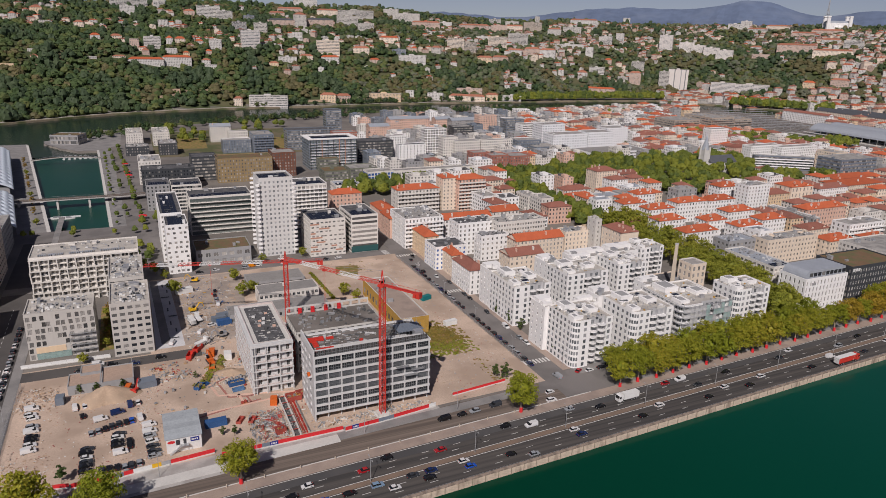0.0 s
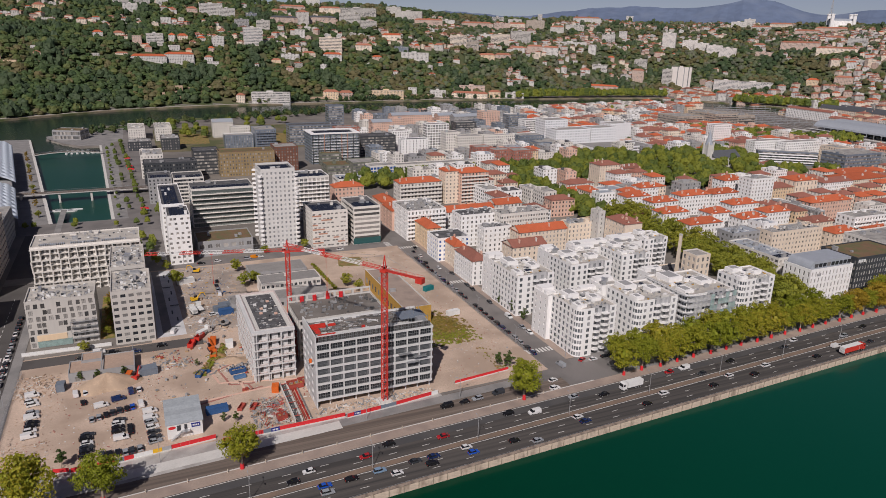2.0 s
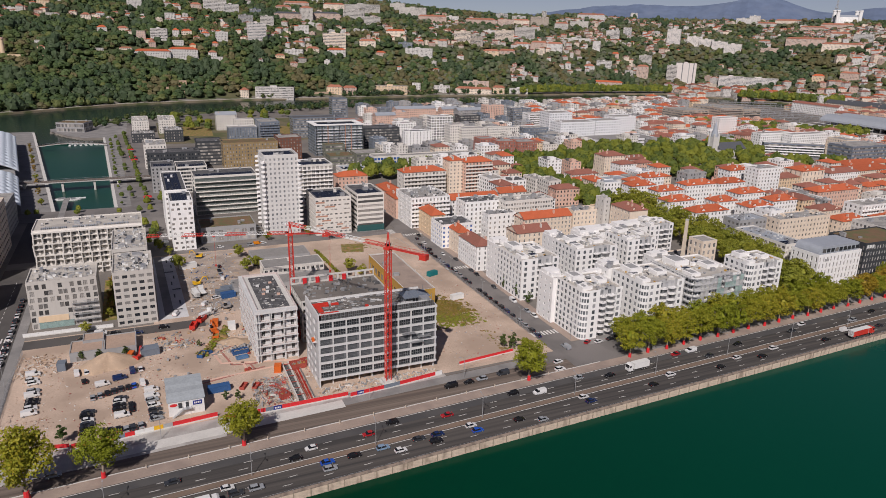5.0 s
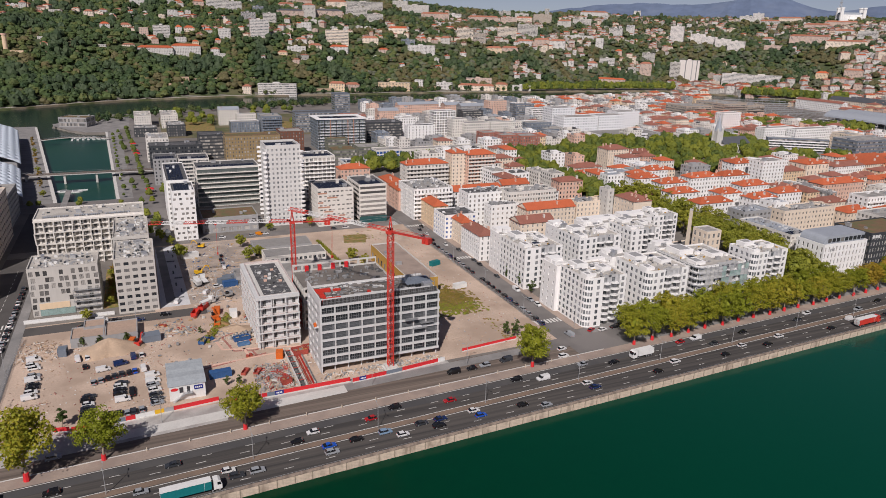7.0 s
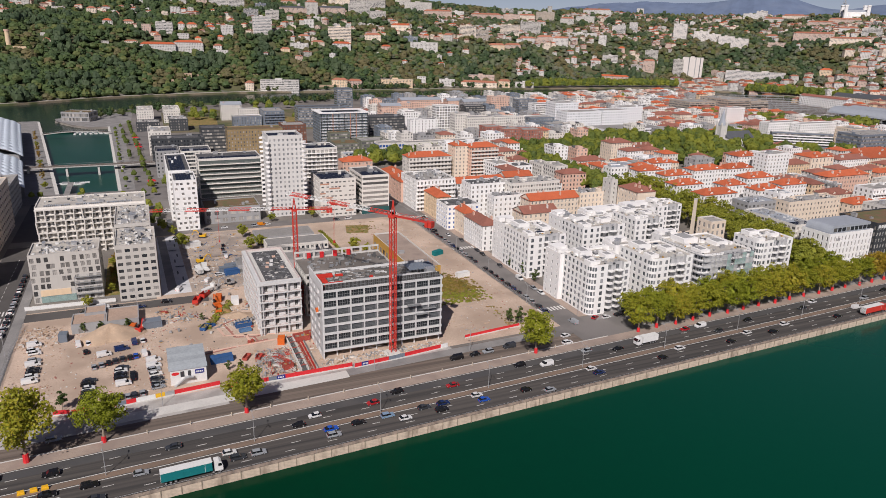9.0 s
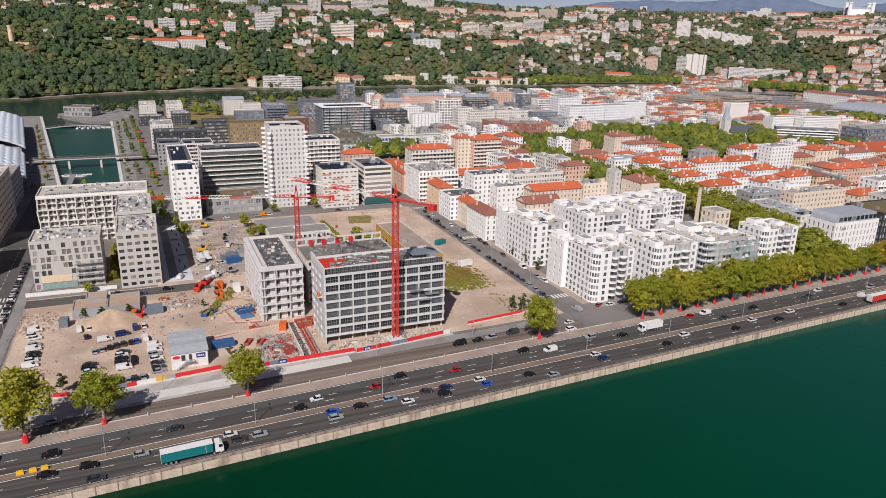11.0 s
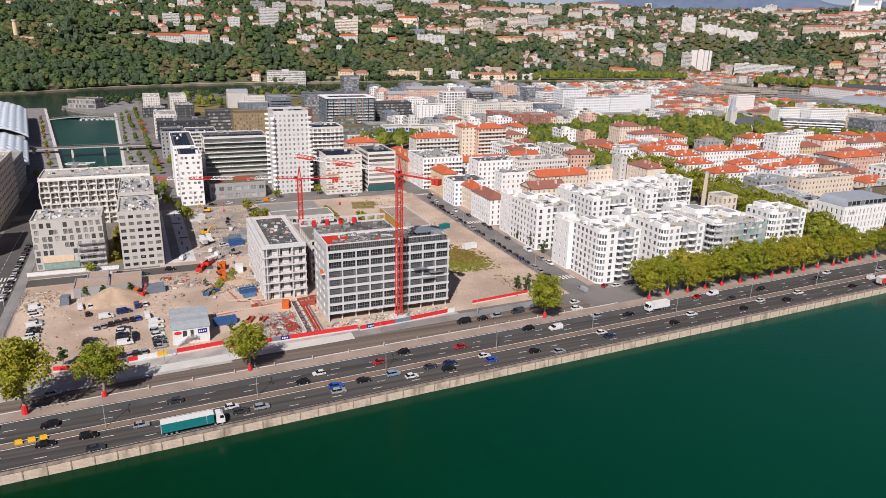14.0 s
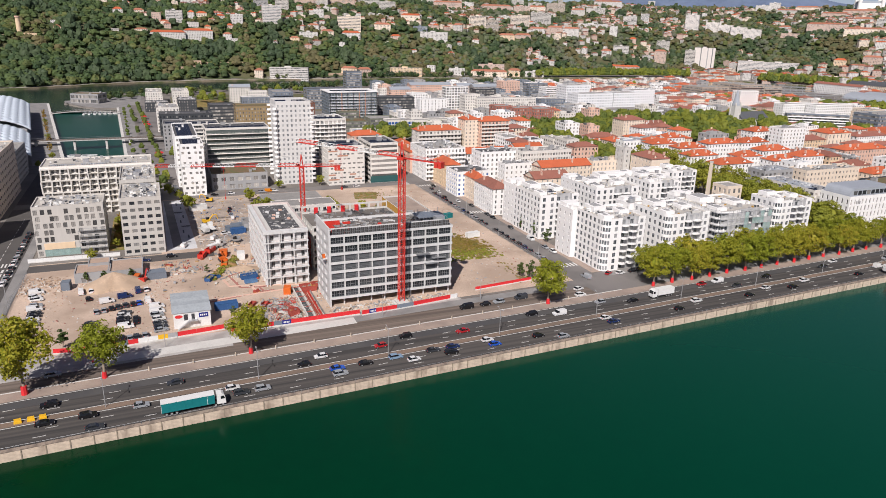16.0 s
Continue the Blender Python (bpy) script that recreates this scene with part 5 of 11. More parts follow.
def frame_jumble(x0, x1, y0, y1, n):
    """Steel shuttering frames, girders and props thrown together beside the trench."""
    rng, s = random.Random(77), Sh()
    mats = [RED, RUST, PALE_CONC, SCAF, PALE_CONC, OLIVE, RUST]
    for k in range(n):
        m = pose(rng.uniform(x0, x1), rng.uniform(y0, y1), rng.uniform(0.15, 1.3), rng.uniform(-14, 14), rng.uniform(-14, 14), rng.choice((8, 98)) + rng.uniform(-25, 25))
        l, w, c = rng.uniform(1.6, 3.6), rng.uniform(0.7, 1.5), rng.randrange(len(mats))
        corners = [m @ Vector(p) for p in ((0, 0, 0), (l, 0, 0), (l, w, 0), (0, w, 0))]
        for i in range(4):
            s.bar(corners[i], corners[(i + 1) % 4], 0.08, k=c, sides=4)
        for i in range(1, 4):
            s.bar(corners[0].lerp(corners[1], i / 4), corners[3].lerp(corners[2], i / 4), 0.07, k=c, sides=4)
    for k in range(n):
        a = Vector((rng.uniform(x0, x1), rng.uniform(y0, y1), rng.uniform(0.1, 1.2)))
        w = rng.uniform(0, 6.28)
        s.bar(a, a + Vector((math.cos(w) * 3, math.sin(w) * 3, rng.uniform(-0.1, 0.8))), 0.09, k=rng.randrange(len(mats)), sides=4)
    tagged(slab_thing("shuttering_frames", s, mats, "jumble of red and grey shuttering frames beside the trench", "building materials", "stuff"))


frame_jumble(33.5, 43.2, 229.5, 247, 46)
rubble("material_stacks", "pipes and steel by the site road", 0, 14, 291, 300, 50, 3.0, [SCAF, RUST, GREY, GREY, HEAP, HEAP, PALE_CONC], 2, 1.2)
rubble("material_stacks", "scattered steel, boards and stones over the rear plot", 14, 45, 372, 422, 170, 3.0, [PALE_CONC, SCAF, GREY, HEAP, HEAP, TIMBER, BLUE], 31, 0.7)
rubble("material_stacks", "blue, red and grey scrap beside the site road", -3, 9, 297, 309, 45, 1.8, [BLUEGREY, RUST, GREY, SCAF, HEAP, HEAP, GREY], 32, 1.3)
rubble("material_stacks", "small stones and scraps over the site earth", -10, 44, 258, 312, 120, 0.8, [PALE_CONC, GREY, HEAP, BRICK_EDGE, SHADE_DARK], 33, 0.4)
rubble("material_stacks", "stacked boards and scaffolding between the huts", 15, 40, 322, 372, 240, 4.0, [PALE_CONC, SCAF, GREY, HEAP, HEAP, HEAP], 3, 1.0)
rubble("material_stacks", "loose stones and rubble along the street edge", -55, -38, 228, 250, 160, 1.2, [HEAP, PALE_CONC, RED_EARTH], 4, 0.5)
rubble("material_stacks", "loose stones and rubble behind the heap", -54, -38, 284, 304, 160, 2.0, [HEAP, HEAP, PALE_CONC, RED_EARTH], 5, 0.8)
rubble("material_stacks", "rubble and props at the foot of the office block", 55, 103, 231.5, 236, 150, 2.5, [PALE_CONC, SCAF, GREY, HEAP], 6, 1.0)
rubble("material_stacks", "timber props and slabs near the residence", 20, 36, 279, 300, 90, 2.5, [PALE_CONC, SCAF, HEAP], 7, 1.0)
rubble("material_stacks", "scraps and stones along the trench", 43, 54, 230, 262, 90, 1.6, [PALE_CONC, HEAP, SCAF, GREY, RUST], 9, 0.6)


def trench():
    """A long footing trench: two concrete walls, a dark floor, red steel channels laid beside it."""
    t = thing("footing_trench", "long concrete footing trench lined with red steel channels", "trench", pose(46, 229.5, 0.06))
    for x, z in ((-1.4, 1.3), (1.2, 1.1)):
        s = Sh()
        s.box(x - 0.25, x + 0.25, 0, 31.5, -0.1, z)
        part("wall", s, PALE_CONC, t)
    s = Sh()
    s.box(-1.15, 0.95, 0.2, 31.3, -0.05, 0.08)
    part("floor", s, SHADE_DARK, t)
    for x, w, mat in ((2.3, 0.7, RUST), (3.6, 0.5, RED), (4.7, 0.35, SCAF)):
        for k in range(4):
            s = Sh()
            y = 0.6 + k * 7.7
            s.box(x, x + w, y, y + 7.2, 0, 0.12), s.box(x, x + 0.1, y, y + 7.2, 0.12, 0.6), s.box(x + w - 0.1, x + w, y, y + 7.2, 0.12, 0.6)
            part("channel", s, mat, t)
    for k in range(6):
        s = Sh()
        s.box(-1.7, 1.5, 3 + k * 5.2, 3.25 + k * 5.2, 1.0, 1.25)
        part("strut", s, RUST, t)


trench()


def heap(x, y, r, h, seed, mat, label):
    s, n, m = Sh(), 36, 14
    noise_at = Vector((seed * 7.1, 0, 0))
    for j in range(m + 1):
        for i in range(n):
            a = 2 * math.pi * i / n
            q = r * j / m * (1 + 0.22 * math.sin(a * 2 + seed) + 0.1 * math.sin(a * 5))
            p = Vector((q * math.cos(a) * 1.25, q * math.sin(a) * 0.8, 0))
            z = h * max(0, 1 - (j / m) ** 1.2) + 0.5 * noise.noise(p * 0.5 + noise_at) * (1 - j / m)
            s.v.append((p.x, p.y, max(z, 0) if j < m else -0.05))
    for j in range(m):
        for i in range(n):
            s.f.append((j * n + i, (j + 1) * n + i, (j + 1) * n + (i + 1) % n, j * n + (i + 1) % n))
            s.m.append(0)
    ob = tagged(new("sand_mound", s.mesh("sand_mound", mat, True)), label, "heap")
    ob.location = (x, y, 0.05)


heap(-20, 284.5, 8.6, 6.2, 1, HEAP, "tall heap of pale sand in the car park")
heap(-46, 240, 4, 1.0, 2, HEAP, "low mound of earth and stones")
heap(30, 290, 6, 1.6, 3, HEAP, "low mound of excavated earth")
heap(24, 297, 4, 2.0, 4, GRASS, "overgrown mound of earth on the site")

rubble("material_stacks", "scattered stones on the dusty car park", -52, 0, 230, 300, 300, 0.8, [HEAP, PALE_CONC, BRICK_EDGE, RED_EARTH], 34, 0.3)
rubble("material_stacks", "scattered stones and clods on the empty plot", 108, 152, 240, 420, 520, 0.9, [HEAP, PALE_CONC, BRICK_EDGE, RED_EARTH, GREY], 35, 0.35)

# red curbs round the future yards
for i, (a, b) in enumerate((((18, 292), (22, 271)), ((22, 271), (54, 263)), ((30, 270), (31, 262)), ((12, 258), (56, 262)), ((37, 300), (36.5, 266)))):
    s = Sh()
    d = (Vector(b) - Vector(a)).normalized() * 0.5
    s.prism([(a[0] + d.y, a[1] - d.x), (b[0] + d.y, b[1] - d.x), (b[0] - d.y, b[1] + d.x), (a[0] - d.y, a[1] + d.x)], 0, 0.14)
    slab_thing("trim_red_curb", s, PINK, "reddish strip of laid kerb across the site", "kerb")


def hoarding(label, points, h=1.9, signs=()):
    t = thing("hoarding", label, "hoarding", pose(points[0][0], points[0][1], 0.05))
    k = 0
    o = Vector((*points[0], 0))
    for a, b in zip(points, points[1:]):
        a, b = Vector((*a, 0)), Vector((*b, 0))
        n = max(1, round((b - a).length / 3.0))
        turn = math.degrees(math.atan2(b.y - a.y, b.x - a.x))
        l = (b - a).length / n
        for i in range(n):
            p = a + (b - a) * (i / n) - o
            s = Sh()
            s.box(0.02, l - 0.02, -0.05, 0.05, 0.35, h)
            s.box(0.1, 0.2, -0.05, 1.0, 0.0, 0.1, 1)
            s.bar((0.15, 0.05, h - 0.2), (0.15, 1.0, 0.1), 0.05, 1)
            mat = dict(signs).get(k, RED_SHEET)
            part("panel", s, [mat, SCAF], t, m=pose(p.x, p.y, 0, 0, 0, turn))
            if mat is NAVY:
                for q in range(4):
                    e = Sh()
                    e.box(0.5 + q * 0.55, 0.85 + q * 0.55, -0.09, -0.05, 0.8, 1.4)
                    part("sign_bar", e, WHITE_METAL, t, m=pose(p.x, p.y, 0, 0, 0, turn))
            e = Sh()
            e.box(0, l, -0.35, 0.3, 0, 0.38)
            part("concrete_foot", e, PALE_CONC, t, m=pose(p.x, p.y, 0, 0, 0, turn))
            k += 1


hoarding("red sheet hoarding on concrete blocks along the service road", [(-30, 226), (-17, 226.4), (16, 229.5)], signs=((4, BLUEGREY), (6, WHITE_METAL), (7, WHITE_METAL), (9, METAL), (8, YELLOW)))
hoarding("red sheet hoarding at the corner of the car park", [(-35.5, 227.8), (-30.6, 226.8)], 1.8)
hoarding("red sheet hoarding along the office block", [(18, 226), (35, 226.2), (63, 226.8)], signs=((6, NAVY), (5, BLUEGREY)))
hoarding("red sheet hoarding beside the crane", [(63.5, 225.6), (80, 227), (84, 227.5), (103, 230)], signs=((1, NAVY), (5, BLUEGREY), (6, BLUEGREY), (12, WHITE_METAL)))
hoarding("white sheet hoarding in front of the pale flats", [(-55, 326), (-19, 325)], 1.8, signs=tuple((k, WHITE_METAL) for k in range(14)))
hoarding("red plastic barrier at the empty plot", [(113, 235), (140, 238)], 1.5, signs=((20, RED_SHEET),))


def mesh_fence(label, points, h=2.0):
    """Site fence: thin steel posts, rails and wires on concrete feet, a panel at a time."""
    t = thing("site_fence", label, "fence", pose(points[0][0], points[0][1], 0.08))
    o = Vector((*points[0], 0))
    for a, b in zip(points, points[1:]):
        a, b = Vector((*a, 0)), Vector((*b, 0))
        n = max(1, round((b - a).length / 6.0))
        turn, l = math.degrees(math.atan2(b.y - a.y, b.x - a.x)), (b - a).length / n
        for i in range(n):
            p, s = a + (b - a) * (i / n) - o, Sh()
            s.box(-0.35, 0.35, -0.12, 0.12, 0, 0.18, 1)
            for u in (0.05, l - 0.05):
                s.box(u - 0.04, u + 0.04, -0.04, 0.04, 0.1, h)
            for z in (0.25, h * 0.5, h - 0.06):
                s.box(0, l, -0.03, 0.03, z, z + 0.06)
            for k in range(int(l / 0.35)):
                s.box(k * 0.35, k * 0.35 + 0.035, -0.012, 0.012, 0.2, h)
            part("panel", s, [SCAF, PALE_CONC], t, m=pose(p.x, p.y, 0, 0, 0, turn))


mesh_fence("grey steel mesh fence between the empty plot and the street", [(156.3, 252), (156.2, 330), (155.6, 420)])
mesh_fence("grey steel mesh fence round the car park", [(-54.5, 232), (-54.5, 282), (-53, 308)])


# ---- cranes ----
def tower_crane(label, x, y, h, jib, counter, turn, mats, weight):
    t = thing("tower_crane", label, "crane", pose(x, y, 0.0))
    s = Sh()
    s.box(-3, 3, -3, 3, 0, 0.7), s.box(-2.2, 2.2, -2.2, 2.2, 0.7, 1.5)
    part("base", s, PALE_CONC, t)
    s, w, z, k = Sh(), 0.95, 1.4, 0
    ring = [(-w, -w), (w, -w), (w, w), (-w, w)]
    for cx, cy in ring:
        s.box(cx - 0.15, cx + 0.15, cy - 0.15, cy + 0.15, 1.4, h)
    while z < h - 1.5:
        for i in range(4):
            a, b = ring[i], ring[(i + 1) % 4]
            s.bar((*a, z), (*b, z), 0.09)
            s.bar((*(a if k % 2 else b), z), (*(b if k % 2 else a), z + 1.9), 0.09)
        z += 1.9
        k += 1
    part("mast", s, mats[0], t)
    m = pose(0, 0, h, 0, 0, turn)
    s = Sh()
    s.box(-1.3, 1.3, -1.3, 1.3, 0, 0.8)
    s.bar((-0.8, 0, 0.8), (0, 0, 6.5), 0.25), s.bar((0.8, 0, 0.8), (0, 0, 6.5), 0.25)
    part("slewing_head", s, mats[0], t, m=m)
    s = Sh()
    s.box(0.8, 2.4, -2.6, -1.3, -0.4, 2.0)
    s.box(0.75, 2.45, -2.65, -1.25, 0.7, 1.6, 1)
    part("cab", s, [WHITE_METAL, CARGLASS], t, m=m)
    n = int(jib / 2.0)
    for q in range(0, n, 5):
        s = Sh()
        for i in range(q, min(n, q + 5)):
            u, v = 1.2 + i * 2.0, 3.2 + i * 2.0
            for b in (-0.65, 0.65):
                s.bar((u, b, 0.8), (v, b, 0.8), 0.12)
                s.bar((u, b, 0.8), (u + 1.0, 0, 2.1), 0.07), s.bar((u + 1.0, 0, 2.1), (v, b, 0.8), 0.07)
            s.bar((u, -0.65, 0.8), (u, 0.65, 0.8), 0.07), s.bar((u, -0.65, 0.8), (v, 0.65, 0.8), 0.06)
            s.bar((u - 1.0 if i else u, 0, 2.1), (u + 1.0, 0, 2.1), 0.12)
        part("jib_section", s, mats[(q // 5) % len(mats)], t, m=m)
    s = Sh()
    s.box(-counter, -1.2, -0.9, 0.9, 0.6, 0.85)
    for b in (-0.9, 0.9):
        s.bar((-counter, b, 1.8), (-1.2, b, 1.8), 0.06)
        for i in range(6):
            s.bar((-1.5 - i * counter / 6.5, b, 0.8), (-1.5 - i * counter / 6.5, b, 1.8), 0.05)
    part("counter_jib", s, mats[0], t, m=m)
    s = Sh()
    s.box(-counter - 0.4, -counter + 1.0, -1.1, 1.1, -0.9, 1.2), s.box(-counter + 1.2, -counter + 2.4, -1.1, 1.1, -0.9, 1.0)
    part("counterweight", s, weight, t, m=m)
    s = Sh()
    s.bar((0, 0, 6.4), (jib * 0.62, 0, 2.1), 0.05), s.bar((0, 0, 6.4), (-counter + 0.5, 0, 1.2), 0.05), s.bar((0, 0, 6.4), (jib * 0.3, 0, 2.1), 0.05)
    part("tie_rod", s, SCAF, t, m=m)
    s = Sh()
    u = jib * 0.55
    s.box(u - 0.7, u + 0.7, -0.6, 0.6, 0.3, 0.7)
    s.bar((u, 0.3, -14), (u, 0.3, 0.3), 0.03), s.bar((u, -0.3, -14), (u, -0.3, 0.3), 0.03)
    s.box(u - 0.3, u + 0.3, -0.3, 0.3, -15.0, -14.0)
    part("trolley", s, mats[0], t, m=m)


tower_crane("tall red tower crane with a red and white jib", 80.5, 231.5, 55, 52, 17, 124, [RED, WHITE_METAL], RED)
tower_crane("smaller red tower crane behind the residence", 64, 331, 34, 66, 18, 166, [RED, WHITE_METAL], RED)


# ---- machines and loose gear on the site ----
def excavator(x, y, a, mat, label):
    t = thing("excavator", label, "excavator", pose(x, y, 0.08, 0, 0, a), "site machines")
    for q in (-1.15, 1.15):
        s = Sh()
        s.prism([(-1.9, q - 0.3), (1.9, q - 0.3), (1.9, q + 0.3), (-1.9, q + 0.3)], 0.12, 0.85)
        s.bar((-1.9, q, 0.48), (-1.9, q + 0.001, 0.48), 0.4)
        part("track", s, FRAME_D, t)
    s = Sh()
    s.box(-2.2, 1.2, -1.25, 1.25, 0.95, 1.9), s.box(-2.3, -1.2, -1.2, 1.2, 1.9, 2.4)
    part("body", s, mat, t)
    s = Sh()
    s.box(-0.2, 1.3, 0.2, 1.2, 1.9, 3.1)
    part("cab", s, CARGLASS, t)
    s = Sh()
    s.bar((1.0, -0.3, 1.7), (3.4, -0.3, 4.4), 0.3, r2=0.26), s.bar((3.4, -0.3, 4.4), (5.0, -0.3, 4.0), 0.26, r2=0.22)
    part("boom", s, mat, t)
    s = Sh()
    s.bar((5.0, -0.3, 4.1), (5.6, -0.3, 1.6), 0.2, r2=0.17)
    part("arm", s, mat, t)
    s = Sh()
    s.prism([(5.1, -0.9), (6.0, -0.9), (6.0, 0.3), (5.1, 0.3)], 0.5, 1.5)
    part("bucket", s, METAL, t)


excavator(22.4, 304, 100, ORANGE, "orange tracked excavator with a raised arm")
excavator(-9.5, 286.5, 70, RED, "red tracked excavator beside the sand heap")
excavator(31, 330, 200, METAL, "grey tracked excavator on the rear plot")
excavator(21, 367.8, 15, YELLOW, "yellow tracked excavator on the rear plot")
excavator(25.6, 415, 160, YELLOW, "yellow tracked excavator by the cross street")


def open_skip(x, y, a, mat, label, k=1.0):
    t = thing("tipper_skip", label, "skip", pose(x, y, 0.1, 0, 0, a), "site skips")
    t.scale = (k, k, k * k)
    for x0, x1, y0, y1, z0, z1, n in ((-3, 3, -1.2, 1.2, 0.1, 0.3, "floor_plate"), (-3, 3, -1.25, -1.1, 0.3, 2.0, "side_plate"), (-3, 3, 1.1, 1.25, 0.3, 2.0, "side_plate"), (-3.1, -2.95, -1.25, 1.25, 0.3, 2.1, "end_plate"), (2.95, 3.1, -1.25, 1.25, 0.3, 1.9, "end_plate")):
        s = Sh()
        s.box(x0, x1, y0, y1, z0, z1)
        for j in range(6):
            if n == "side_plate":
                s.box(-2.8 + j * 1.1, -2.68 + j * 1.1, y0 - 0.06, y1 + 0.06, 0.3, 1.95)
        part(n, s, mat, t)


open_skip(14.6, 312, 72, RED, "red steel skip at the site gate")
open_skip(18.6, 318.5, 60, RED, "rust red steel skip with building rubble")
open_skip(22.8, 297.5, 82, ORANGE, "orange steel skip full of scrap")
open_skip(30.5, 272.5, 8, SKIP_BLUE, "blue steel skip beside the raw building", 0.8)
open_skip(27.6, 247.6, 62, RUST, "rusty open steel crate beside the container", 0.75)
open_skip(32.0, 246.0, 62, RUST, "rusty open steel crate beside the container", 0.75)
open_skip(17.5, 282, 25, BLUE, "small blue steel skip on the site", 0.7)
gear = random.Random(21)
for i in range(9):
    t = thing("concrete_pipe", "short upright concrete drain pipe", "pipe", pose(26.5 + i * 1.3 + gear.uniform(-0.2, 0.2), 280 + (i % 3) * 0.9 + i * 0.35, 0.08), "drain pipes")
    s = Sh()
    s.bar((0, 0, 0), (0, 0, 1.6), 0.5, sides=10)
    part("shaft", s, GREY, t)
    # Dark disc on the solid shaft stands for shade inside the pipe.
    s = Sh()
    s.bar((0, 0, 1.602), (0, 0, 1.63), 0.36, sides=10)
    part("mouth", s, FRAME_D, t)
for k, (x0, y0, x1, y1) in enumerate(((23, 283, 26, 268), (26, 268, 35, 266), (35, 266, 38, 272), (23, 283, 29, 287), (33, 266, 34, 261), (13, 256, 38, 262))):
    s = Sh()
    dx, dy = x1 - x0, y1 - y0
    l = math.hypot(dx, dy)
    nx, ny = -dy / l * 0.45, dx / l * 0.45
    s.prism([(x0 + nx, y0 + ny), (x0 - nx, y0 - ny), (x1 - nx, y1 - ny), (x1 + nx, y1 + ny)], 0.0, 0.12)
    slab_thing("pavement_brick_edge", s, BRICK_EDGE, "dull red brick edging in the site earth", "edging")
for i in range(26):
    t = thing("material_pallet", "small pallet of building material on the earth", "pallet", pose(gear.choice((gear.uniform(-2, 12), gear.uniform(14, 36))), gear.uniform(258, 316), 0.08, 0, 0, gear.uniform(0, 90)), "material pallets")
    h = gear.uniform(0.3, 1.2)
    s = Sh()
    for q in (-0.5, 0, 0.5):
        s.box(-0.6, 0.6, q - 0.06, q + 0.06, 0, 0.14)
    part("pallet_base", s, TIMBER, t)
    s = Sh()
    s.box(-0.55, 0.55, -0.5, 0.5, 0.14, 0.14 + h * 0.6), s.box(-0.5, 0.4, -0.45, 0.4, 0.14 + h * 0.6, 0.14 + h)
    part("load", s, gear.choice((GREY, GREY, PALE_CONC, HEAP, SCAF, RUST)), t)
for x in (-39.5, -36.5, -33.8):
    t = thing("works_barrier", "yellow works barrier box on the median strip", "barrier", pose(x, bank(x) + 13.1, 0.14, 0, 0, 3), "works barriers")
    s = Sh()
    s.box(-0.9, 0.9, -0.4, 0.4, 0, 0.5), s.box(-0.8, 0.8, -0.08, 0.08, 0.5, 1.3)
    part("panel", s, YELLOW, t)

# ---- west and north of the site ----
def grid_slab():
    """A long slab of flats behind a grid of pale piers and floor bands."""
    W, D, H, n = 54.0, 25.0, 25.5, 8
    t = block("apartment_slab", "long off-white slab of flats behind a deep grid of piers", -30, 421, W, D, H, wall=OFFWHITE, storey=3.15, pitch=2.25, win=(1.35, 2.2), sill=0.15, singles="f", blank="b", depth=0.3, clutter=6, frame=FRAME_D, rmat=ROOF_PALE, bits=60)
    louvre = Sh()
    for k in range(int((W - 8) / 0.9)):
        x = -W / 2 + 4 + k * 0.9
        if k % 17 < 14:
            louvre.box(x, x + 0.55, -D / 2 + 2.2, -D / 2 + 5.6, H + 0.5, H + 0.62, 1 if k % 5 == 0 else 0)
    part("roof_louvre", louvre, [ZINC, GREY], t, "grey slatted screen over the roof", "stuff")
    step = (H - 0.4) / n
    y0, y1 = -D / 2 - 1.9, -D / 2
    for i in range(1, n + 1):
        s = Sh()
        q = 0.5 if i % 2 == 0 else 0.14
        s.box(-W / 2, W / 2, y0 - (0.08 if i % 2 == 0 else -0.2), y1, i * step - q, i * step + (0.12 if i % 2 == 0 else 0.0))
        part("floor_band", s, OFFWHITE, t)
        if i < n:
            s = Sh()
            s.bar((-W / 2, y0 + 0.2, i * step + 1.0), (W / 2, y0 + 0.2, i * step + 1.0), 0.05)
            for k in range(28):
                s.bar((-W / 2 + 0.9 + k * 1.93, y0 + 0.2, i * step), (-W / 2 + 0.9 + k * 1.93, y0 + 0.2, i * step + 1.0), 0.03)
            part("railing", s, SCAF, t)
    for i in range(n // 2):
        for k in range(13):
            x = -W / 2 + 0.3 + k * (W - 0.6) / 12
            z0, z1 = 2 * i * step + (0.12 if i else -0.1), 2 * (i + 1) * step - 0.5
            s, lean = Sh(), 0.35 * (1 if (i + k) % 2 else -1)
            a, b = [(x - 0.3, y0, z0), (x + 0.3, y0, z0), (x + 0.3, y1, z0), (x - 0.3, y1, z0)], [(x - 0.3 + lean, y0, z1), (x + 0.3 + lean, y0, z1), (x + 0.3 + lean, y1, z1), (x - 0.3 + lean, y1, z1)]
            for e in range(4):
                s.face([a[e], a[(e + 1) % 4], b[(e + 1) % 4], b[e]])
            part("pier", s, OFFWHITE, t)


grid_slab()
k = block("apartment_building", "off-white block of flats with scattered tall windows", -38, 343.5, 28, 20, 22, wall=FLATS, storey=3.0, pitch=2.6, win=(1.6, 2.25), sill=0.35, singles="f", jitter=0.6, clutter=5, bits=110, rmat=ROOF_PALE, frame=FRAME_D, glass=LOGGIA)
s = Sh()
s.box(-11, 1, -10.25, -10.0, 3.2, 6.0)
part("unfinished_panel", s, OCHRE, k, "ochre insulation panel")
s = Sh()
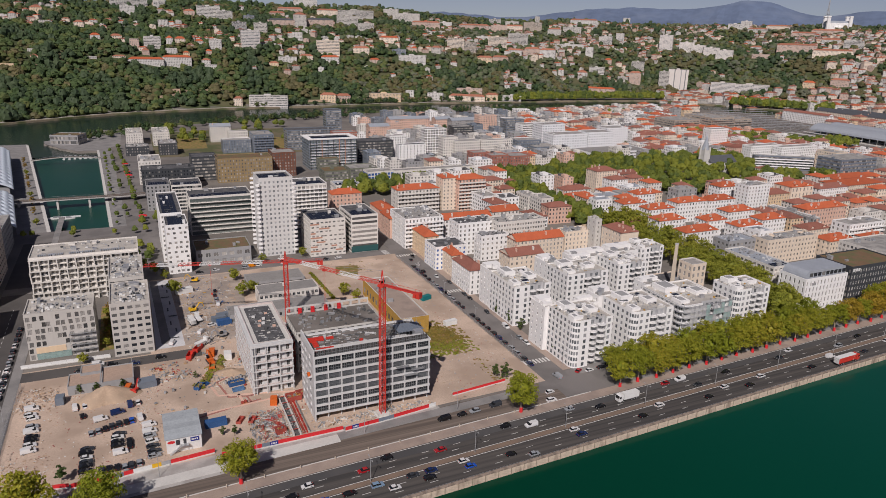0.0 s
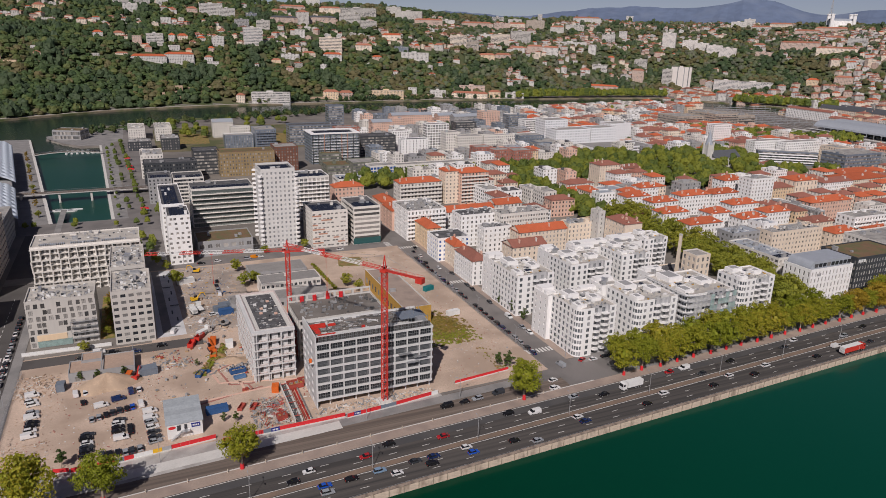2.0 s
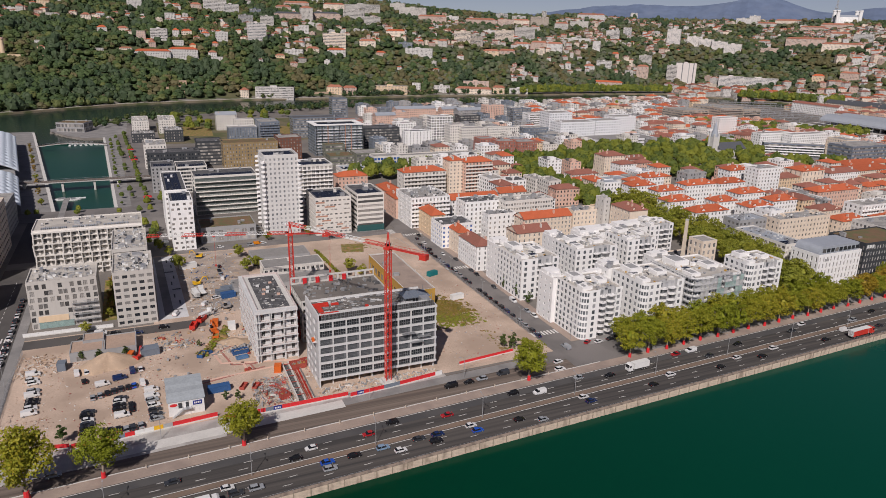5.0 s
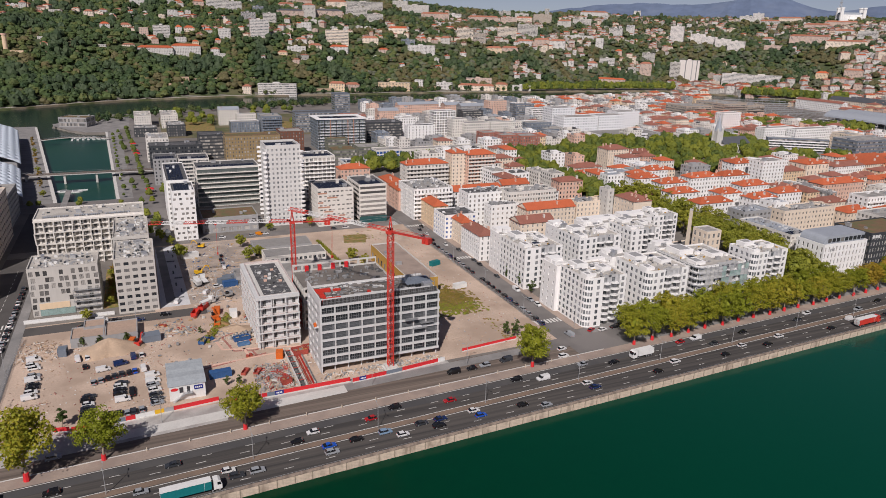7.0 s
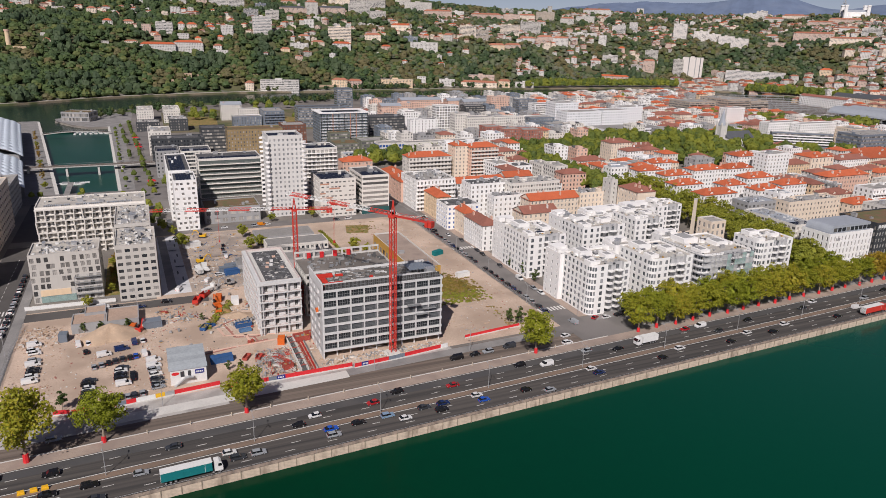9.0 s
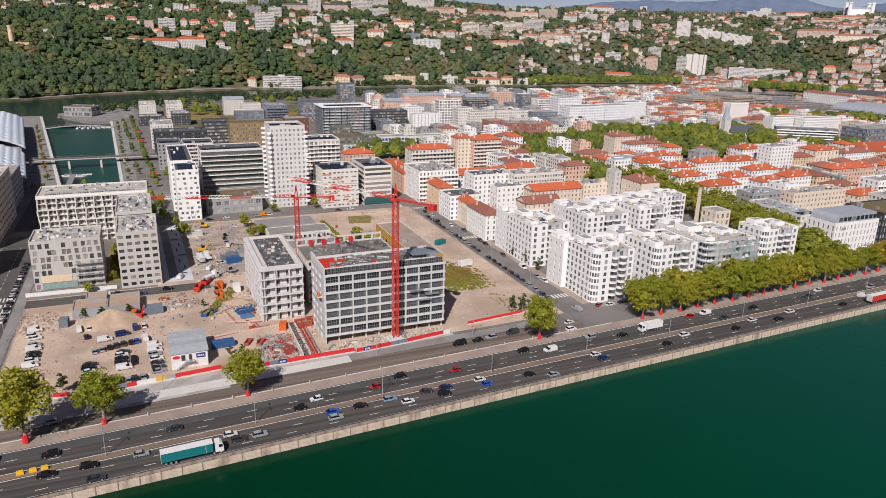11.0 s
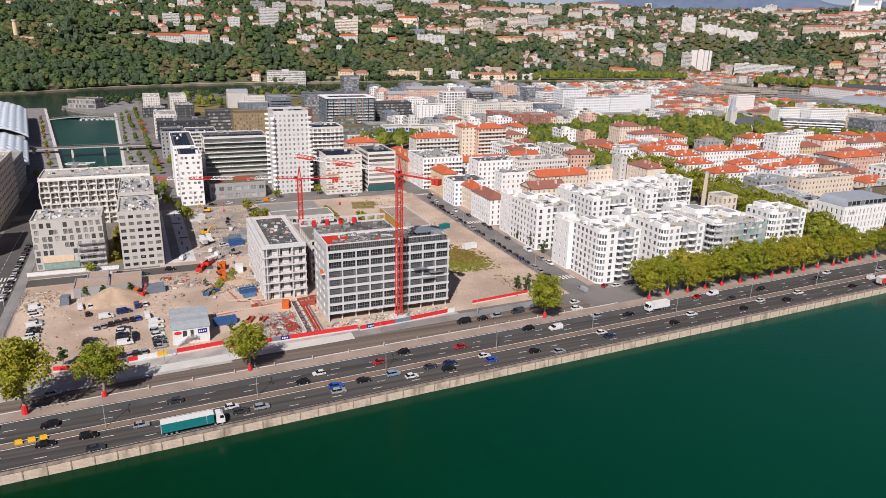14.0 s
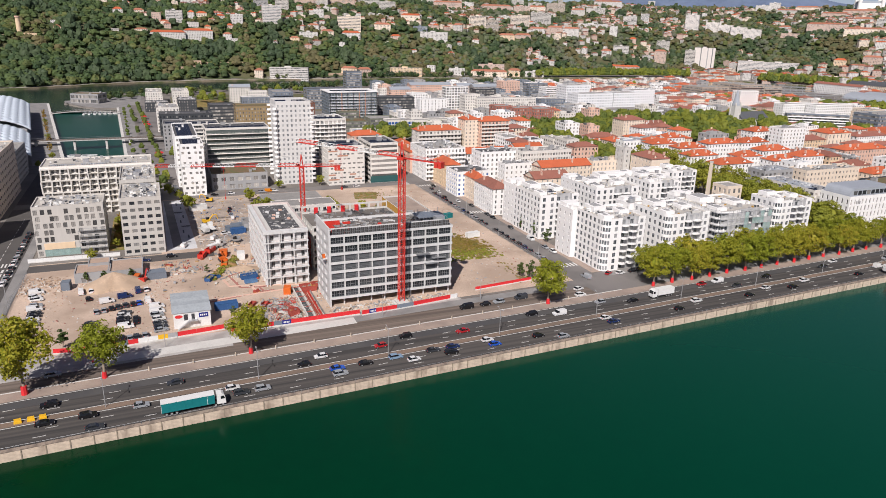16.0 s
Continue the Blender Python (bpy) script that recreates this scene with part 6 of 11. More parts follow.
s.box(-11, 3, -10.3, -10.0, 0.2, 3.1)
part("netting", s, NETTING, k, "green netting over the ground floor")
s = Sh()
for i in range(7):
    s.bar((3 + i * 1.8, -11.4, 0), (3 + i * 1.8, -11.4, 11.5), 0.06)
for j in range(1, 5):
    s.box(3, 13.8, -11.5, -10.2, j * 2.7 - 0.08, j * 2.7)
    s.bar((3, -11.4, j * 2.7 + 1), (13.8, -11.4, j * 2.7 + 1), 0.05)
part("scaffold", s, SCAF, k)
block("apartment_building", "pale block of flats with dark square windows", -8.5, 339, 17, 29, 25.5, wall=FLATS, storey=3.15, pitch=2.8, win=(2.1, 1.5), sill=0.9, singles="f", clutter=6, bits=130, rmat=ROOF_PALE, frame=FRAME_D)
block("apartment_building", "taller pale block of flats behind the first", -9.5, 372, 16, 36, 27.5, wall=FLATS, storey=3.15, pitch=3.0, win=(1.9, 1.2), sill=1.1, singles="", strips="f", clutter=6, bits=150, rmat=ROOF_PALE, frame=FRAME_D)
block("apartment_tower", "white block of flats with scattered black windows", 19.6, 446, 13, 25, 30.6, wall=WHITE, storey=3.05, pitch=2.6, win=(1.5, 1.4), sill=1.0, singles="fl", jitter=0.7, rmat=BITUMEN, solar=8, clutter=2, frame=FRAME_D)
block("apartment_building", "long white block of flats with a solar roof", 18, 491, 13.5, 62, 31.5, wall=WHITE, storey=3.05, pitch=3.0, win=(1.5, 1.4), rmat=BITUMEN, solar=22, clutter=3, frame=FRAME_D)
block("terraced_office", "white office block with long terraces on each floor", 55, 528, 44, 26, 28, wall=OFFWHITE, storey=3.5, strips="flr", win=(1, 2.9), sill=0.2, balcony="f", trim=OFFWHITE, singles="f", solar=3, rail=False, glass=GLASS_GREEN, rmat=BITUMEN, frame=FRAME_D)
block("apartment_building", "white block of flats with long balconies", 120, 523, 26, 24, 33, wall=OFFWHITE, storey=3.1, balcony="f", trim=WHITE, singles="f", pitch=2.9, win=(2.2, 2.2), sill=0.2, rail=False, rmat=BITUMEN, solar=4)
g = block("apartment_building", "white block of flats with rust-red corner bays", 114, 451, 24, 27, 25, wall=OFFWHITE, storey=3.0, singles="f", jitter=0.8, pitch=2.8, win=(1.7, 1.0), sill=1.2, rmat=BITUMEN, solar=7, clutter=3, frame=FRAME_D)
for i, (u, w) in enumerate(((-12, 7), (-12, 4.5), (-8, 6), (-12, 8), (-12, 3.5), (-6, 7), (-12, 6), (5, 5), (2, 4))):
    s = Sh()
    s.box(u, u + w, -13.62, -13.45, 3.1 * (i % 7) + 3.2, 3.1 * (i % 7) + 4.1)
    part("cladding_panel", s, TERRACOTTA, g)
g = block("office_building", "grey glass-banded office with a teal glazed ground floor", 139.5, 452, 19, 30, 26, wall=OFFWHITE, storey=3.2, singles="f", strips="fl", win=(1.3, 1.7), sill=0.9, glass=LOGGIA, rmat=BITUMEN, solar=5, clutter=6, frame=FRAME_D)
s = Sh()
s.box(-9.6, 9.6, -15.15, -14.9, 0.3, 4.6)
part("shop_front", s, GLASS_G, g, "teal glass shop front")
block("apartment_building", "tan office block with ribbon windows across the west street", -94, 441, 32, 74, 29.5, wall=TAN, storey=3.7, strips="f", pitch=4.4, win=(3.2, 1.5), clutter=9, bits=110, rmat=ROOF_PALE)
block("apartment_building", "white block of flats across the west street", -94, 365, 32, 30, 23, wall=WHITE, storey=3.1, pitch=3.4, win=(1.8, 1.8), clutter=5, bits=60, rmat=ROOF_PALE)
block("office_building", "grey office block at the dock corner", -98, 512, 34, 46, 20, wall=GREY, storey=3.3, singles="", pitch=3.0, win=(1.8, 1.6), clutter=8)


def high_rise():
    t = block("apartment_tower", "tall white residential tower with rounded corner balconies", 83, 460, 22, 22, 52, wall=TOWER_GREY, storey=3.05, pitch=2.4, win=(1.15, 1.5), sill=0.85, singles="fl", rmat=BITUMEN, solar=6, clutter=2, parapet=1.4, frame=FRAME_GREY, glass=TOWER_GLASS)
    for cx, cy, a0 in ((-11, -11, 180), (11, -11, 270), (-11, 11, 90)):
        for i in range(1, 17):
            s = Sh()
            ring = [(cx + 2.2 * math.cos(radians(a0 + k * 90 / 8)), cy + 2.2 * math.sin(radians(a0 + k * 90 / 8))) for k in range(9)]
            ring = [(cx + (1.9 if cx < 0 else -1.9) * 0.4, cy + (1.9 if cy < 0 else -1.9) * 0.4)] + ring
            s.prism(ring, i * 3.03 - 0.2, i * 3.03 + 0.95)
            part("balcony", s, WHITE, t)


high_rise()

# ---- white garden court beside the plane trees ----
def court_house(label, x, y, w, d, h, rounded=True, net=False, tower=False):
    """White flats: a rounded bay, a grey recess with curved balconies, a white end, roof terraces with small white boxes."""
    t = thing("court_house", label, "apartment house", pose(x, y, 0), "white court houses")
    TAKEN.append((x + w / 2, y + d / 2, w, d))
    n = int(round(h / 3.0))
    step = h / n
    R = 3.2 if rounded else 0.01
    a, b, deep = w * 0.42, w * 0.82, 1.6
    ring, kinds = [], []

    def edge(p, kind):
        ring.append(p), kinds.append(kind)

    if rounded:
        for k in range(5):
            q = radians(180 + 22.5 * k)
            edge((R + R * math.cos(q), R + R * math.sin(q)), "bay" if k < 4 else "win")
    else:
        edge((0, 0), "win")
    edge((a, 0), "grey"), edge((a, deep), "grey_win"), edge((b, deep), "grey"), edge((b, 0), "end"), edge((w, 0), "win"), edge((w, d), "win"), edge((0, d), "win")
    wall, grey = Sh(), Sh()
    panes = Sh()
    for i, p in enumerate(ring):
        q = ring[(i + 1) % len(ring)]
        p, q = Vector((*p, 0)), Vector((*q, 0))
        L = (q - p).length
        u = (q - p) / L
        out = Vector((u.y, -u.x, 0))

        def put(c, z, e, p=p, u=u, out=out):
            v = p + u * c + out * e
            return (v.x, v.y, z)
        k = kinds[i]
        ww, wh, sl = (1.6, 1.85, 0.7)
        if k == "bay":
            ww = 0.95
            cols = [(L / 2 - ww / 2, L / 2 + ww / 2)]
        elif k == "grey":
            cols = []
        elif k == "grey_win":
            m = max(1, int(L / 3.0))
            ww, wh, sl = 1.8, 2.0, 0.3
            cols = [(L / m * (j + 0.5) - ww / 2, L / m * (j + 0.5) + ww / 2) for j in range(m)]
        else:
            m = max(1, int(L / 3.1))
            cols = [(L / m * (j + 0.5) - ww / 2, L / m * (j + 0.5) + ww / 2) for j in range(m)]
        rows = [(j * step + sl, j * step + sl + wh) for j in range(n)] if cols else []
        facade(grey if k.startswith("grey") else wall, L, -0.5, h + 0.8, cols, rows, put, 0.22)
        turn = math.degrees(math.atan2(u.y, u.x))
        hid = (out.y > 0.5) or out.x > 0.5
        for r0, r1 in rows:
            for c0, c1 in cols:
                if hid:
                    panes.face([put(c0, r0, -0.2), put(c1, r0, -0.2), put(c1, r1, -0.2), put(c0, r1, -0.2)])
                else:
                    part("window", pane_mesh(c1 - c0, r1 - r0, COURT_GLASS, FRAME_GREY, 1), None, t, m=pose(*put((c0 + c1) / 2, r0, -0.2), 0, 0, turn))
    part("wall", wall, WHITE, t)
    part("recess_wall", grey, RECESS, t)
    part("rear_panes", panes, GLASS, t, kind="stuff")
    lid = Sh()
    lid.face([(p[0], p[1], h) for p in ring])
    part("roof", lid, ROOF_PALE, t)
    for i in range(1, n):
        for c0, c1 in ((a + 0.2, (a + b) / 2 - 0.3), ((a + b) / 2 + 0.3, b + 0.6)):
            s = Sh()
            z = i * step
            m = (c0 + c1) / 2
            arc = [(m + (c1 - c0) / 2 * math.cos(radians(180 + k * 22.5)), 0.3 - 1.5 * math.sin(radians(k * 22.5))) for k in range(9)]
            s.prism([(c0, deep)] + arc + [(c1, deep)], z - 0.2, z)
            s.prism(arc + [(p[0] * 0.97 + m * 0.03, p[1] * 0.96 + 0.02) for p in reversed(arc)], z, z + 0.3)
            for p, q in zip(arc, arc[1:]):
                s.bar((p[0], p[1], z + 0.95), (q[0], q[1], z + 0.95), 0.05, 1), s.bar((p[0], p[1], z + 0.3), (p[0], p[1], z + 0.95), 0.03, 1)
            part("balcony", s, [WHITE, METAL], t)
    rng = random.Random(int(x + y))
    for x0, x1, y0, y1, q in ((0.15, 0.45, 0.62, 0.95, 2.6), (0.6, 0.85, 0.35, 0.6, 1.9), (0.05, 0.25, 0.12, 0.34, 1.5)):
        s = Sh()
        s.box(w * x0, w * x1, d * y0, d * y1, h, h + q)
        s.box(w * x0 + 1.2, w * x1 - 1.6, d * y0 + 1.2, d * y1 - 1.2, h + q, h + q + 0.25, 1)
        part("penthouse", s, [WHITE, GREY], t)
    for k in range(9):
        s = Sh()
        px, py, c, e, f = rng.uniform(1, w - 3), rng.uniform(2, d - 3), rng.uniform(0.8, 2.4), rng.uniform(0.8, 2.0), rng.uniform(0.6, 1.7)
        s.box(px, px + c, py, py + e, h, h + f)
        s.box(px - 0.1, px + c + 0.1, py - 0.1, py + e + 0.1, h + f, h + f + 0.12)
        part("roof_box", s, (WHITE, PALE_CONC, WHITE, GREY)[k % 4], t)
    s = Sh()
    for k in range(70):
        px, py, a2, b2 = rng.uniform(0.8, w - 2), rng.uniform(1, d - 2), rng.uniform(0.3, 1.3), rng.uniform(0.3, 1.2)
        if rng.random() < 0.35:
            s.box(px, px + rng.uniform(1.5, 4), py, py + 0.12, h + 0.9, h + 1.02, 2), s.box(px, px + 0.12, py, py + 0.12, h, h + 1.0, 2)
        else:
            s.box(px, px + a2, py, py + b2, h, h + rng.uniform(0.2, 0.9), rng.choice((0, 1, 1, 2, 3, 4)))
    part("roof_gear", s, [WHITE_METAL, GREY, METAL, DARK, TIMBER], t, kind="stuff")
    for k in range(2):
        s = Sh()
        px, py = rng.uniform(2, w - 6), rng.uniform(4, d - 5)
        s.box(px, px + 4.5, py, py + 3.0, h, h + 0.7)
        s.box(px + 0.3, px + 4.2, py + 0.3, py + 2.7, h + 0.7, h + 0.9, 1)
        part("skylight", s, [WHITE, SOLAR], t)
    for k in range(3):
        s = Sh()
        px, py, l = rng.uniform(0.5, w - 7), rng.uniform(1, d - 2), rng.uniform(3, 7)
        s.box(px, px + l, py, py + 0.25, h, h + 1.0)
        s.box(px, px + 0.25, py, py + rng.uniform(2, 4), h, h + 1.0)
        part("terrace_wall", s, PALE_CONC, t)
    if net:
        s, f = Sh(), Sh()
        path = [(-1.2, d), (-1.2, 4), (0.6, 0.0), (4, -1.4), (w * 0.55, -1.4), (w + 1.0, -1.2), (w + 1.0, 8)]
        for p, q in zip(path, path[1:]):
            m = max(1, int(math.hypot(q[0] - p[0], q[1] - p[1]) / 2.2))
            for j in range(m):
                e = [p[0] + (q[0] - p[0]) * j / m, p[1] + (q[1] - p[1]) * j / m]
                g = [p[0] + (q[0] - p[0]) * (j + 1) / m, p[1] + (q[1] - p[1]) * (j + 1) / m]
                f.bar((*e, 0), (*e, h + 1.2), 0.07)
                for i in range(1, n + 1):
                    f.bar((*e, i * step), (*g, i * step), 0.07)
                    f.bar((*e, i * step + 1.0), (*g, i * step + 1.0), 0.05)
                    f.box(min(e[0], g[0]), max(e[0], g[0]) + 0.4, min(e[1], g[1]), max(e[1], g[1]) + 0.5, i * step - 0.06, i * step)
                    if e[1] < 3 and rng.random() < 0.85:
                        s.face([(*e, (i - 1) * step + 0.1), (*g, (i - 1) * step + 0.1), (*g, i * step), (*e, i * step)], 0 if e[0] > w * 0.42 and rng.random() < 0.8 else 1)
        part("scaffold", f, SCAF, t)
        part("netting", s, [NETTING, DUST_NET], t, "torn green and grey scaffold netting", "stuff")
    return t


def court_slab(x, y, w, d, h):
    """The narrow stair wing between two court houses: a blank white front, windows on the street side."""
    t = block("court_wing", "narrow white stair wing with a blank front wall", x + w / 2, y + d / 2, w, d, h, wall=WHITE, blank="fr", singles="l", pitch=3.4, win=(0.9, 1.4), clutter=5, group="white court wings", category="apartment house")
    s = Sh()
    s.box(-w / 2 + 0.5, w / 2 - 0.5, 0, d / 2 - 1, h, h + 2.2)
    part("stair_head", s, WHITE, t)


LB = "white block of flats with rounded bays and curved balconies"
court_house("white corner flats with a rounded bay and curved balconies", 174, 237, 21, 22, 23)
court_house(LB, 208, 238, 24, 24, 22)
court_house("white block of flats wrapped in scaffolding and torn green netting", 238, 238, 30, 30, 21, net=True)
court_house("free-standing white flats with curved balconies and a blue awning", 279, 243, 23, 17, 22)
court_house("white flats with curved balconies along the side street", 172.5, 289, 22, 27, 21.5, rounded=False)
court_house("white flats with curved balconies in the rear row", 209, 295, 27, 21, 21.5, rounded=False)
court_house("white flats with curved balconies in the rear row", 247, 300, 20, 21, 21.5, rounded=False)
court_house("white block of flats at the end of the rear row", 280, 321, 18, 16, 21.5, rounded=False)
for a in ((172, 259, 8, 13, 22), (173, 317, 10, 12, 21), (206, 263, 11, 11, 21.5), (210, 317, 9, 14, 21), (243, 271, 12, 10, 20), (232, 322, 26, 13, 20), (260, 321, 18, 14, 21), (195, 262, 10, 8, 19), (228, 316, 14, 8, 21)):
    court_slab(*a)


def slim_chimney():
    t = thing("factory_chimney", "tall square tapering concrete chimney", "chimney", pose(281.6, 293, 0))
    s = Sh()
    s.bar((0, 0, 0), (0, 0, 33), 1.9, r2=1.25)
    part("shaft", s, SHAFT, t)
    s = Sh()
    s.bar((0, 0, 32.6), (0, 0, 33.3), 1.4, r2=1.4)
    part("rim", s, CONCRETE, t)


slim_chimney()
block("factory_house", "pale old factory house with a flat roof", 303.5, 301, 11, 11.5, 17, wall=CREAM, storey=4.6, pitch=3.4, win=(1.7, 2.6), singles="fl", clutter=0, trim=OFFWHITE)
block("factory_annex", "low cream factory annex", 290, 306, 30, 18, 6, wall=CREAM, storey=5.4, clutter=1, rmat=BITUMEN)
b = block("office_building", "white office building under a curved zinc roof storey", 353, 257, 34, 18, 19, wall=WHITE, storey=3.4, pitch=2.6, win=(1.0, 2.7), sill=0.35, singles="fl", clutter=0, depth=0.5, frame=FRAME_D)
s = Sh()
arc = [(-16.0 + 3.5 - 3.5 * math.cos(radians(k * 15)), 19.0 + 4.6 * math.sin(radians(k * 15))) for k in range(7)]
prof = arc + [(16, 23.6), (16, 19)]
for y0, y1 in ((-7.5, 8),):
    for p, q in zip(prof, prof[1:]):
        s.face([(p[0], y0, p[1]), (p[0], y1, p[1]), (q[0], y1, q[1]), (q[0], y0, q[1])])
    s.face([(p[0], y0, p[1]) for p in reversed(prof)])
    s.face([(p[0], y1, p[1]) for p in prof])
part("curved_roof", s, ZINC, b, "curved blue-grey zinc roof storey")
for k in range(9):
    s = Sh()
    s.box(-13 + k * 3.3, -10.4 + k * 3.3, -7.6, -7.45, 20.0, 22.2)
    part("roof_window", s, GLASS, b)
for k in range(3):
    s = Sh()
    s.box(-12 + k * 1.2, -11.3 + k * 1.2, -9.2, -9.0, 15.5, 17.0)
    part("wall_emblem", s, GREY, b)
d = block("office_building", "charcoal office building with a brown planted roof", 394, 260, 42, 24, 22, wall=DARK, storey=3.4, pitch=2.2, win=(1.1, 2.2), sill=0.6, singles="f", rmat=SOIL_ROOF, clutter=3)
for k in range(3):
    s = Sh()
    s.box(-20 + k * 2.2, -18.4 + k * 2.2, -12.2, -12.0, 19.6, 21.4)
    part("wall_sign", s, WHITE_METAL, d)
block("office_building", "pale office building further along the quay", 446, 276, 44, 38, 20, wall=OFFWHITE, storey=3.4, singles="", pitch=2.6, win=(1.6, 1.8))
block("office_building", "grey office building further along the quay", 498, 280, 40, 38, 23, wall=GREY, storey=3.4, singles="", pitch=2.6, win=(1.6, 1.8))

# ---- the quarters round the site ----
block("apartment_building", "cream corner house with a weathered hipped tile roof", 176.6, 350.2, 11.0, 25.0, 15, wall=WHITE, singles='fl', pitch=2.6, win=(1.0, 1.8), ground=1, roof='hip', rmat=TILE_OLD)
block("apartment_building", "cream town house with an orange tile roof", 178.4, 377.5, 8.0, 15.5, 14, wall=CREAM, singles='fl', pitch=2.4, win=(0.9, 1.7), roof='hip', rmat=TILE)
block("apartment_building", "white corner house with blue shutters and a dark flat roof", 180.5, 393.2, 22.0, 18.0, 15, wall=WHITE, glass=GLASS_B, singles='fl', pitch=2.8, win=(1.4, 1.5), rmat=BITUMEN)
block("apartment_building", "ochre town house with an orange tile roof", 177.7, 420.8, 10.0, 22.5, 15, wall=OCHRE, pitch=2.5, win=(0.9, 1.7), roof='hip', rmat=TILE)
block("apartment_building", "large white corner apartment house with a cluttered flat roof", 182.2, 449.1, 29.0, 31.0, 21, bits=60, wall=WHITE, pitch=2.5, win=(1.1, 2.0), ground=1, clutter=16, balcony='f')
block("apartment_building", "white apartment house with a dark penthouse roof", 211.3, 415.3, 29.5, 15.5, 22, wall=WHITE, pitch=3.0, win=(1.3, 1.7), rmat=BITUMEN, bits=40)
block("apartment_building", "white apartment house with a glazed top floor", 215.8, 396.0, 20.5, 10.0, 17, wall=WHITE, pitch=3.0, win=(1.2, 1.6), rmat=BITUMEN, clutter=5, bits=30)
block("apartment_building", "long pale office block with bands of windows", 240.5, 406.1, 37.5, 16.0, 23, wall=OFFWHITE, pitch=2.0, win=(1.4, 1.5), clutter=8, bits=50)
block("apartment_building", "cream house with a brown gabled tile roof", 216.5, 357.2, 24.0, 14.0, 16, wall=CREAM, singles='fl', roof='gable', rmat=TILE_OLD, pitch=3.0, win=(1.1, 1.7))
block("apartment_building", "cream apartment house with orange tiles and dormers", 239.2, 377.7, 36.0, 13.0, 18, wall=CREAM, singles='f', roof='gable', rmat=TILE, pitch=2.6, win=(1.1, 1.7))
block("apartment_building", "cream apartment house with a grey terrace roof", 271.1, 380.0, 21.0, 11.0, 19, wall=CREAM, singles='f', pitch=2.6, win=(1.1, 1.7), clutter=7, bits=30)
block("apartment_building", "narrow ochre house with a flat roof", 282.9, 377.4, 6.0, 12.0, 20, wall=OCHRE, pitch=2.2, win=(0.9, 1.6), clutter=2)
block("apartment_building", "beige apartment house with a hipped tile roof", 290.3, 355.1, 14.0, 20.5, 25, wall=CREAM, singles='l', blank='f', pitch=3.2, win=(1.0, 1.5), roof='hip', rmat=TILE_OLD, dormers=True)
block("apartment_building", "tall concrete stair tower with a flat roof", 281.5, 371.7, 5.0, 9.5, 28, wall=PALE_CONC, pitch=3.0, win=(1.0, 1.5), clutter=3)
block("apartment_building", "long white terrace with an orange gabled roof", 222.3, 451.1, 38.0, 13.0, 15, wall=WHITE, roof='gable', rmat=TILE, pitch=2.8)
block("apartment_building", "white terrace with an orange gabled roof", 258.9, 460.3, 23.0, 13.0, 15, wall=OFFWHITE, roof='gable', rmat=TILE, pitch=2.8)
block("apartment_building", "cream housing block with a shallow orange roof", 243.4, 531.5, 13.5, 14.5, 28, wall=CREAM, pitch=3.0, win=(1.2, 1.5), roof='hip', rmat=TILE)
block("apartment_building", "cream housing block with balconies and an orange roof", 261.4, 525.3, 25.5, 14.0, 27, wall=PINK, balcony='f', trim=OFFWHITE, pitch=3.0, win=(1.6, 1.8), roof='hip', rmat=TILE)
block("apartment_building", "white terraced block with an orange roof", 215.0, 532.8, 37.5, 16.0, 20, wall=OFFWHITE, balcony='f', pitch=3.0, win=(1.6, 1.8), roof='hip', rmat=TILE)
block("apartment_building", "salmon house with a bright tile roof", 161.0, 559.6, 25.5, 14.5, 14, wall=PINK, pitch=2.8, roof='hip', rmat=TILE)
block("apartment_building", "salmon row house with an orange tile roof", 174.3, 499.6, 13.0, 23.5, 15, wall=PINK, roof='hip', rmat=TILE)
block("apartment_building", "salmon corner house with an orange tile roof", 170.7, 471.8, 9.0, 22.5, 15, wall=PINK, roof='hip', rmat=TILE)
block("apartment_building", "tall cream house with a slate mansard", 418.1, 548.2, 24.0, 17.5, 21, wall=CREAM, roof='hip', rmat=TILE_OLD, pitch=2.6, win=(1.1, 1.8))
block("apartment_building", "pink house with a brown tile roof", 447.4, 552.3, 23.0, 14.0, 15, wall=HILL_PINK, pitch=2.6, roof='gable', rmat=TILE_OLD)
block("apartment_building", "low white hall with a hipped tile roof", 373.9, 529.8, 29.0, 14.0, 9, wall=OFFWHITE, roof='hip', rmat=TILE_OLD)
block("apartment_building", "low hall with an orange tile roof", 364.2, 506.9, 30.5, 18.0, 8, wall=OFFWHITE, roof='hip', rmat=TILE)
block("apartment_building", "white apartment house with an orange hipped roof", 377.4, 420.0, 25.0, 13.0, 17, wall=WHITE, group='red-roofed white houses', pitch=2.9, roof='hip', rmat=TILE, dormers=True)
block("apartment_building", "white apartment house with an orange hipped roof", 418.1, 430.7, 30.5, 13.0, 17, wall=WHITE, group='red-roofed white houses', pitch=2.9, roof='hip', rmat=TILE, dormers=True)
block("apartment_building", "white apartment house with an orange hipped roof", 361.6, 390.1, 24.5, 13.0, 17, wall=WHITE, group='red-roofed white houses', pitch=2.9, roof='hip', rmat=TILE, dormers=True)
block("apartment_building", "white apartment house with an orange hipped roof", 360.3, 358.6, 29.5, 13.0, 17, wall=WHITE, group='red-roofed white houses', pitch=2.9, roof='hip', rmat=TILE, dormers=True)
block("apartment_building", "white apartment house with an orange hipped roof", 448.9, 428.4, 28.5, 13.0, 17, wall=WHITE, group='red-roofed white houses', pitch=2.9, roof='hip', rmat=TILE, dormers=True)
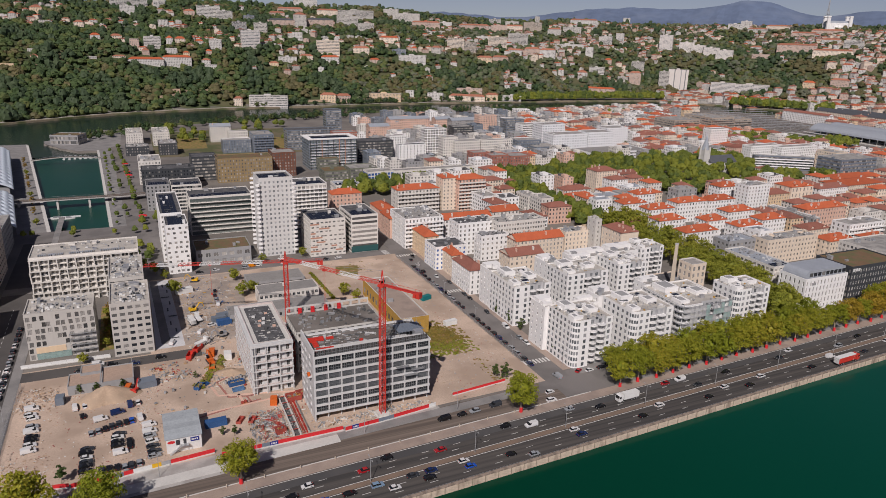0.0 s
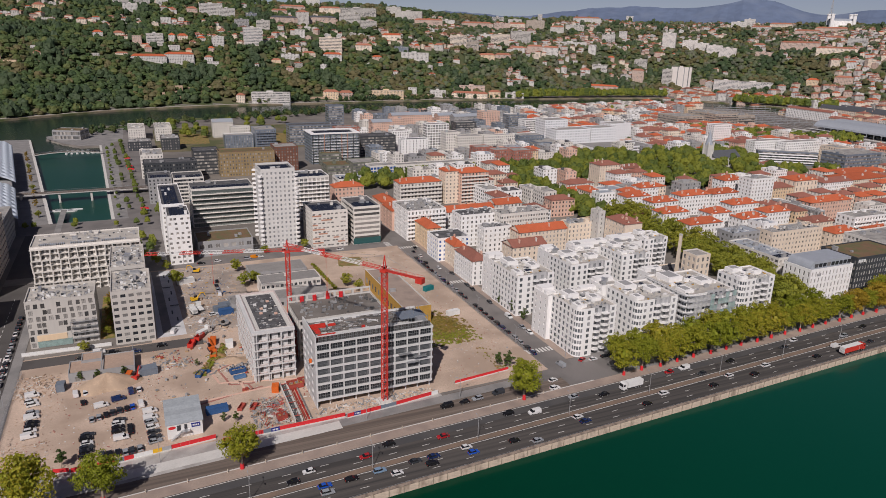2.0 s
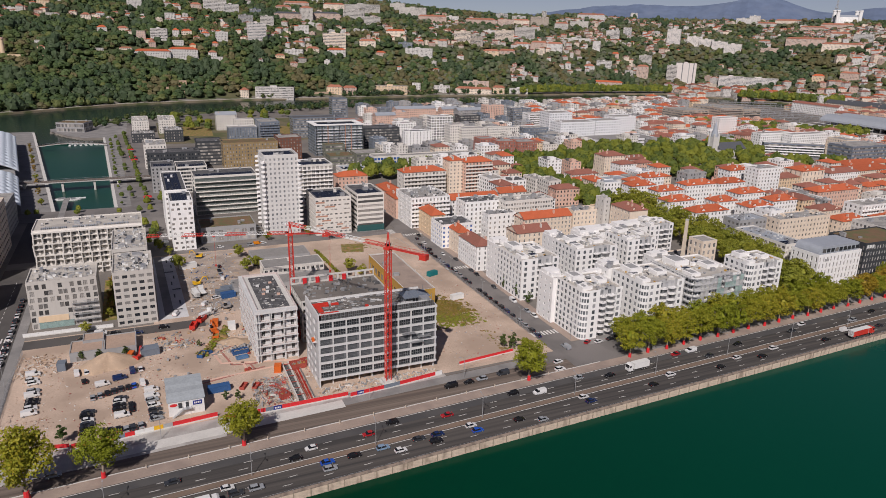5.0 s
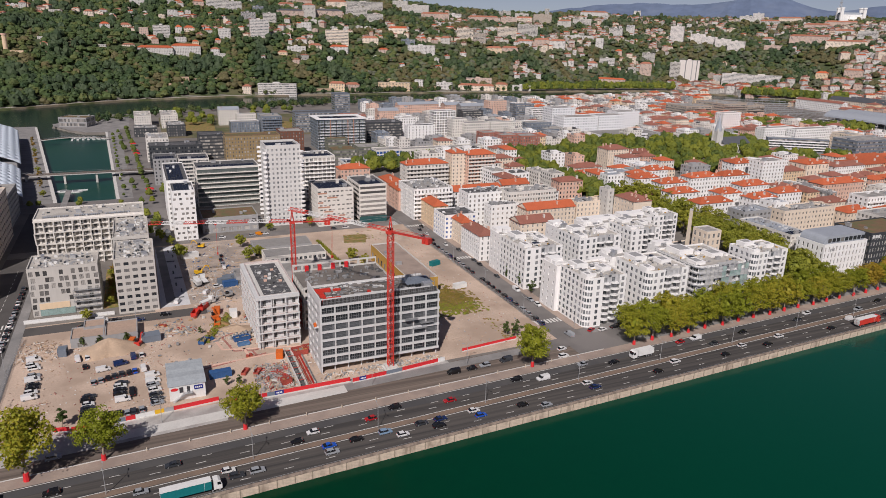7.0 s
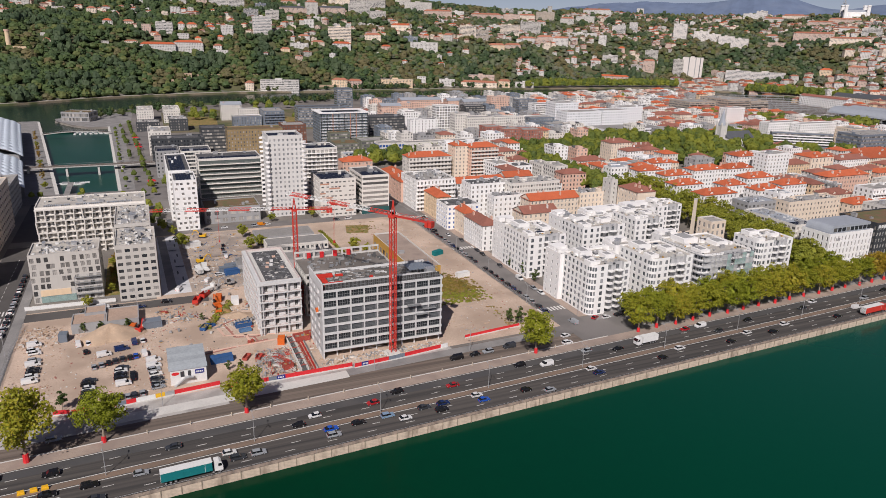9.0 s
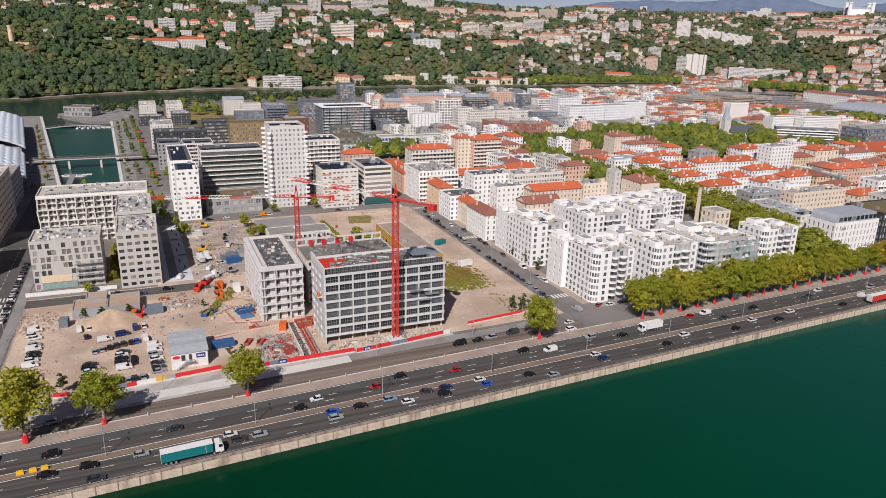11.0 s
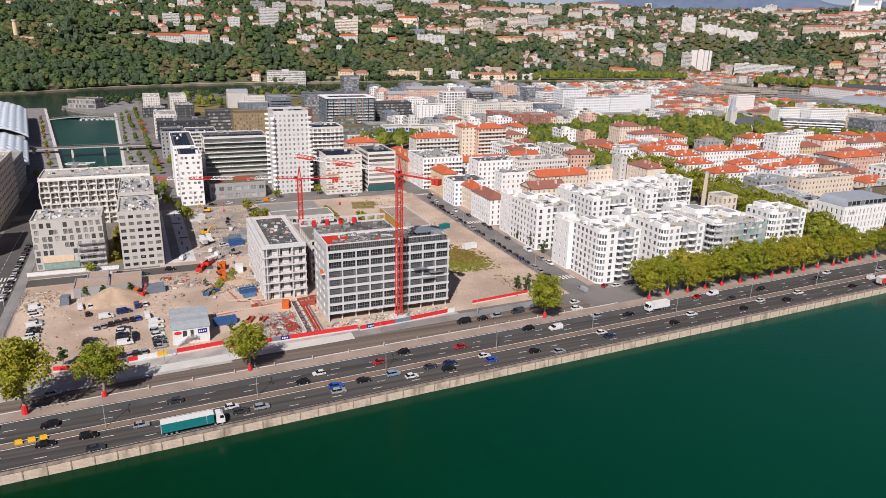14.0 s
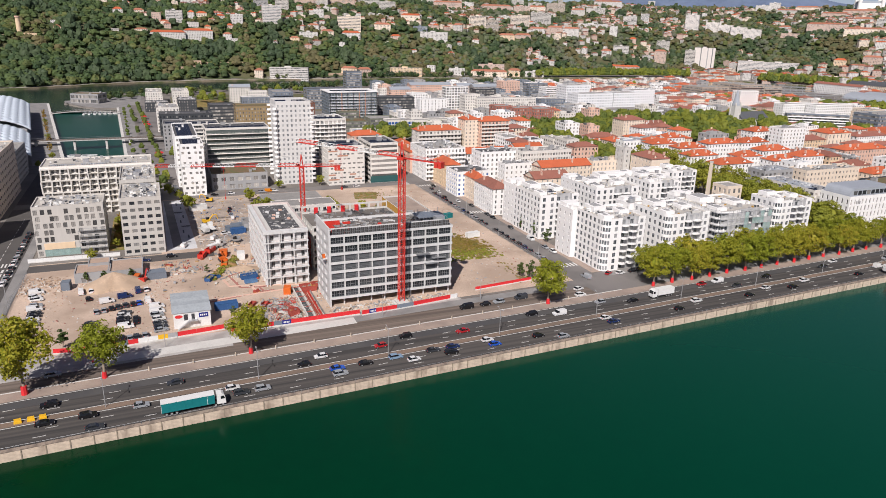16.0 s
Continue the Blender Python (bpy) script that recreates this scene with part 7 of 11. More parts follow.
block("apartment_building", "white apartment house with an orange hipped roof", 434.5, 393.8, 27.5, 13.0, 17, wall=WHITE, group='red-roofed white houses', pitch=2.9, roof='hip', rmat=TILE, dormers=True)
block("apartment_building", "white apartment house with an orange hipped roof", 393.7, 378.3, 20.0, 13.0, 17, wall=WHITE, group='red-roofed white houses', pitch=2.9, roof='hip', rmat=TILE, dormers=True)
block("apartment_building", "white apartment house with an orange hipped roof", 406.2, 358.4, 23.5, 13.0, 17, wall=WHITE, group='red-roofed white houses', pitch=2.9, roof='hip', rmat=TILE, dormers=True)
block("apartment_building", "white apartment house with an orange hipped roof", 439.5, 366.8, 24.5, 13.0, 17, wall=WHITE, group='red-roofed white houses', pitch=2.9, roof='hip', rmat=TILE, dormers=True)
block("apartment_building", "white apartment house with an orange hipped roof", 368.9, 441.9, 24.0, 13.0, 17, wall=WHITE, group='red-roofed white houses', pitch=2.9, roof='hip', rmat=TILE, dormers=True)
block("apartment_building", "white apartment house with an orange hipped roof", 400.2, 466.6, 19.5, 13.0, 17, wall=WHITE, group='red-roofed white houses', pitch=2.9, roof='hip', rmat=TILE, dormers=True)
block("apartment_building", "white slab block of flats with a flat roof", 487.0, 427.0, 25.0, 15.0, 27, wall=WHITE, pitch=3.2, win=(1.4, 1.6))
block("apartment_building", "white house with an orange hipped roof", 478.5, 449.8, 23.0, 14.0, 22, wall=WHITE, pitch=3.0, roof='hip', rmat=TILE, dormers=True)
block("apartment_building", "peach house with an old tile roof", 524.7, 437.0, 25.0, 15.0, 15, wall=OCHRE, pitch=2.8, roof='hip', rmat=TILE_OLD)
block("apartment_building", "tall peach hall with a red tile roof", 552.1, 438.9, 27.5, 20.0, 20, wall=CREAM, pitch=4.0, win=(1.4, 3.0), storey=5, roof='hip', rmat=TILE, dormers=True)
block("apartment_building", "long low modern block with a gravel roof", 479.4, 377.0, 7.5, 44.0, 15, wall=GREY, balcony='f', trim=WHITE, pitch=3.0, win=(2.0, 1.8))
block("apartment_building", "pink apartment house with a tile roof", 512.2, 379.1, 47.5, 14.0, 17, wall=PINK, pitch=3.0, roof='hip', rmat=TILE, dormers=True)
block("apartment_building", "grey modern block clad in dull zinc", 368.7, 331.2, 24.5, 14.0, 17, wall=GREY, pitch=3.2, win=(2.0, 1.6), rmat=ZINC, bits=40)
block("apartment_building", "white modern block with a stepped zinc penthouse", 394.3, 334.6, 12.5, 13.5, 20, wall=WHITE, rmat=ZINC, pitch=3.2, win=(1.6, 1.6), bits=20)
block("apartment_building", "long salmon apartment house with a grey roof", 408.6, 324.0, 48.0, 14.0, 17, wall=CREAM, pitch=3.0, win=(1.3, 1.6), clutter=9, bits=50)
block("apartment_building", "modern pale block with dark solar roof", 355.2, 298.7, 16.0, 39.5, 15, wall=OFFWHITE, pitch=3.2, win=(2.2, 1.6), rmat=ZINC, solar=2, bits=60)
block("apartment_building", "pale annex with a roof terrace", 356.1, 280.8, 14.0, 19.5, 12, wall=OFFWHITE, pitch=3.2, win=(1.8, 1.6), bits=30)
block("apartment_building", "old house with a weathered tile roof", 461.3, 345.2, 24.0, 14.0, 13, wall=CREAM, roof='hip', rmat=TILE_OLD, dormers=True)
block("apartment_building", "town house with an orange tile roof", 448.1, 316.3, 24.5, 14.0, 14, wall=CREAM, roof='hip', rmat=TILE, dormers=True)
block("apartment_building", "white apartment house with red balconies", 489.7, 328.8, 38.0, 15.0, 19, wall=WHITE, balcony='f', pitch=3.0, win=(1.5, 1.8))
block("apartment_building", "pale house with an orange tile roof", 479.8, 308.8, 21.0, 14.0, 14, wall=OFFWHITE, roof='hip', rmat=TILE, dormers=True)
block("apartment_building", "orange-roofed hall behind the houses", 657.1, 456.8, 63.0, 26.0, 12, wall=CREAM, roof='hip', rmat=TILE)
block("apartment_building", "long warehouse under an orange tile roof", 683.7, 482.6, 56.5, 20.0, 11, wall=CREAM, roof='hip', rmat=TILE)
block("apartment_building", "white apartment house with shallow tiles", 593.9, 435.7, 39.5, 14.0, 16, wall=WHITE, roof='hip', rmat=TILE_OLD)
block("apartment_building", "modern white block with ribbon balconies", 700.0, 578.0, 66.0, 13.0, 15, ang=-33, wall=BLUEGREY, balcony='f', trim=WHITE, strips='f')
block("apartment_building", "white block of flats with a flat roof", 731.5, 589.1, 58.0, 14.0, 24, wall=WHITE, pitch=3.0, plain=True, clutter=1)
block("apartment_building", "tan block of flats with a flat roof", 752.6, 554.9, 19.0, 25.5, 22, wall=CREAM, pitch=3.0)
block("apartment_building", "pale blue office block with a flat roof", 732.6, 520.2, 57.5, 30.0, 22, wall=BLUEGREY, trim=METAL, strips='fl', storey=3.4)
block("apartment_building", "white stepped block by the square", 695.3, 606.2, 48.5, 14.0, 24, wall=WHITE, pitch=3.0, plain=True, clutter=1)
block("apartment_building", "white tall block behind the church", 722.0, 708.0, 31.0, 14.0, 29, wall=WHITE, pitch=2.8, plain=True, clutter=1)
block("apartment_building", "white apartment house with brick corner", 686.7, 634.5, 24.5, 14.0, 18, wall=PINK, roof='hip', rmat=TILE_OLD, plain=True, clutter=1)
block("apartment_building", "bronze-panelled office block with square windows", 99.3, 703.2, 52.5, 24.0, 23, wall=BRASS, rmat=SOIL_ROOF, pitch=2.6, win=(1.2, 1.6), frame=FRAME_D, plain=True, clutter=1)
block("apartment_building", "brick-red end of the bronze office block", 140.2, 717.4, 23.5, 24.0, 24, wall=MAROON, rmat=GRAVEL, pitch=2.6, win=(1.2, 1.6), frame=FRAME_D, plain=True, clutter=1)
block("apartment_building", "charcoal office block with dark windows", 62.7, 719.2, 24.0, 24.0, 23, wall=DARK, rmat=BITUMEN, strips='f', plain=True, clutter=1)
block("apartment_building", "white apartment block with a cluttered terrace roof", 13.2, 722.1, 20.0, 34.0, 22, wall=OFFWHITE, clutter=14, pitch=2.6, win=(1.2, 1.6), frame=FRAME_D, plain=True)
block("apartment_building", "charcoal zigzag block with dark roof", 27.8, 680.8, 45.5, 22.0, 20, wall=DARK, rmat=BITUMEN, clutter=6, pitch=2.6, win=(1.2, 1.6), frame=FRAME_D, plain=True)
block("apartment_building", "grey block with dark solar roof", 15.6, 611.5, 18.0, 26.0, 21, wall=GREY, rmat=BITUMEN, solar=4, pitch=2.6, win=(1.2, 1.6), frame=FRAME_D, plain=True, clutter=1)
block("apartment_building", "grey terraced block with dark solar roof", 37.2, 605.5, 23.5, 26.0, 21, wall=OFFWHITE, rmat=BITUMEN, solar=4, strips='f', plain=True, clutter=1)
block("apartment_building", "long white house with stepped roof terraces by the river", 3.4, 966.3, 19.5, 52.0, 15, wall=OFFWHITE, clutter=4, bits=70, rmat=ROOF_PALE, pitch=2.6, win=(1.2, 1.6), frame=FRAME_D, plain=True)
block("apartment_building", "low dark house before the white terraces", 5.1, 878.8, 25.0, 24.0, 10, wall=DARK, clutter=3, bits=30, pitch=2.6, win=(1.2, 1.6), frame=FRAME_D, plain=True)
block("apartment_building", "long pale house with stepped roof terraces by the river", 34.3, 960.2, 19.5, 50.0, 16, wall=OFFWHITE, clutter=4, bits=70, rmat=ROOF_PALE, pitch=2.6, win=(1.2, 1.6), frame=FRAME_D, plain=True)
block("apartment_building", "dark charcoal house before the pale terraces", 38.1, 877.8, 20.0, 30.0, 13, wall=DARK, clutter=3, bits=30, pitch=2.6, win=(1.2, 1.6), frame=FRAME_D, plain=True)
block("apartment_building", "pale gabled apartment house", 107.3, 955.1, 25.5, 18.0, 20, wall=OFFWHITE, roof='gable', rmat=ZINC, pitch=2.8, plain=True, clutter=1)
block("apartment_building", "pale blue low apartment house", 115.0, 865.7, 33.0, 18.0, 15, wall=BLUEGREY, trim=WHITE, pitch=2.8, plain=True, clutter=1)
block("apartment_building", "blue-grey apartment house with flat roof", 144.6, 862.8, 24.0, 34.0, 22, wall=BLUEGREY, balcony='f', pitch=2.8, plain=True, clutter=1)
block("apartment_building", "small white house with terraces", 125.0, 921.8, 24.0, 12.0, 17, wall=OFFWHITE, pitch=2.8, plain=True, clutter=1)
g = block("apartment_building", "large dark office block under a white solar roof", 198.8, 747.7, 53.0, 34.0, 31, wall=BLUEGREY, glass=GLASS_GREEN, trim=WHITE, balcony='f', rail=False, pitch=3.0, win=(2.2, 2.0), solar=9, rmat=BITUMEN, frame=FRAME_D, plain=True, clutter=1)
for x0, x1, y0, y1 in ((-27.5, 27.5, -18, -12), (-27.5, 27.5, 12, 18), (-27.5, -22, -12, 12), (22, 27.5, -12, 12)):
    sh = Sh()
    sh.box(x0, x1, y0, y1, 31.75, 32.7)
    part("roof_frame", sh, WHITE, g, "white flat frame round the roof")
for k in range(9):
    sh = Sh()
    sh.box(-26 + k * 6.4, -25.3 + k * 6.4, -18.5, -18.0, 0, 31.7)
    part("fin", sh, TERRACOTTA if k in (2, 5, 6) else DARK, g)
block("apartment_building", "dark blue office block with a flat roof", 205.8, 870.4, 60.0, 22.0, 24, wall=BLUEGREY, strips='fl', rmat=BITUMEN, plain=True, clutter=1)
block("apartment_building", "slim blue glass tower", 252.9, 933.4, 21.0, 18.0, 40, wall=BLUEGREY, strips='fl', rmat=BITUMEN, plain=True, clutter=1)
block("apartment_building", "brick and glass office block", 244.2, 848.4, 30.5, 16.0, 22, wall=BRICKY, pitch=2.4, win=(1.4, 1.6), plain=True, clutter=1)
block("apartment_building", "black office block with strip windows", 258.5, 775.5, 42.5, 22.0, 22, wall=DARK, strips='f', rmat=BITUMEN, plain=True, clutter=1)
block("apartment_building", "olive school block with a planted roof", 190.1, 731.1, 21.5, 28.0, 13, wall=OLIVE, rmat=SOIL_ROOF, strips='f', plain=True, clutter=1)
block("apartment_building", "olive low block with a planted roof", 185.5, 682.4, 25.0, 24.0, 9, wall=OLIVE, rmat=SOIL_ROOF, strips='f', plain=True, clutter=1)
block("apartment_building", "olive school wing with a grey roof", 211.2, 674.4, 28.5, 24.0, 12, wall=OLIVE, rmat=GRAVEL, strips='f', plain=True, clutter=1)
block("apartment_building", "white school block with blue panels", 218.5, 639.6, 26.5, 16.0, 14, wall=OFFWHITE, glass=GLASS_B, pitch=2.9, win=(2.6, 2.2), sill=0.5, plain=True, clutter=1)
block("apartment_building", "long white school block with regular windows", 275.4, 635.5, 88.5, 12.0, 14, wall=OFFWHITE, pitch=2.6, win=(1.6, 1.5), plain=True, clutter=1)
block("apartment_building", "round-fronted low hall with solar roof", 180.8, 624.1, 24.5, 22.0, 7, wall=OFFWHITE, rmat=ZINC, solar=4, plain=True, clutter=1)
block("apartment_building", "white apartment cube with a dark roof", 285.8, 723.4, 32.5, 11.0, 24, wall=WHITE, rmat=BITUMEN, pitch=3.6, win=(0.9, 1.9), plain=True, clutter=1)
block("apartment_building", "white apartment house with a flat roof", 293.1, 791.6, 21.0, 16.0, 24, wall=WHITE, pitch=2.8, plain=True, clutter=1)
block("apartment_building", "white-framed tower with deep balconies", 338.1, 781.2, 28.5, 14.5, 32, wall=WHITE, pitch=3.2, win=(2.6, 2.3), depth=0.9, plain=True, clutter=1)
block("apartment_building", "pale tower with small windows", 343.8, 750.5, 18.5, 16.0, 26, wall=OFFWHITE, pitch=2.6, plain=True, clutter=1)
block("apartment_building", "white apartment house with regular windows", 362.8, 744.0, 32.5, 18.0, 22, wall=OFFWHITE, pitch=2.6, plain=True, clutter=1)
block("apartment_building", "pale grey housing block with flat roof", 401.9, 740.0, 42.5, 10.5, 22, wall=OFFWHITE, pitch=2.6, plain=True, clutter=1)
block("apartment_building", "brick-red apartment house with terraces", 342.1, 667.2, 19.0, 16.0, 22, wall=BRICKY, pitch=2.6, plain=True, clutter=1)
block("apartment_building", "tan base of a stepped brick-red block", 355.1, 650.5, 23.0, 20.0, 15, wall=OCHRE, pitch=2.6, rmat=GRAVEL, plain=True, clutter=1)
block("apartment_building", "brick-red block with a flat grey roof", 376.2, 644.5, 23.5, 20.0, 21, wall=BRICKY, pitch=2.6, plain=True, clutter=1)
block("apartment_building", "orange apartment house by the river", 494.7, 944.1, 30.5, 16.0, 25, wall=PINK, pitch=2.6, plain=True, clutter=1)
block("apartment_building", "glass-fronted office with stepped floors", 511.6, 892.8, 29.0, 20.0, 26, wall=BLUEGREY, strips='fl', trim=WHITE, plain=True, clutter=1)
block("apartment_building", "white office with bands of windows", 512.3, 846.0, 32.0, 20.0, 24, wall=WHITE, strips='f', plain=True, clutter=1)
block("apartment_building", "tall white cube with scattered windows", 507.8, 787.8, 35.0, 24.0, 32, wall=ICE, glass=GLASS_PALE, pitch=3.6, win=(2.3, 1.7), plain=True, clutter=1)
block("apartment_building", "white wedge of a block with few windows", 503.1, 740.7, 50.5, 24.0, 26, wall=ICE, glass=GLASS_PALE, pitch=3.6, win=(2.3, 1.7), plain=True, clutter=1)
block("apartment_building", "white cube with a grey roof", 553.5, 746.3, 39.0, 24.0, 26, wall=ICE, glass=GLASS_PALE, pitch=3.6, win=(2.3, 1.7), plain=True, clutter=1)
block("apartment_building", "white apartment block behind the market hall", 603.1, 776.4, 35.0, 24.0, 26, wall=ICE, glass=GLASS_PALE, pitch=3.0, plain=True, clutter=1)
block("apartment_building", "long white market hall with a low roof", 542.8, 697.7, 88.0, 40.0, 11, wall=ICE, rmat=GREY_SHEET, strips='f', plain=True, clutter=1)
block("apartment_building", "teal glass hall with a flat roof", 468.1, 731.2, 46.0, 30.0, 14, wall=BLUEGREY, strips='fl', plain=True, clutter=1)
block("apartment_building", "pale blue office with a flat roof", 447.3, 745.8, 34.0, 22.0, 20, wall=BLUEGREY, trim=WHITE, pitch=2.4, plain=True, clutter=1)
block("apartment_building", "dark glass office with a planted roof", 413.3, 860.5, 30.0, 18.0, 22, wall=DARK, strips='f', plain=True, clutter=1)
block("apartment_building", "long orange warehouse with a zinc roof", 388.6, 997.2, 64.5, 18.0, 17, wall=PINK, roof='gable', rmat=ZINC, pitch=3.0, plain=True, clutter=1)
block("apartment_building", "salmon warehouse with a curved grey roof", 316.8, 927.4, 29.0, 18.0, 17, wall=PINK, roof='gable', rmat=ZINC, pitch=3.0, plain=True, clutter=1)
block("apartment_building", "orange warehouse with a grey roof", 441.7, 989.0, 26.5, 18.0, 16, wall=PINK, roof='gable', rmat=ZINC, pitch=3.0, plain=True, clutter=1)
block("apartment_building", "grey dockside block with a zinc roof", 470.8, 971.0, 48.0, 18.0, 16, wall=GREY, roof='gable', rmat=ZINC, pitch=3.0, plain=True, clutter=1)
block("apartment_building", "small white cube by the water", 636.5, 1081.3, 26.5, 18.0, 16, wall=WHITE, pitch=4, win=(2.5, 2.0), plain=True, clutter=1)
block("apartment_building", "old stone hall with a red tile roof", 737.8, 1105.7, 91.5, 22.0, 12, wall=CREAM, roof='gable', rmat=TILE_OLD, plain=True, clutter=1)
block("apartment_building", "brick-red upper storeys set back over a tan base", 353.7, 646.3, 20.5, 16.0, 22, wall=BRICKY, pitch=2.6, rmat=GRAVEL, plain=True, clutter=1)

# ---- trees ----
def crown_mesh(name, mat, seed, R, H, z0, clumps, leaves, size):
    rng = np.random.default_rng(seed)
    verts, centres = [], []
    for k in range(clumps):
        q = rng.normal(size=3)
        q /= np.linalg.norm(q)
        rad = rng.uniform(0.35, 0.95) ** 0.6
        c = np.array([q[0] * R * rad, q[1] * R * rad, z0 + H / 2 + q[2] * H / 2 * rad])
        c[:2] *= 0.75 + 0.35 * (1 - abs((c[2] - z0) / H - 0.42))
        centres.append(c)
        r = rng.uniform(0.17, 0.34) * R
        p = rng.normal(size=(leaves, 3))
        p /= np.linalg.norm(p, axis=1)[:, None]
        p[:, 2] = np.where(rng.random(leaves) < 0.65, np.abs(p[:, 2]), p[:, 2])
        pts = c + p * r * rng.uniform(0.72, 1.12, (leaves, 1)) * [1, 1, 0.8]
        nrm = p + rng.normal(scale=0.55, size=(leaves, 3))
        nrm /= np.linalg.norm(nrm, axis=1)[:, None]
        u = np.cross(nrm, rng.normal(size=(leaves, 3)))
        u /= np.linalg.norm(u, axis=1)[:, None]
        w = np.cross(nrm, u)
        s = size * rng.uniform(0.6, 1.3, (leaves, 1))
        verts.append(np.stack([pts - u * s, pts - w * s * 0.7, pts + u * s, pts + w * s * 0.7], 1).reshape(-1, 3))
    p = rng.normal(size=(110, 3))
    p /= np.linalg.norm(p, axis=1)[:, None]
    core = p * rng.uniform(0.28, 0.58, (110, 1)) * [R, R, H / 2] + [0, 0, z0 + H * 0.52]
    u = np.cross(p, rng.normal(size=(110, 3)))
    u /= np.linalg.norm(u, axis=1)[:, None]
    w, q = np.cross(p, u), R * 0.14
    verts.append(np.stack([core - u * q, core - w * q, core + u * q, core + w * q], 1).reshape(-1, 3))
    v = np.concatenate(verts)
    me = bpy.data.meshes.new(name)
    me.from_pydata(v.tolist(), [], np.arange(len(v)).reshape(-1, 4).tolist())
    me.materials.append(mat)
    return me, centres


def wood_mesh(name, centres, z0, r, seed):
    s, rng = Sh(), random.Random(seed)
    top = Vector((rng.uniform(-0.3, 0.3), rng.uniform(-0.3, 0.3), z0 + 0.6))
    s.bar((0, 0, 0), (0, 0, 0.6), r * 1.4, r2=r, sides=8)
    s.bar((0, 0, 0.6), top, r, r2=r * 0.75, sides=8)
    for c in centres[:9]:
        m = top.lerp(Vector(c), 0.45) + Vector((0, 0, 0.6))
        s.bar(top - Vector((0, 0, 0.3)), m, r * 0.45, r2=r * 0.28, sides=5)
        s.bar(m, Vector(c), r * 0.28, r2=r * 0.08, sides=5)
    return s.mesh(name, BARK)


def tree_kind(mat, seed, R, H, z0, clumps=44, leaves=46, size=0.42, r=0.4):
    crown, cs = crown_mesh("crown", mat, seed, R, H, z0, clumps, leaves, size)
    return crown, wood_mesh("trunk", cs, z0, r, seed)


PARK = [tree_kind(LEAF_CITY, 60 + k, 6.4, 12.0, 3.0, 50, 52, 0.44, 0.35) for k in range(4)]
BIG = [tree_kind(LEAF, 10 + k, 6.6, 13.0, 4.2, 66, 76, 0.33) for k in range(4)]
ROW = [tree_kind(LEAF, 20 + k, 6.2, 12.8, 3.9, 62, 72, 0.33) for k in range(5)]
GOLD = [tree_kind(LEAF_GOLD, 90 + k, 6.2, 12.8, 3.9, 62, 72, 0.33) for k in range(2)]
STREET = [tree_kind(LEAF_CITY, 30 + k, 4.6, 9.5, 2.6, 34, 34, 0.5, 0.3) for k in range(4)]
SMALL = [tree_kind(LEAF_DARK, 40 + k, 1.7, 4.2, 1.2, 14, 26, 0.28, 0.12) for k in range(2)]
AUTUMN = [tree_kind(LEAF_DRY, 50 + k, 2.4, 6.0, 1.8, 20, 28, 0.34, 0.15) for k in range(2)]
tree_rng = random.Random(11)


def tree(kinds, x, y, scale=1.0, label="plane tree in yellowing green leaf", group="trees", z=0.0, guard=False):
    crown, wood = tree_rng.choice(kinds)
    t = thing("tree", label, "tree", pose(x, y, z, 0, 0, tree_rng.uniform(0, 360)), group)
    k = scale * tree_rng.uniform(0.92, 1.08)
    t.scale = (k, k, k * tree_rng.uniform(0.95, 1.06))
    part("trunk", wood, None, t)
    part("crown", crown, None, t)
    if guard:
        s = Sh()
        s.bar((0, 0, 0), (0, 0, 2.0), 0.75, r2=0.62, sides=8)
        part("trunk_guard", s, RED_SHEET, t, "red plastic guard round the trunk")
    return t


QUAY = "tall plane tree with yellowing leaves and a red trunk guard"
for x, y, k in ((-40, 203, 1.2), (-20, 206, 1.0), (22, 208, 0.92), (133.5, 213, 0.98)):
    tree(BIG, x, y, k, QUAY, "quay plane trees", 0.13, True)
for i in range(24):
    x = 185 + i * 10.4
    tree(GOLD if i in (15, 17, 18, 20, 21, 22, 23) else ROW, x, bank(x) + 29.8 + 0.4 * math.sin(i * 2.1), 0.95, QUAY, "quay plane trees", 0.13, True)
for i in range(20):
    x = 190 + i * 11.2
    if not 330 < x < 372:
        tree(ROW, x, bank(x) + 41.5 + 0.6 * math.sin(i * 1.7), 0.84, "plane tree in dense leaf behind the quay row", "second plane tree row", 0.12)
for i in range(14):
    t = i / 13
    tree(PARK, 352 - 40 * t ** 2.0 * 0.8 + (tree_rng.random() - 0.5) * 4, 430 - 185 * t, 1.15, "dense plane tree along the avenue", "avenue trees")
for i in range(12):
    t = i / 11
    tree(PARK, 338 - 20 * t + (tree_rng.random() - 0.5) * 4, 425 - 175 * t, 1.08, "dense plane tree along the avenue", "avenue trees")


GROVE = []


def grove(x0, x1, y0, y1, n, label, kinds=STREET, scale=1.0, group="park trees"):
    """Trees too many to count, kept for the joined woods."""
    for k in range(n):
        for tries in range(12):
            x, y = tree_rng.uniform(x0, x1), tree_rng.uniform(y0, y1)
            if not any(abs(x - a) < w / 2 + 1.5 and abs(y - b) < d / 2 + 1.5 for a, b, w, d in TAKEN):
                R = scale * tree_rng.uniform(5.4, 7.4) * (1.0 if kinds is PARK else 0.75)
                GROVE.append((x, y, 1.2, R, R * 2.4, tree_rng.randrange(3)))
                break


grove(340, 440, 562, 642, 96, "leafy tree on the square", PARK, 0.85, "square trees")
grove(318, 345, 430, 565, 60, "leafy tree along the avenue", PARK, 0.8, "avenue trees")
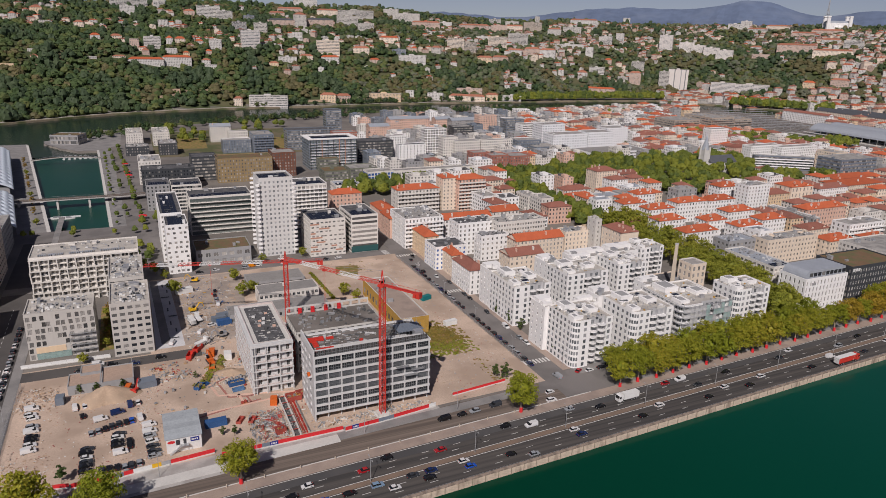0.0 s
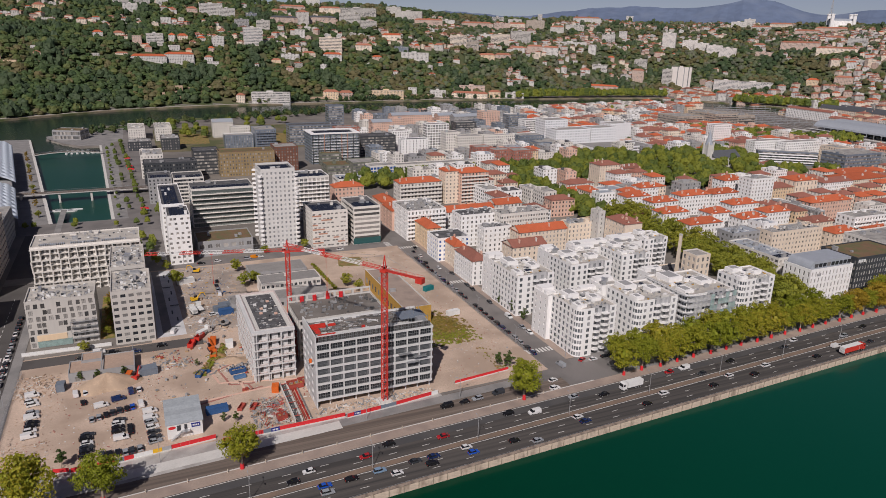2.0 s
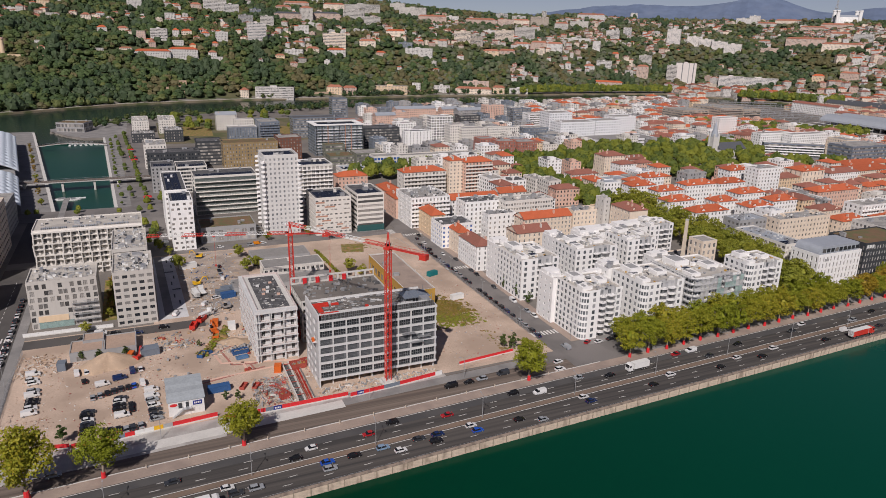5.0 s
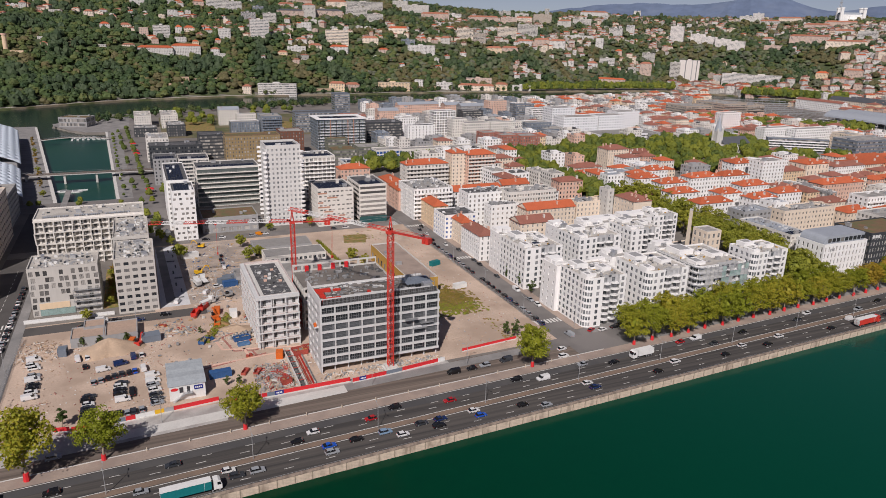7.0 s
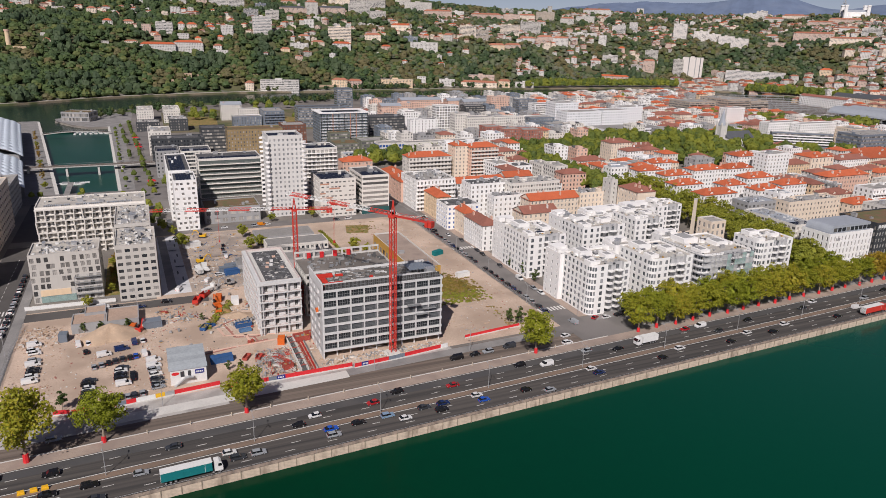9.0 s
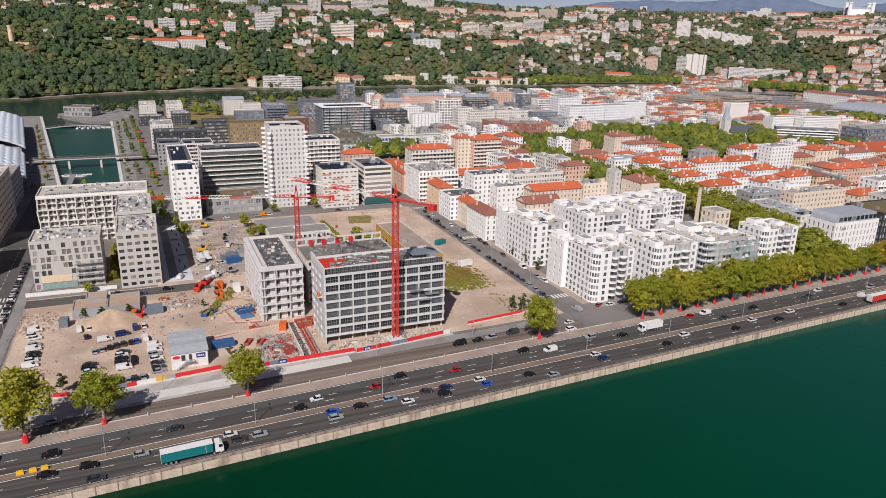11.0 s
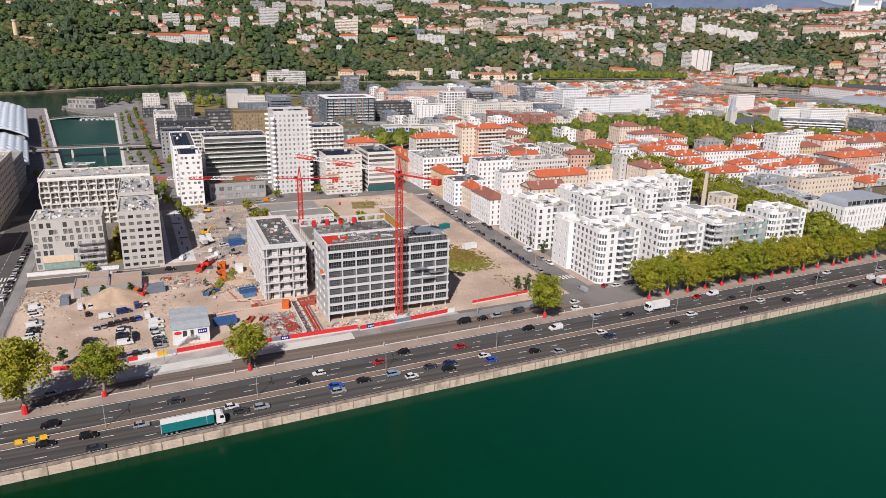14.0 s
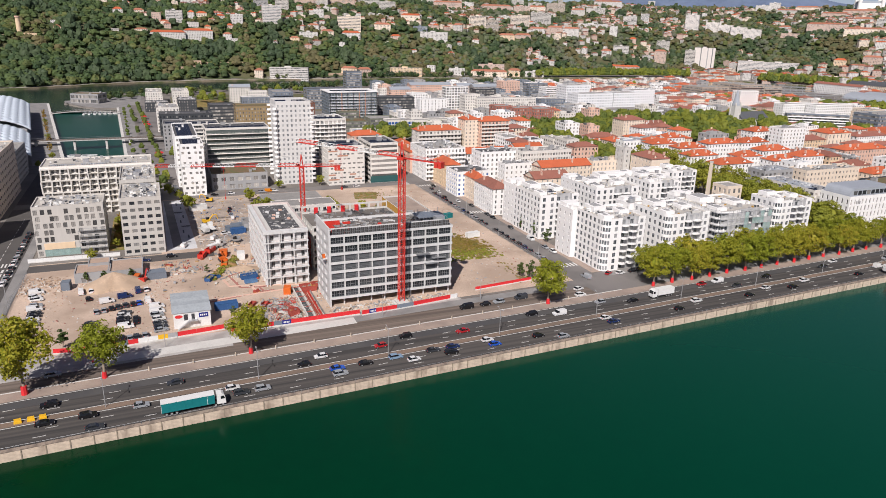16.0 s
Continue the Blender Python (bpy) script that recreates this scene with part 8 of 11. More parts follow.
grove(450, 640, 540, 668, 170, "leafy tree in the park", PARK, 0.9)
grove(470, 690, 498, 534, 84, "leafy tree along the park avenue", PARK, 0.8)
grove(640, 690, 590, 655, 34, "leafy tree beside the church", PARK, 0.9)
grove(785, 870, 695, 760, 60, "leafy tree by the railway", PARK, 0.95)
grove(870, 955, 668, 708, 40, "leafy tree by the railway", PARK, 0.9)
grove(766, 826, 798, 824, 22, "leafy tree beside the station", PARK, 0.9)
grove(820, 885, 1020, 1085, 26, "leafy tree near the river", PARK, 0.8)
grove(438, 500, 625, 682, 34, "leafy tree on the square", PARK, 0.95)
grove(176, 224, 590, 634, 14, "leafy tree by the school", PARK, 0.85)
grove(226, 312, 606, 627, 32, "leafy tree before the school", PARK, 0.85)
for x, y in ((313, 246), (324, 250), (331, 258), (314, 262), (325, 268), (332, 277), (316, 280), (328, 289)):
    tree(PARK, x, y, 1.05, "dense plane tree beside the office", "avenue trees")
grove(250, 262, 530, 544, 2, "leafy tree in a courtyard", STREET, 1.0)
grove(40, 210, 930, 1090, 34, "leafy tree on the river lawn", STREET, 0.95)
grove(12, 20, 560, 700, 10, "young street tree on the dockside", STREET, 0.75, "dockside trees")
grove(-80, -16, 534, 552, 5, "young street tree on the dock square", STREET, 0.42, "dockside trees")
for k in range(60):
    y = 566 + (k // 3) * 18.5 + tree_rng.uniform(-3, 3)
    x = basin(y)[1] + (5, 13, 22)[k % 3] + tree_rng.uniform(-1, 1)
    R = tree_rng.uniform(1.5, 2.8) * (0.7 if k % 3 == 0 else 1.0)
    if tree_rng.random() < (0.55 if k % 3 == 1 else 0.8):
        GROVE.append((x, y, 0.9, R, R * 2.5, tree_rng.choice((1, 2, 2, 2))))
grove(-6, 6, 440, 560, 14, "young street tree on the dockside", STREET, 0.5, "dockside trees")
grove(212, 246, 262, 292, 8, "small tree in the white court", STREET, 0.6, "court trees")
for i in range(9):
    tree(AUTUMN if i % 3 else STREET, basin(580 + i * 34)[0] - 7, 580 + i * 34, 0.9 if i % 3 else 0.5, "slim tree with yellowing autumn leaves", "autumn trees")
for x, y, k in ((49, 381, 0.8), (48, 409, 0.75), (103, 362, 0.7), (107, 352, 0.6), (55, 385, 0.6), (5, 437, 0.6), (10, 425, 0.5), (97, 440, 0.6), (70, 438, 0.55), (-30, 322, 0.5), (13.4, 396, 0.8)):
    tree(STREET, x, y, k, "small leafy tree beside the site", "site trees")
for x, y in ((173.2, 307), (175, 316), (178, 311), (173.5, 293), (173.8, 283), (176, 253), (178, 255), (202, 256)):
    tree(SMALL, x, y, 1.3, "small dark conical street tree", "court trees")
for x, y, k in ((-33, 230, 1.3), (141, 240, 1.5), (138, 243, 1.1), (-30, 293, 0.8), (-24, 292, 0.9), (-14, 291, 0.9), (20, 240, 0.7), (24, 238, 0.8), (15, 290, 0.7)):
    tree(SMALL, x, y, k, "round green bush on rough ground", "bushes")
hedge, cs = crown_mesh("hedge", LEAF_CITY, 70, 1.2, 1.6, 0.1, 20, 30, 0.25)
for i in range(12):
    part("hedge", hedge, None, m=pose(93.5 + 0.2 * i, 404 - i * 4.0, 0.05, 0, 0, i * 40))
for o in [o for o in scene.objects if o.name.startswith("hedge")]:
    tagged(o, "low clipped green hedge bush along a wall", "hedge", "hedge bushes")
for i in range(8):
    tree(AUTUMN if i % 2 else STREET, -20.8 + (i % 3) * 0.7, 338 + i * 6.5, 0.75 if i % 2 else 0.42, "small autumn tree in the yard between the flats", "yard trees")

# ---- vehicles ----
def wheel_mesh(r):
    s = Sh()
    n = 10
    ring = [(r * math.cos(2 * math.pi * k / n), r * math.sin(2 * math.pi * k / n)) for k in range(n)]
    for k in range(n):
        p, q = ring[k], ring[(k + 1) % n]
        s.face([(p[0], -0.11, p[1]), (q[0], -0.11, q[1]), (q[0], 0.11, q[1]), (p[0], 0.11, p[1])])
    for y, o in ((-0.11, 1), (0.11, -1)):
        s.face([(p[0], y, p[1]) for p in ring][::o])
        s.face([(p[0] * 0.6, y * 1.08, p[1] * 0.6) for p in ring][::o], 1)
    return s.mesh("wheel", [RUBBER, METAL])


WHEEL, WHEEL_BIG = wheel_mesh(0.33), wheel_mesh(0.5)
# side outlines of a body: x along, z up; the cabin from the beltline to the roof
SHAPES = {
    "hatchback": (4.1, 1.76, [(-2.05, 0.3), (2.05, 0.3), (2.05, 0.62), (1.95, 0.78), (1.05, 0.92), (-1.9, 0.95), (-2.05, 0.8)], [(0.95, 0.93), (0.25, 1.46), (-1.35, 1.48), (-1.92, 0.95)]),
    "saloon": (4.6, 1.8, [(-2.3, 0.3), (2.3, 0.3), (2.3, 0.6), (2.2, 0.76), (1.15, 0.9), (-2.2, 0.94), (-2.3, 0.8)], [(1.0, 0.91), (0.3, 1.4), (-1.1, 1.42), (-1.95, 0.94)]),
    "estate": (4.5, 1.84, [(-2.25, 0.35), (2.25, 0.35), (2.25, 0.72), (2.12, 0.92), (1.15, 1.05), (-2.15, 1.08), (-2.25, 0.9)], [(1.05, 1.05), (0.4, 1.62), (-1.75, 1.64), (-2.15, 1.08)]),
    "van": (5.2, 2.0, [(-2.6, 0.35), (2.6, 0.35), (2.6, 0.85), (2.45, 1.05), (1.75, 1.25), (-2.55, 1.3), (-2.6, 1.0)], [(1.7, 1.25), (1.1, 1.98), (-2.5, 2.05), (-2.58, 1.3)]),
}
CAR_KINDS = {}


def car_meshes(shape, paint):
    key = (shape, paint.name)
    if key not in CAR_KINDS:
        l, w, low, cab = SHAPES[shape]
        body, glass = Sh(), Sh()
        h = w / 2
        for pts, a, b in ((low, h, h),):
            for p, q in zip(pts, pts[1:] + pts[:1]):
                body.face([(p[0], -a, p[1]), (p[0], a, p[1]), (q[0], a, q[1]), (q[0], -a, q[1])][::-1])
            body.face([(p[0], -a, p[1]) for p in pts]), body.face([(p[0], a, p[1]) for p in reversed(pts)])
        t = h - 0.16
        A, B, C, D = cab
        body.face([(B[0], -t, B[1]), (B[0], t, B[1]), (C[0], t, C[1]), (C[0], -t, C[1])])
        body.face([(B[0], -t, B[1]), (B[0], -t, B[1] - 0.06), (B[0], t, B[1] - 0.06), (B[0], t, B[1])])
        closed = shape == "van"
        e = h - 0.04
        glass.face([(A[0], -e, A[1]), (A[0], e, A[1]), (B[0], t, B[1]), (B[0], -t, B[1])])
        rear = body if closed else glass
        rear.face([(C[0], -t, C[1]), (C[0], t, C[1]), (D[0], e, D[1]), (D[0], -e, D[1])])
        for q in (-1, 1):
            pts = [(A[0], q * e, A[1]), (B[0], q * t, B[1]), (C[0], q * t, C[1]), (D[0], q * e, D[1])]
            m0, m1 = (A[0] * 0.4 + D[0] * 0.6 if not closed else A[0] - 1.1), (B[0] * 0.4 + C[0] * 0.6 if not closed else B[0] - 0.6)
            lo, hi = (m0, q * e, A[1] * 0.5 + D[1] * 0.5), (m1, q * t, B[1] * 0.5 + C[1] * 0.5)
            glass.face([pts[0], pts[1], hi, lo][::-q])
            (body if closed else glass).face([lo, hi, pts[2], pts[3]][::-q])
            body.box(m0 - 0.05, m0 + 0.05, q * (h - 0.1) - 0.04, q * (h - 0.1) + 0.04, A[1], A[1] + 0.45)
        lamp = body
        for q in (-1, 1):
            lamp.box(l / 2 - 0.06, l / 2 + 0.02, q * h * 0.72 - 0.2, q * h * 0.72 + 0.2, 0.6, 0.76, 1)
            lamp.box(-l / 2 - 0.02, -l / 2 + 0.06, q * h * 0.78 - 0.14, q * h * 0.78 + 0.14, 0.72, 0.92, 2)
        CAR_KINDS[key] = (body.mesh("body", [paint, METAL, RED]), glass.mesh("car_glass", CARGLASS))
    return CAR_KINDS[key]


COLOURS = ("white", "black", "dark grey", "silver", "dark blue", "bright blue", "red", "orange", "light blue")


def car(x, y, ang, colour, shape="hatchback", where="on the quay road", group="cars on the road", z=0.03):
    body, glass = car_meshes(shape, CAR[colour])
    kind = {"hatchback": "hatchback car", "saloon": "saloon car", "estate": "estate car", "van": "panel van"}[shape]
    t = thing(kind.replace(" ", "_"), COLOURS[colour] + " " + kind + " " + where, "van" if shape == "van" else "car", pose(x, y, z, 0, 0, ang), group)
    part("body", body, None, t), part("glazing", glass, None, t)
    l, w = SHAPES[shape][:2]
    for u in (-0.31 * l, 0.31 * l):
        for v in (-w / 2 + 0.08, w / 2 - 0.08):
            part("wheel", WHEEL, None, t, m=pose(u, v, 0.33))
    return t


WH, BK, DG, SI, NV, BL, RD, OR, LB_ = range(9)
KIND = ("hatchback", "saloon", "estate", "van")


def road_car(x, s, colour, k=0):
    """s: distance from the river wall; the city-side carriageway runs the other way."""
    car(x, bank(x) + s, 3 if s < 13 else 183, colour, KIND[k])


# river-side carriageway
for x, s, c, k in ((-33, 9.7, BK, 1), (-23, 9.5, BK, 2), (-21, 2.7, DG, 1), (-10, 9.7, SI, 0), (14, 9.7, WH, 0), (16, 6.1, DG, 2), (22, 6.1, SI, 2), (45, 9.8, BL, 1), (45, 6.1, SI, 2), (54, 9.7, BK, 1), (64, 9.8, LB_, 2), (69, 6.2, WH, 0),
                   (77, 9.8, DG, 1), (82, 6.1, BK, 2), (84, 9.7, NV, 1), (97, 9.8, WH, 0), (98, 6.1, BL, 0), (115, 6.1, BK, 0), (123, 2.7, SI, 0), (146, 9.7, WH, 0), (147, 6.1, NV, 1), (178, 6.1, BK, 0), (190, 9.7, WH, 2), (215, 6.1, BK, 0),
                   (228, 9.7, WH, 0), (240, 6.1, BK, 1), (251, 9.7, WH, 2), (282, 6.1, BK, 1), (300, 9.7, WH, 3), (322, 6.1, DG, 0), (345, 9.6, WH, 1)):
    road_car(x, s, c, k)
# city-side carriageway
for x, s, c, k in ((-33, 19.4, BK, 2), (-1, 19.4, DG, 1), (36, 16.1, BK, 0), (42, 19.4, WH, 0), (62, 19.4, RD, 0), (72, 23.0, BK, 2), (92, 19.4, RD, 1), (122, 23.0, BK, 2), (132, 19.4, WH, 3), (166, 19.4, BK, 1), (153, 23.0, SI, 0), (214, 23.0, WH, 3),
                   (218, 16.1, DG, 0), (275, 19.4, DG, 1), (286, 22.8, WH, 0), (239, 19.5, BK, 0), (205, 23.0, RD, 0), (315, 16.1, SI, 2), (335, 19.4, BK, 0), (-48, 22.8, SI, 2)):
    road_car(x, s, c, k)
# service road and corner
for x, y, a, c, k in ((102, 219, 183, BK, 3), (110, 219.5, 183, BK, 0), (116, 220, 183, SI, 2), (126, 221, 183, DG, 3), (153, 222, 10, WH, 0), (164, 233, 95, SI, 3), (181, 232.5, 5, WH, 0), (188, 233, 5, BK, 1), (193, 234, 5, DG, 0), (176, 234, 30, RD, 0), (-34, 212, 5, SI, 2), (-22, 216, 5, WH, 0), (150, 216, 4, WH, 2)):
    car(x, y, a, c, KIND[k], "near the street corner", "cars by the corner")
# kerbside cars of the side street
side_rng = random.Random(21)
for i in range(26):
    if side_rng.random() < 0.85:
        car(158.8, 248 + i * 6.1 + side_rng.uniform(-0.4, 0.4), 90, side_rng.choice((BK, DG, BK, WH, SI, NV, DG)), KIND[side_rng.choice((0, 0, 1, 2))], "parked along the side street", "side street cars", 0.05)
for i in range(14):
    if side_rng.random() < 0.6:
        car(168.6, 268 + i * 7.1, 270, side_rng.choice((WH, BK, DG, SI)), KIND[side_rng.choice((0, 1, 2, 3))], "parked by the white flats", "side street cars", 0.05)
for i in range(12):
    car(-60.3, 300 + i * 6.6, 90, side_rng.choice((BK, DG, WH, SI, WH)), KIND[side_rng.choice((0, 1, 2))], "parked along the west street", "west street cars", 0.05)
for x, y, a, c, k in ((-31, 314.5, 0, DG, 1), (-18, 316, 0, BK, 2), (-9, 314, 0, NV, 1), (-24, 318.5, 0, WH, 3), (2, 316, 0, BK, 2), (66, 431, 0, WH, 0), (58, 430, 0, SI, 2), (40, 431, 0, WH, 0), (30, 430, 0, BK, 1), (110, 429, 0, DG, 0), (118, 429, 0, WH, 1),
                      (163, 398, 90, WH, 0), (166, 415, 270, BK, 1), (162, 408, 90, DG, 0), (161, 384, 90, BK, 2), (165, 372, 270, WH, 0), (8, 330, 70, WH, 3), (22, 338, 60, WH, 3), (28, 345, 20, WH, 2), (34.3, 373, 85, WH, 3), (34, 387, 88, DG, 1), (62.5, 431, 4, OR, 3), (34, 380, 88, SI, 2), (35, 394, 88, BK, 0)):
    car(x, y, a, c, KIND[k], "on the street by the site", "cars round the site", 0.1)
# the car park
PARKED = "parked on the dusty car park"
for i, (x, y, c, k) in enumerate(((-47, 286, WH, 3), (-47, 281, WH, 2), (-46, 278, WH, 2), (-45.5, 271.5, SI, 2), (-45.5, 268, WH, 3), (-45, 264, BK, 1), (-45, 261.5, BK, 1), (-45, 258, WH, 2), (-45, 254, WH, 3),
                                  (-5, 257, WH, 3), (-5, 252, WH, 3), (-5, 249, SI, 2), (-4.5, 245, WH, 2), (-4.3, 241.5, DG, 1), (-4, 238, DG, 1), (-4, 235, SI, 1),
                                  (-15.5, 254.5, DG, 1), (-16, 252, WH, 2), (-16, 249.3, BK, 1), (-16, 246.5, BK, 1), (-15, 241.5, WH, 3),
                                  (-26, 248, DG, 1), (-26.5, 245.3, BK, 2), (-26, 242.3, WH, 0), (-26, 239.5, DG, 1), (-26, 237, BK, 1), (-26, 233.8, BK, 1))):
    car(x, y, 8 if i < 16 else 5, c, KIND[k], PARKED, "car park cars", 0.07)
for x, y, c, k in ((-25, 258.5, SI, 0), (-22.6, 259.4, SI, 0), (-20.2, 260.3, BK, 0), (-18, 261.2, DG, 1), (-15.6, 262, DG, 1), (-13, 262.4, BK, 0), (-11, 263, BL, 0), (-8, 264, WH, 3), (-12, 248, BK, 1), (-12, 245.2, BK, 1),
                   (-21, 232.6, DG, 2), (-18.6, 232.5, BK, 0), (-16, 232.4, BK, 0), (-13.6, 231.6, SI, 0), (-11.6, 231.8, DG, 2), (-9, 232.4, SI, 0), (-31.5, 281, WH, 3), (-28, 281, WH, 2), (-11.5, 276, NV, 3), (-8.5, 276.5, WH, 0)):
    car(x, y, 96, c, KIND[k], PARKED, "car park cars", 0.07)
for x, y, a, c, k in ((-28.5, 273, 100, BK, 0), (-22, 268, 12, WH, 3), (-16, 271, 14, NV, 3), (6, 258, 0, WH, 3)):
    car(x, y, a, c, KIND[k], PARKED, "car park cars", 0.07)


def lorry(label, x, y, ang, cab, load, length=13.6, height=3.9):
    t = thing("lorry", label, "lorry", pose(x, y, 0.03, 0, 0, ang), "lorries")
    s = Sh()
    s.box(-length, 0, -1.27, 1.27, 1.1, height), s.box(-length - 0.02, 0.02, -1.3, 1.3, height - 0.15, height + 0.03, 1)
    for k in range(7):
        s.box(-length + k * length / 7, -length + k * length / 7 + 0.08, -1.31, 1.31, 1.1, height, 1 if k % 6 == 0 else 0)
    part("trailer", s, [load, WHITE_METAL], t)
    s = Sh()
    s.box(-length, 2.0, -0.5, 0.5, 0.7, 1.1)
    part("chassis", s, FRAME_D, t)
    s = Sh()
    pts = [(0.6, 0.7), (2.9, 0.7), (2.9, 2.0), (2.55, 3.3), (1.9, 3.7), (0.6, 3.7)]
    s.face([(p[0], -1.22, p[1]) for p in pts]), s.face([(p[0], 1.22, p[1]) for p in reversed(pts)])
    for p, q in zip(pts, pts[1:] + pts[:1]):
        s.face([(p[0], -1.22, p[1]), (p[0], 1.22, p[1]), (q[0], 1.22, q[1]), (q[0], -1.22, q[1])][::-1])
    part("cab", s, cab, t)
    s = Sh()
    s.face([(2.92, -1.1, 2.02), (2.92, 1.1, 2.02), (2.6, 1.1, 3.2), (2.6, -1.1, 3.2)])
    for q in (-1, 1):
        s.face([(1.6, q * 1.24, 2.1), (2.7, q * 1.24, 2.1), (2.45, q * 1.24, 3.0), (1.6, q * 1.24, 3.0)][::q if q > 0 else 1])
    part("cab_glass", s, CARGLASS, t)
    for u in (-length + 1.2, -length + 2.5, -length + 3.8, 0.2, 2.1):
        for v in (-1.1, 1.1):
            part("wheel", WHEEL_BIG, None, t, m=pose(u, v, 0.5))


lorry("articulated lorry with a teal curtain trailer and white cab", 8.5, bank(8.5) + 3.0, 3, WHITE_METAL, TEAL)
lorry("white box lorry on the city-side carriageway", 178, bank(178) + 19.6, 183, WHITE_METAL, WHITE_METAL, 8.0, 3.6)
lorry("red covered lorry on the river-side carriageway", 308, bank(308) + 3.0, 3, RED, RED, 13.0, 3.9)
lorry("white lorry beside the orange containers on the site", 22, 324, 40, WHITE_METAL, PALE_CONC, 5.0, 2.4)
lorry("white box lorry parked on the rear plot", 18.5, 353, 100, WHITE_METAL, WHITE_METAL, 5.5, 3.2)
lorry("white flatbed lorry parked on the rear plot", 22.0, 356, 100, WHITE_METAL, PALE_CONC, 5.0, 1.6)
lorry("white lorry parked by the dock street", 9, 448, 95, WHITE_METAL, WHITE_METAL, 6.0, 3.3)

# ---- quay wall, lamps, dock, bridges ----
def quay_wall():
    s = Sh()
    x0, x1 = -600, 1300
    s.prism([(x0, bank(x0) - 0.3), (x1, bank(x1) - 0.3), (x1, bank(x1) + 0.9), (x0, bank(x0) + 0.9)], -10, -0.2)
    t = slab_thing("wall_quay", s, STONE, "pale stone river wall with stained joints", "quay wall")
    block_mesh, cap, pier = Sh(), Sh(), Sh()
    block_mesh.box(0.03, 5.27, -0.5, 0.8, -0.25, 0.12)
    block_mesh.box(0.03, 5.27, -0.5, -0.3, -3.9, -0.3)
    block_mesh = block_mesh.mesh("parapet_block", STONE)
    cap.box(0.01, 5.29, -0.6, 0.9, 0.12, 0.26)
    cap = cap.mesh("coping_stone", CAPPING)
    # Thin dark strip added for the stained joint between two blocks.
    pier.box(-0.13, 0.13, -0.62, -0.3, -3.2, 0.1)
    pier = pier.mesh("stained_joint", BARK)
    ang = math.degrees(math.atan(0.052))
    for i in range(-21, 69):
        x = i * 5.3
        m = pose(x, bank(x), 0, 0, 0, ang)
        part("parapet_block", block_mesh, None, t, m=m), part("coping_stone", cap, None, t, m=m)
        part("stained_joint", pier, None, t, m=m)
    r = Sh()
    for x in range(-110, 370, 2):
        r.bar((x, bank(x) + 0.05, 0.2), (x, bank(x) + 0.05, 1.15), 0.03)
    r.bar((-110, bank(-110) + 0.05, 1.15), (370, bank(370) + 0.05, 1.15), 0.04)
    slab_thing("wall_quay_railing", r, SCAF, "thin steel railing on the river wall", "railing")


quay_wall()


ribbon("kerb_quay", 26.2, 26.5, -400, 700, 0.0, 0.18, PAVING, "pale kerb of the quay pavement", "kerb")
ribbon("kerb_service", 31.2, 31.6, -400, 170, 0.0, 0.22, PALE_CONC, "pale kerb of the service road", "kerb")
ribbon("ramp_slab", 40.5, 45.6, -20, 60, 0.0, 0.10, PALE_CONC, "concrete slabs laid beside the hoarding", "paving")
ribbon("ramp_slab", 41.5, 46.5, 60, 150, 0.0, 0.10, GREY_PAVING, "grey paved footway beside the hoarding", "paving")

for i in range(13):
    x = -8 + i * 12.6
    t = thing("bollard", "short tan bollard at the edge of the pavement", "bollard", pose(x, bank(x) + 30.7, 0.13), "pavement bollards")
    s = Sh()
    s.bar((0, 0, 0), (0, 0, 1.15), 0.24, r2=0.15, sides=6)
    s.bar((0, 0, 1.15), (0, 0, 1.3), 0.2, r2=0.1, sides=6)
    part("post", s, SHAFT, t)

lamp_pole, lamp_head = Sh(), Sh()
lamp_pole.bar((0, 0, 0), (0, 0, 9.0), 0.12, r2=0.07, sides=6)
lamp_pole.bar((0, 0, 8.8), (0, 1.8, 9.4), 0.05), lamp_pole.bar((0, 0, 8.8), (0, -1.8, 9.4), 0.05)
lamp_head.box(-0.15, 0.15, 1.4, 2.3, 9.35, 9.5), lamp_head.box(-0.15, 0.15, -2.3, -1.4, 9.35, 9.5)
lamp_pole, lamp_head = lamp_pole.mesh("pole", GREY), lamp_head.mesh("lamp_head", GREY)
for i in range(-2, 12):
    x = -19 + 40.8 * i
    t = thing("street_lamp", "grey double-armed street lamp on the median", "street lamp", pose(x, bank(x) + 13.1, 0.1), "median lamps")
    part("pole", lamp_pole, None, t), part("lamp_head", lamp_head, None, t)
for x, y, a in ((-56, 245, 0), (-56, 280, 0), (-3, 222, 90), (30, 224, 90), (70, 222, 90), (110, 224, 90), (156, 260, 0), (156, 300, 0), (156, 340, 0), (156, 380, 0), (171, 240, 0), (-10, 310, 90), (20, 430, 90), (70, 440, 90), (120, 428, 90)):
    t = thing("street_lamp", "slim grey street lamp beside the street", "street lamp", pose(x, y, 0.05, 0, 0, a), "street lamps")
    part("pole", lamp_pole, None, t), part("lamp_head", lamp_head, None, t)

# zebra crossings
for cx, cy, n, along_x in ((-66.5, 318, 9, True), (-66.5, 308, 9, True), (163.5, 250, 8, True), (163.5, 347, 8, True), (163.5, 420, 8, True), (152, 431, 7, False)):
    s = Sh()
    for k in range(n):
        if along_x:
            s.box(cx - n * 0.85 + k * 1.75, cx - n * 0.85 + k * 1.75 + 0.9, cy - 2, cy + 2, 0, 0.10)
        else:
            s.box(cx - 2, cx + 2, cy - n * 0.7 + k * 1.4, cy - n * 0.7 + k * 1.4 + 0.7, 0, 0.11)
    slab_thing("road_crossing", s, PAINT, "white zebra crossing bars", "road line")
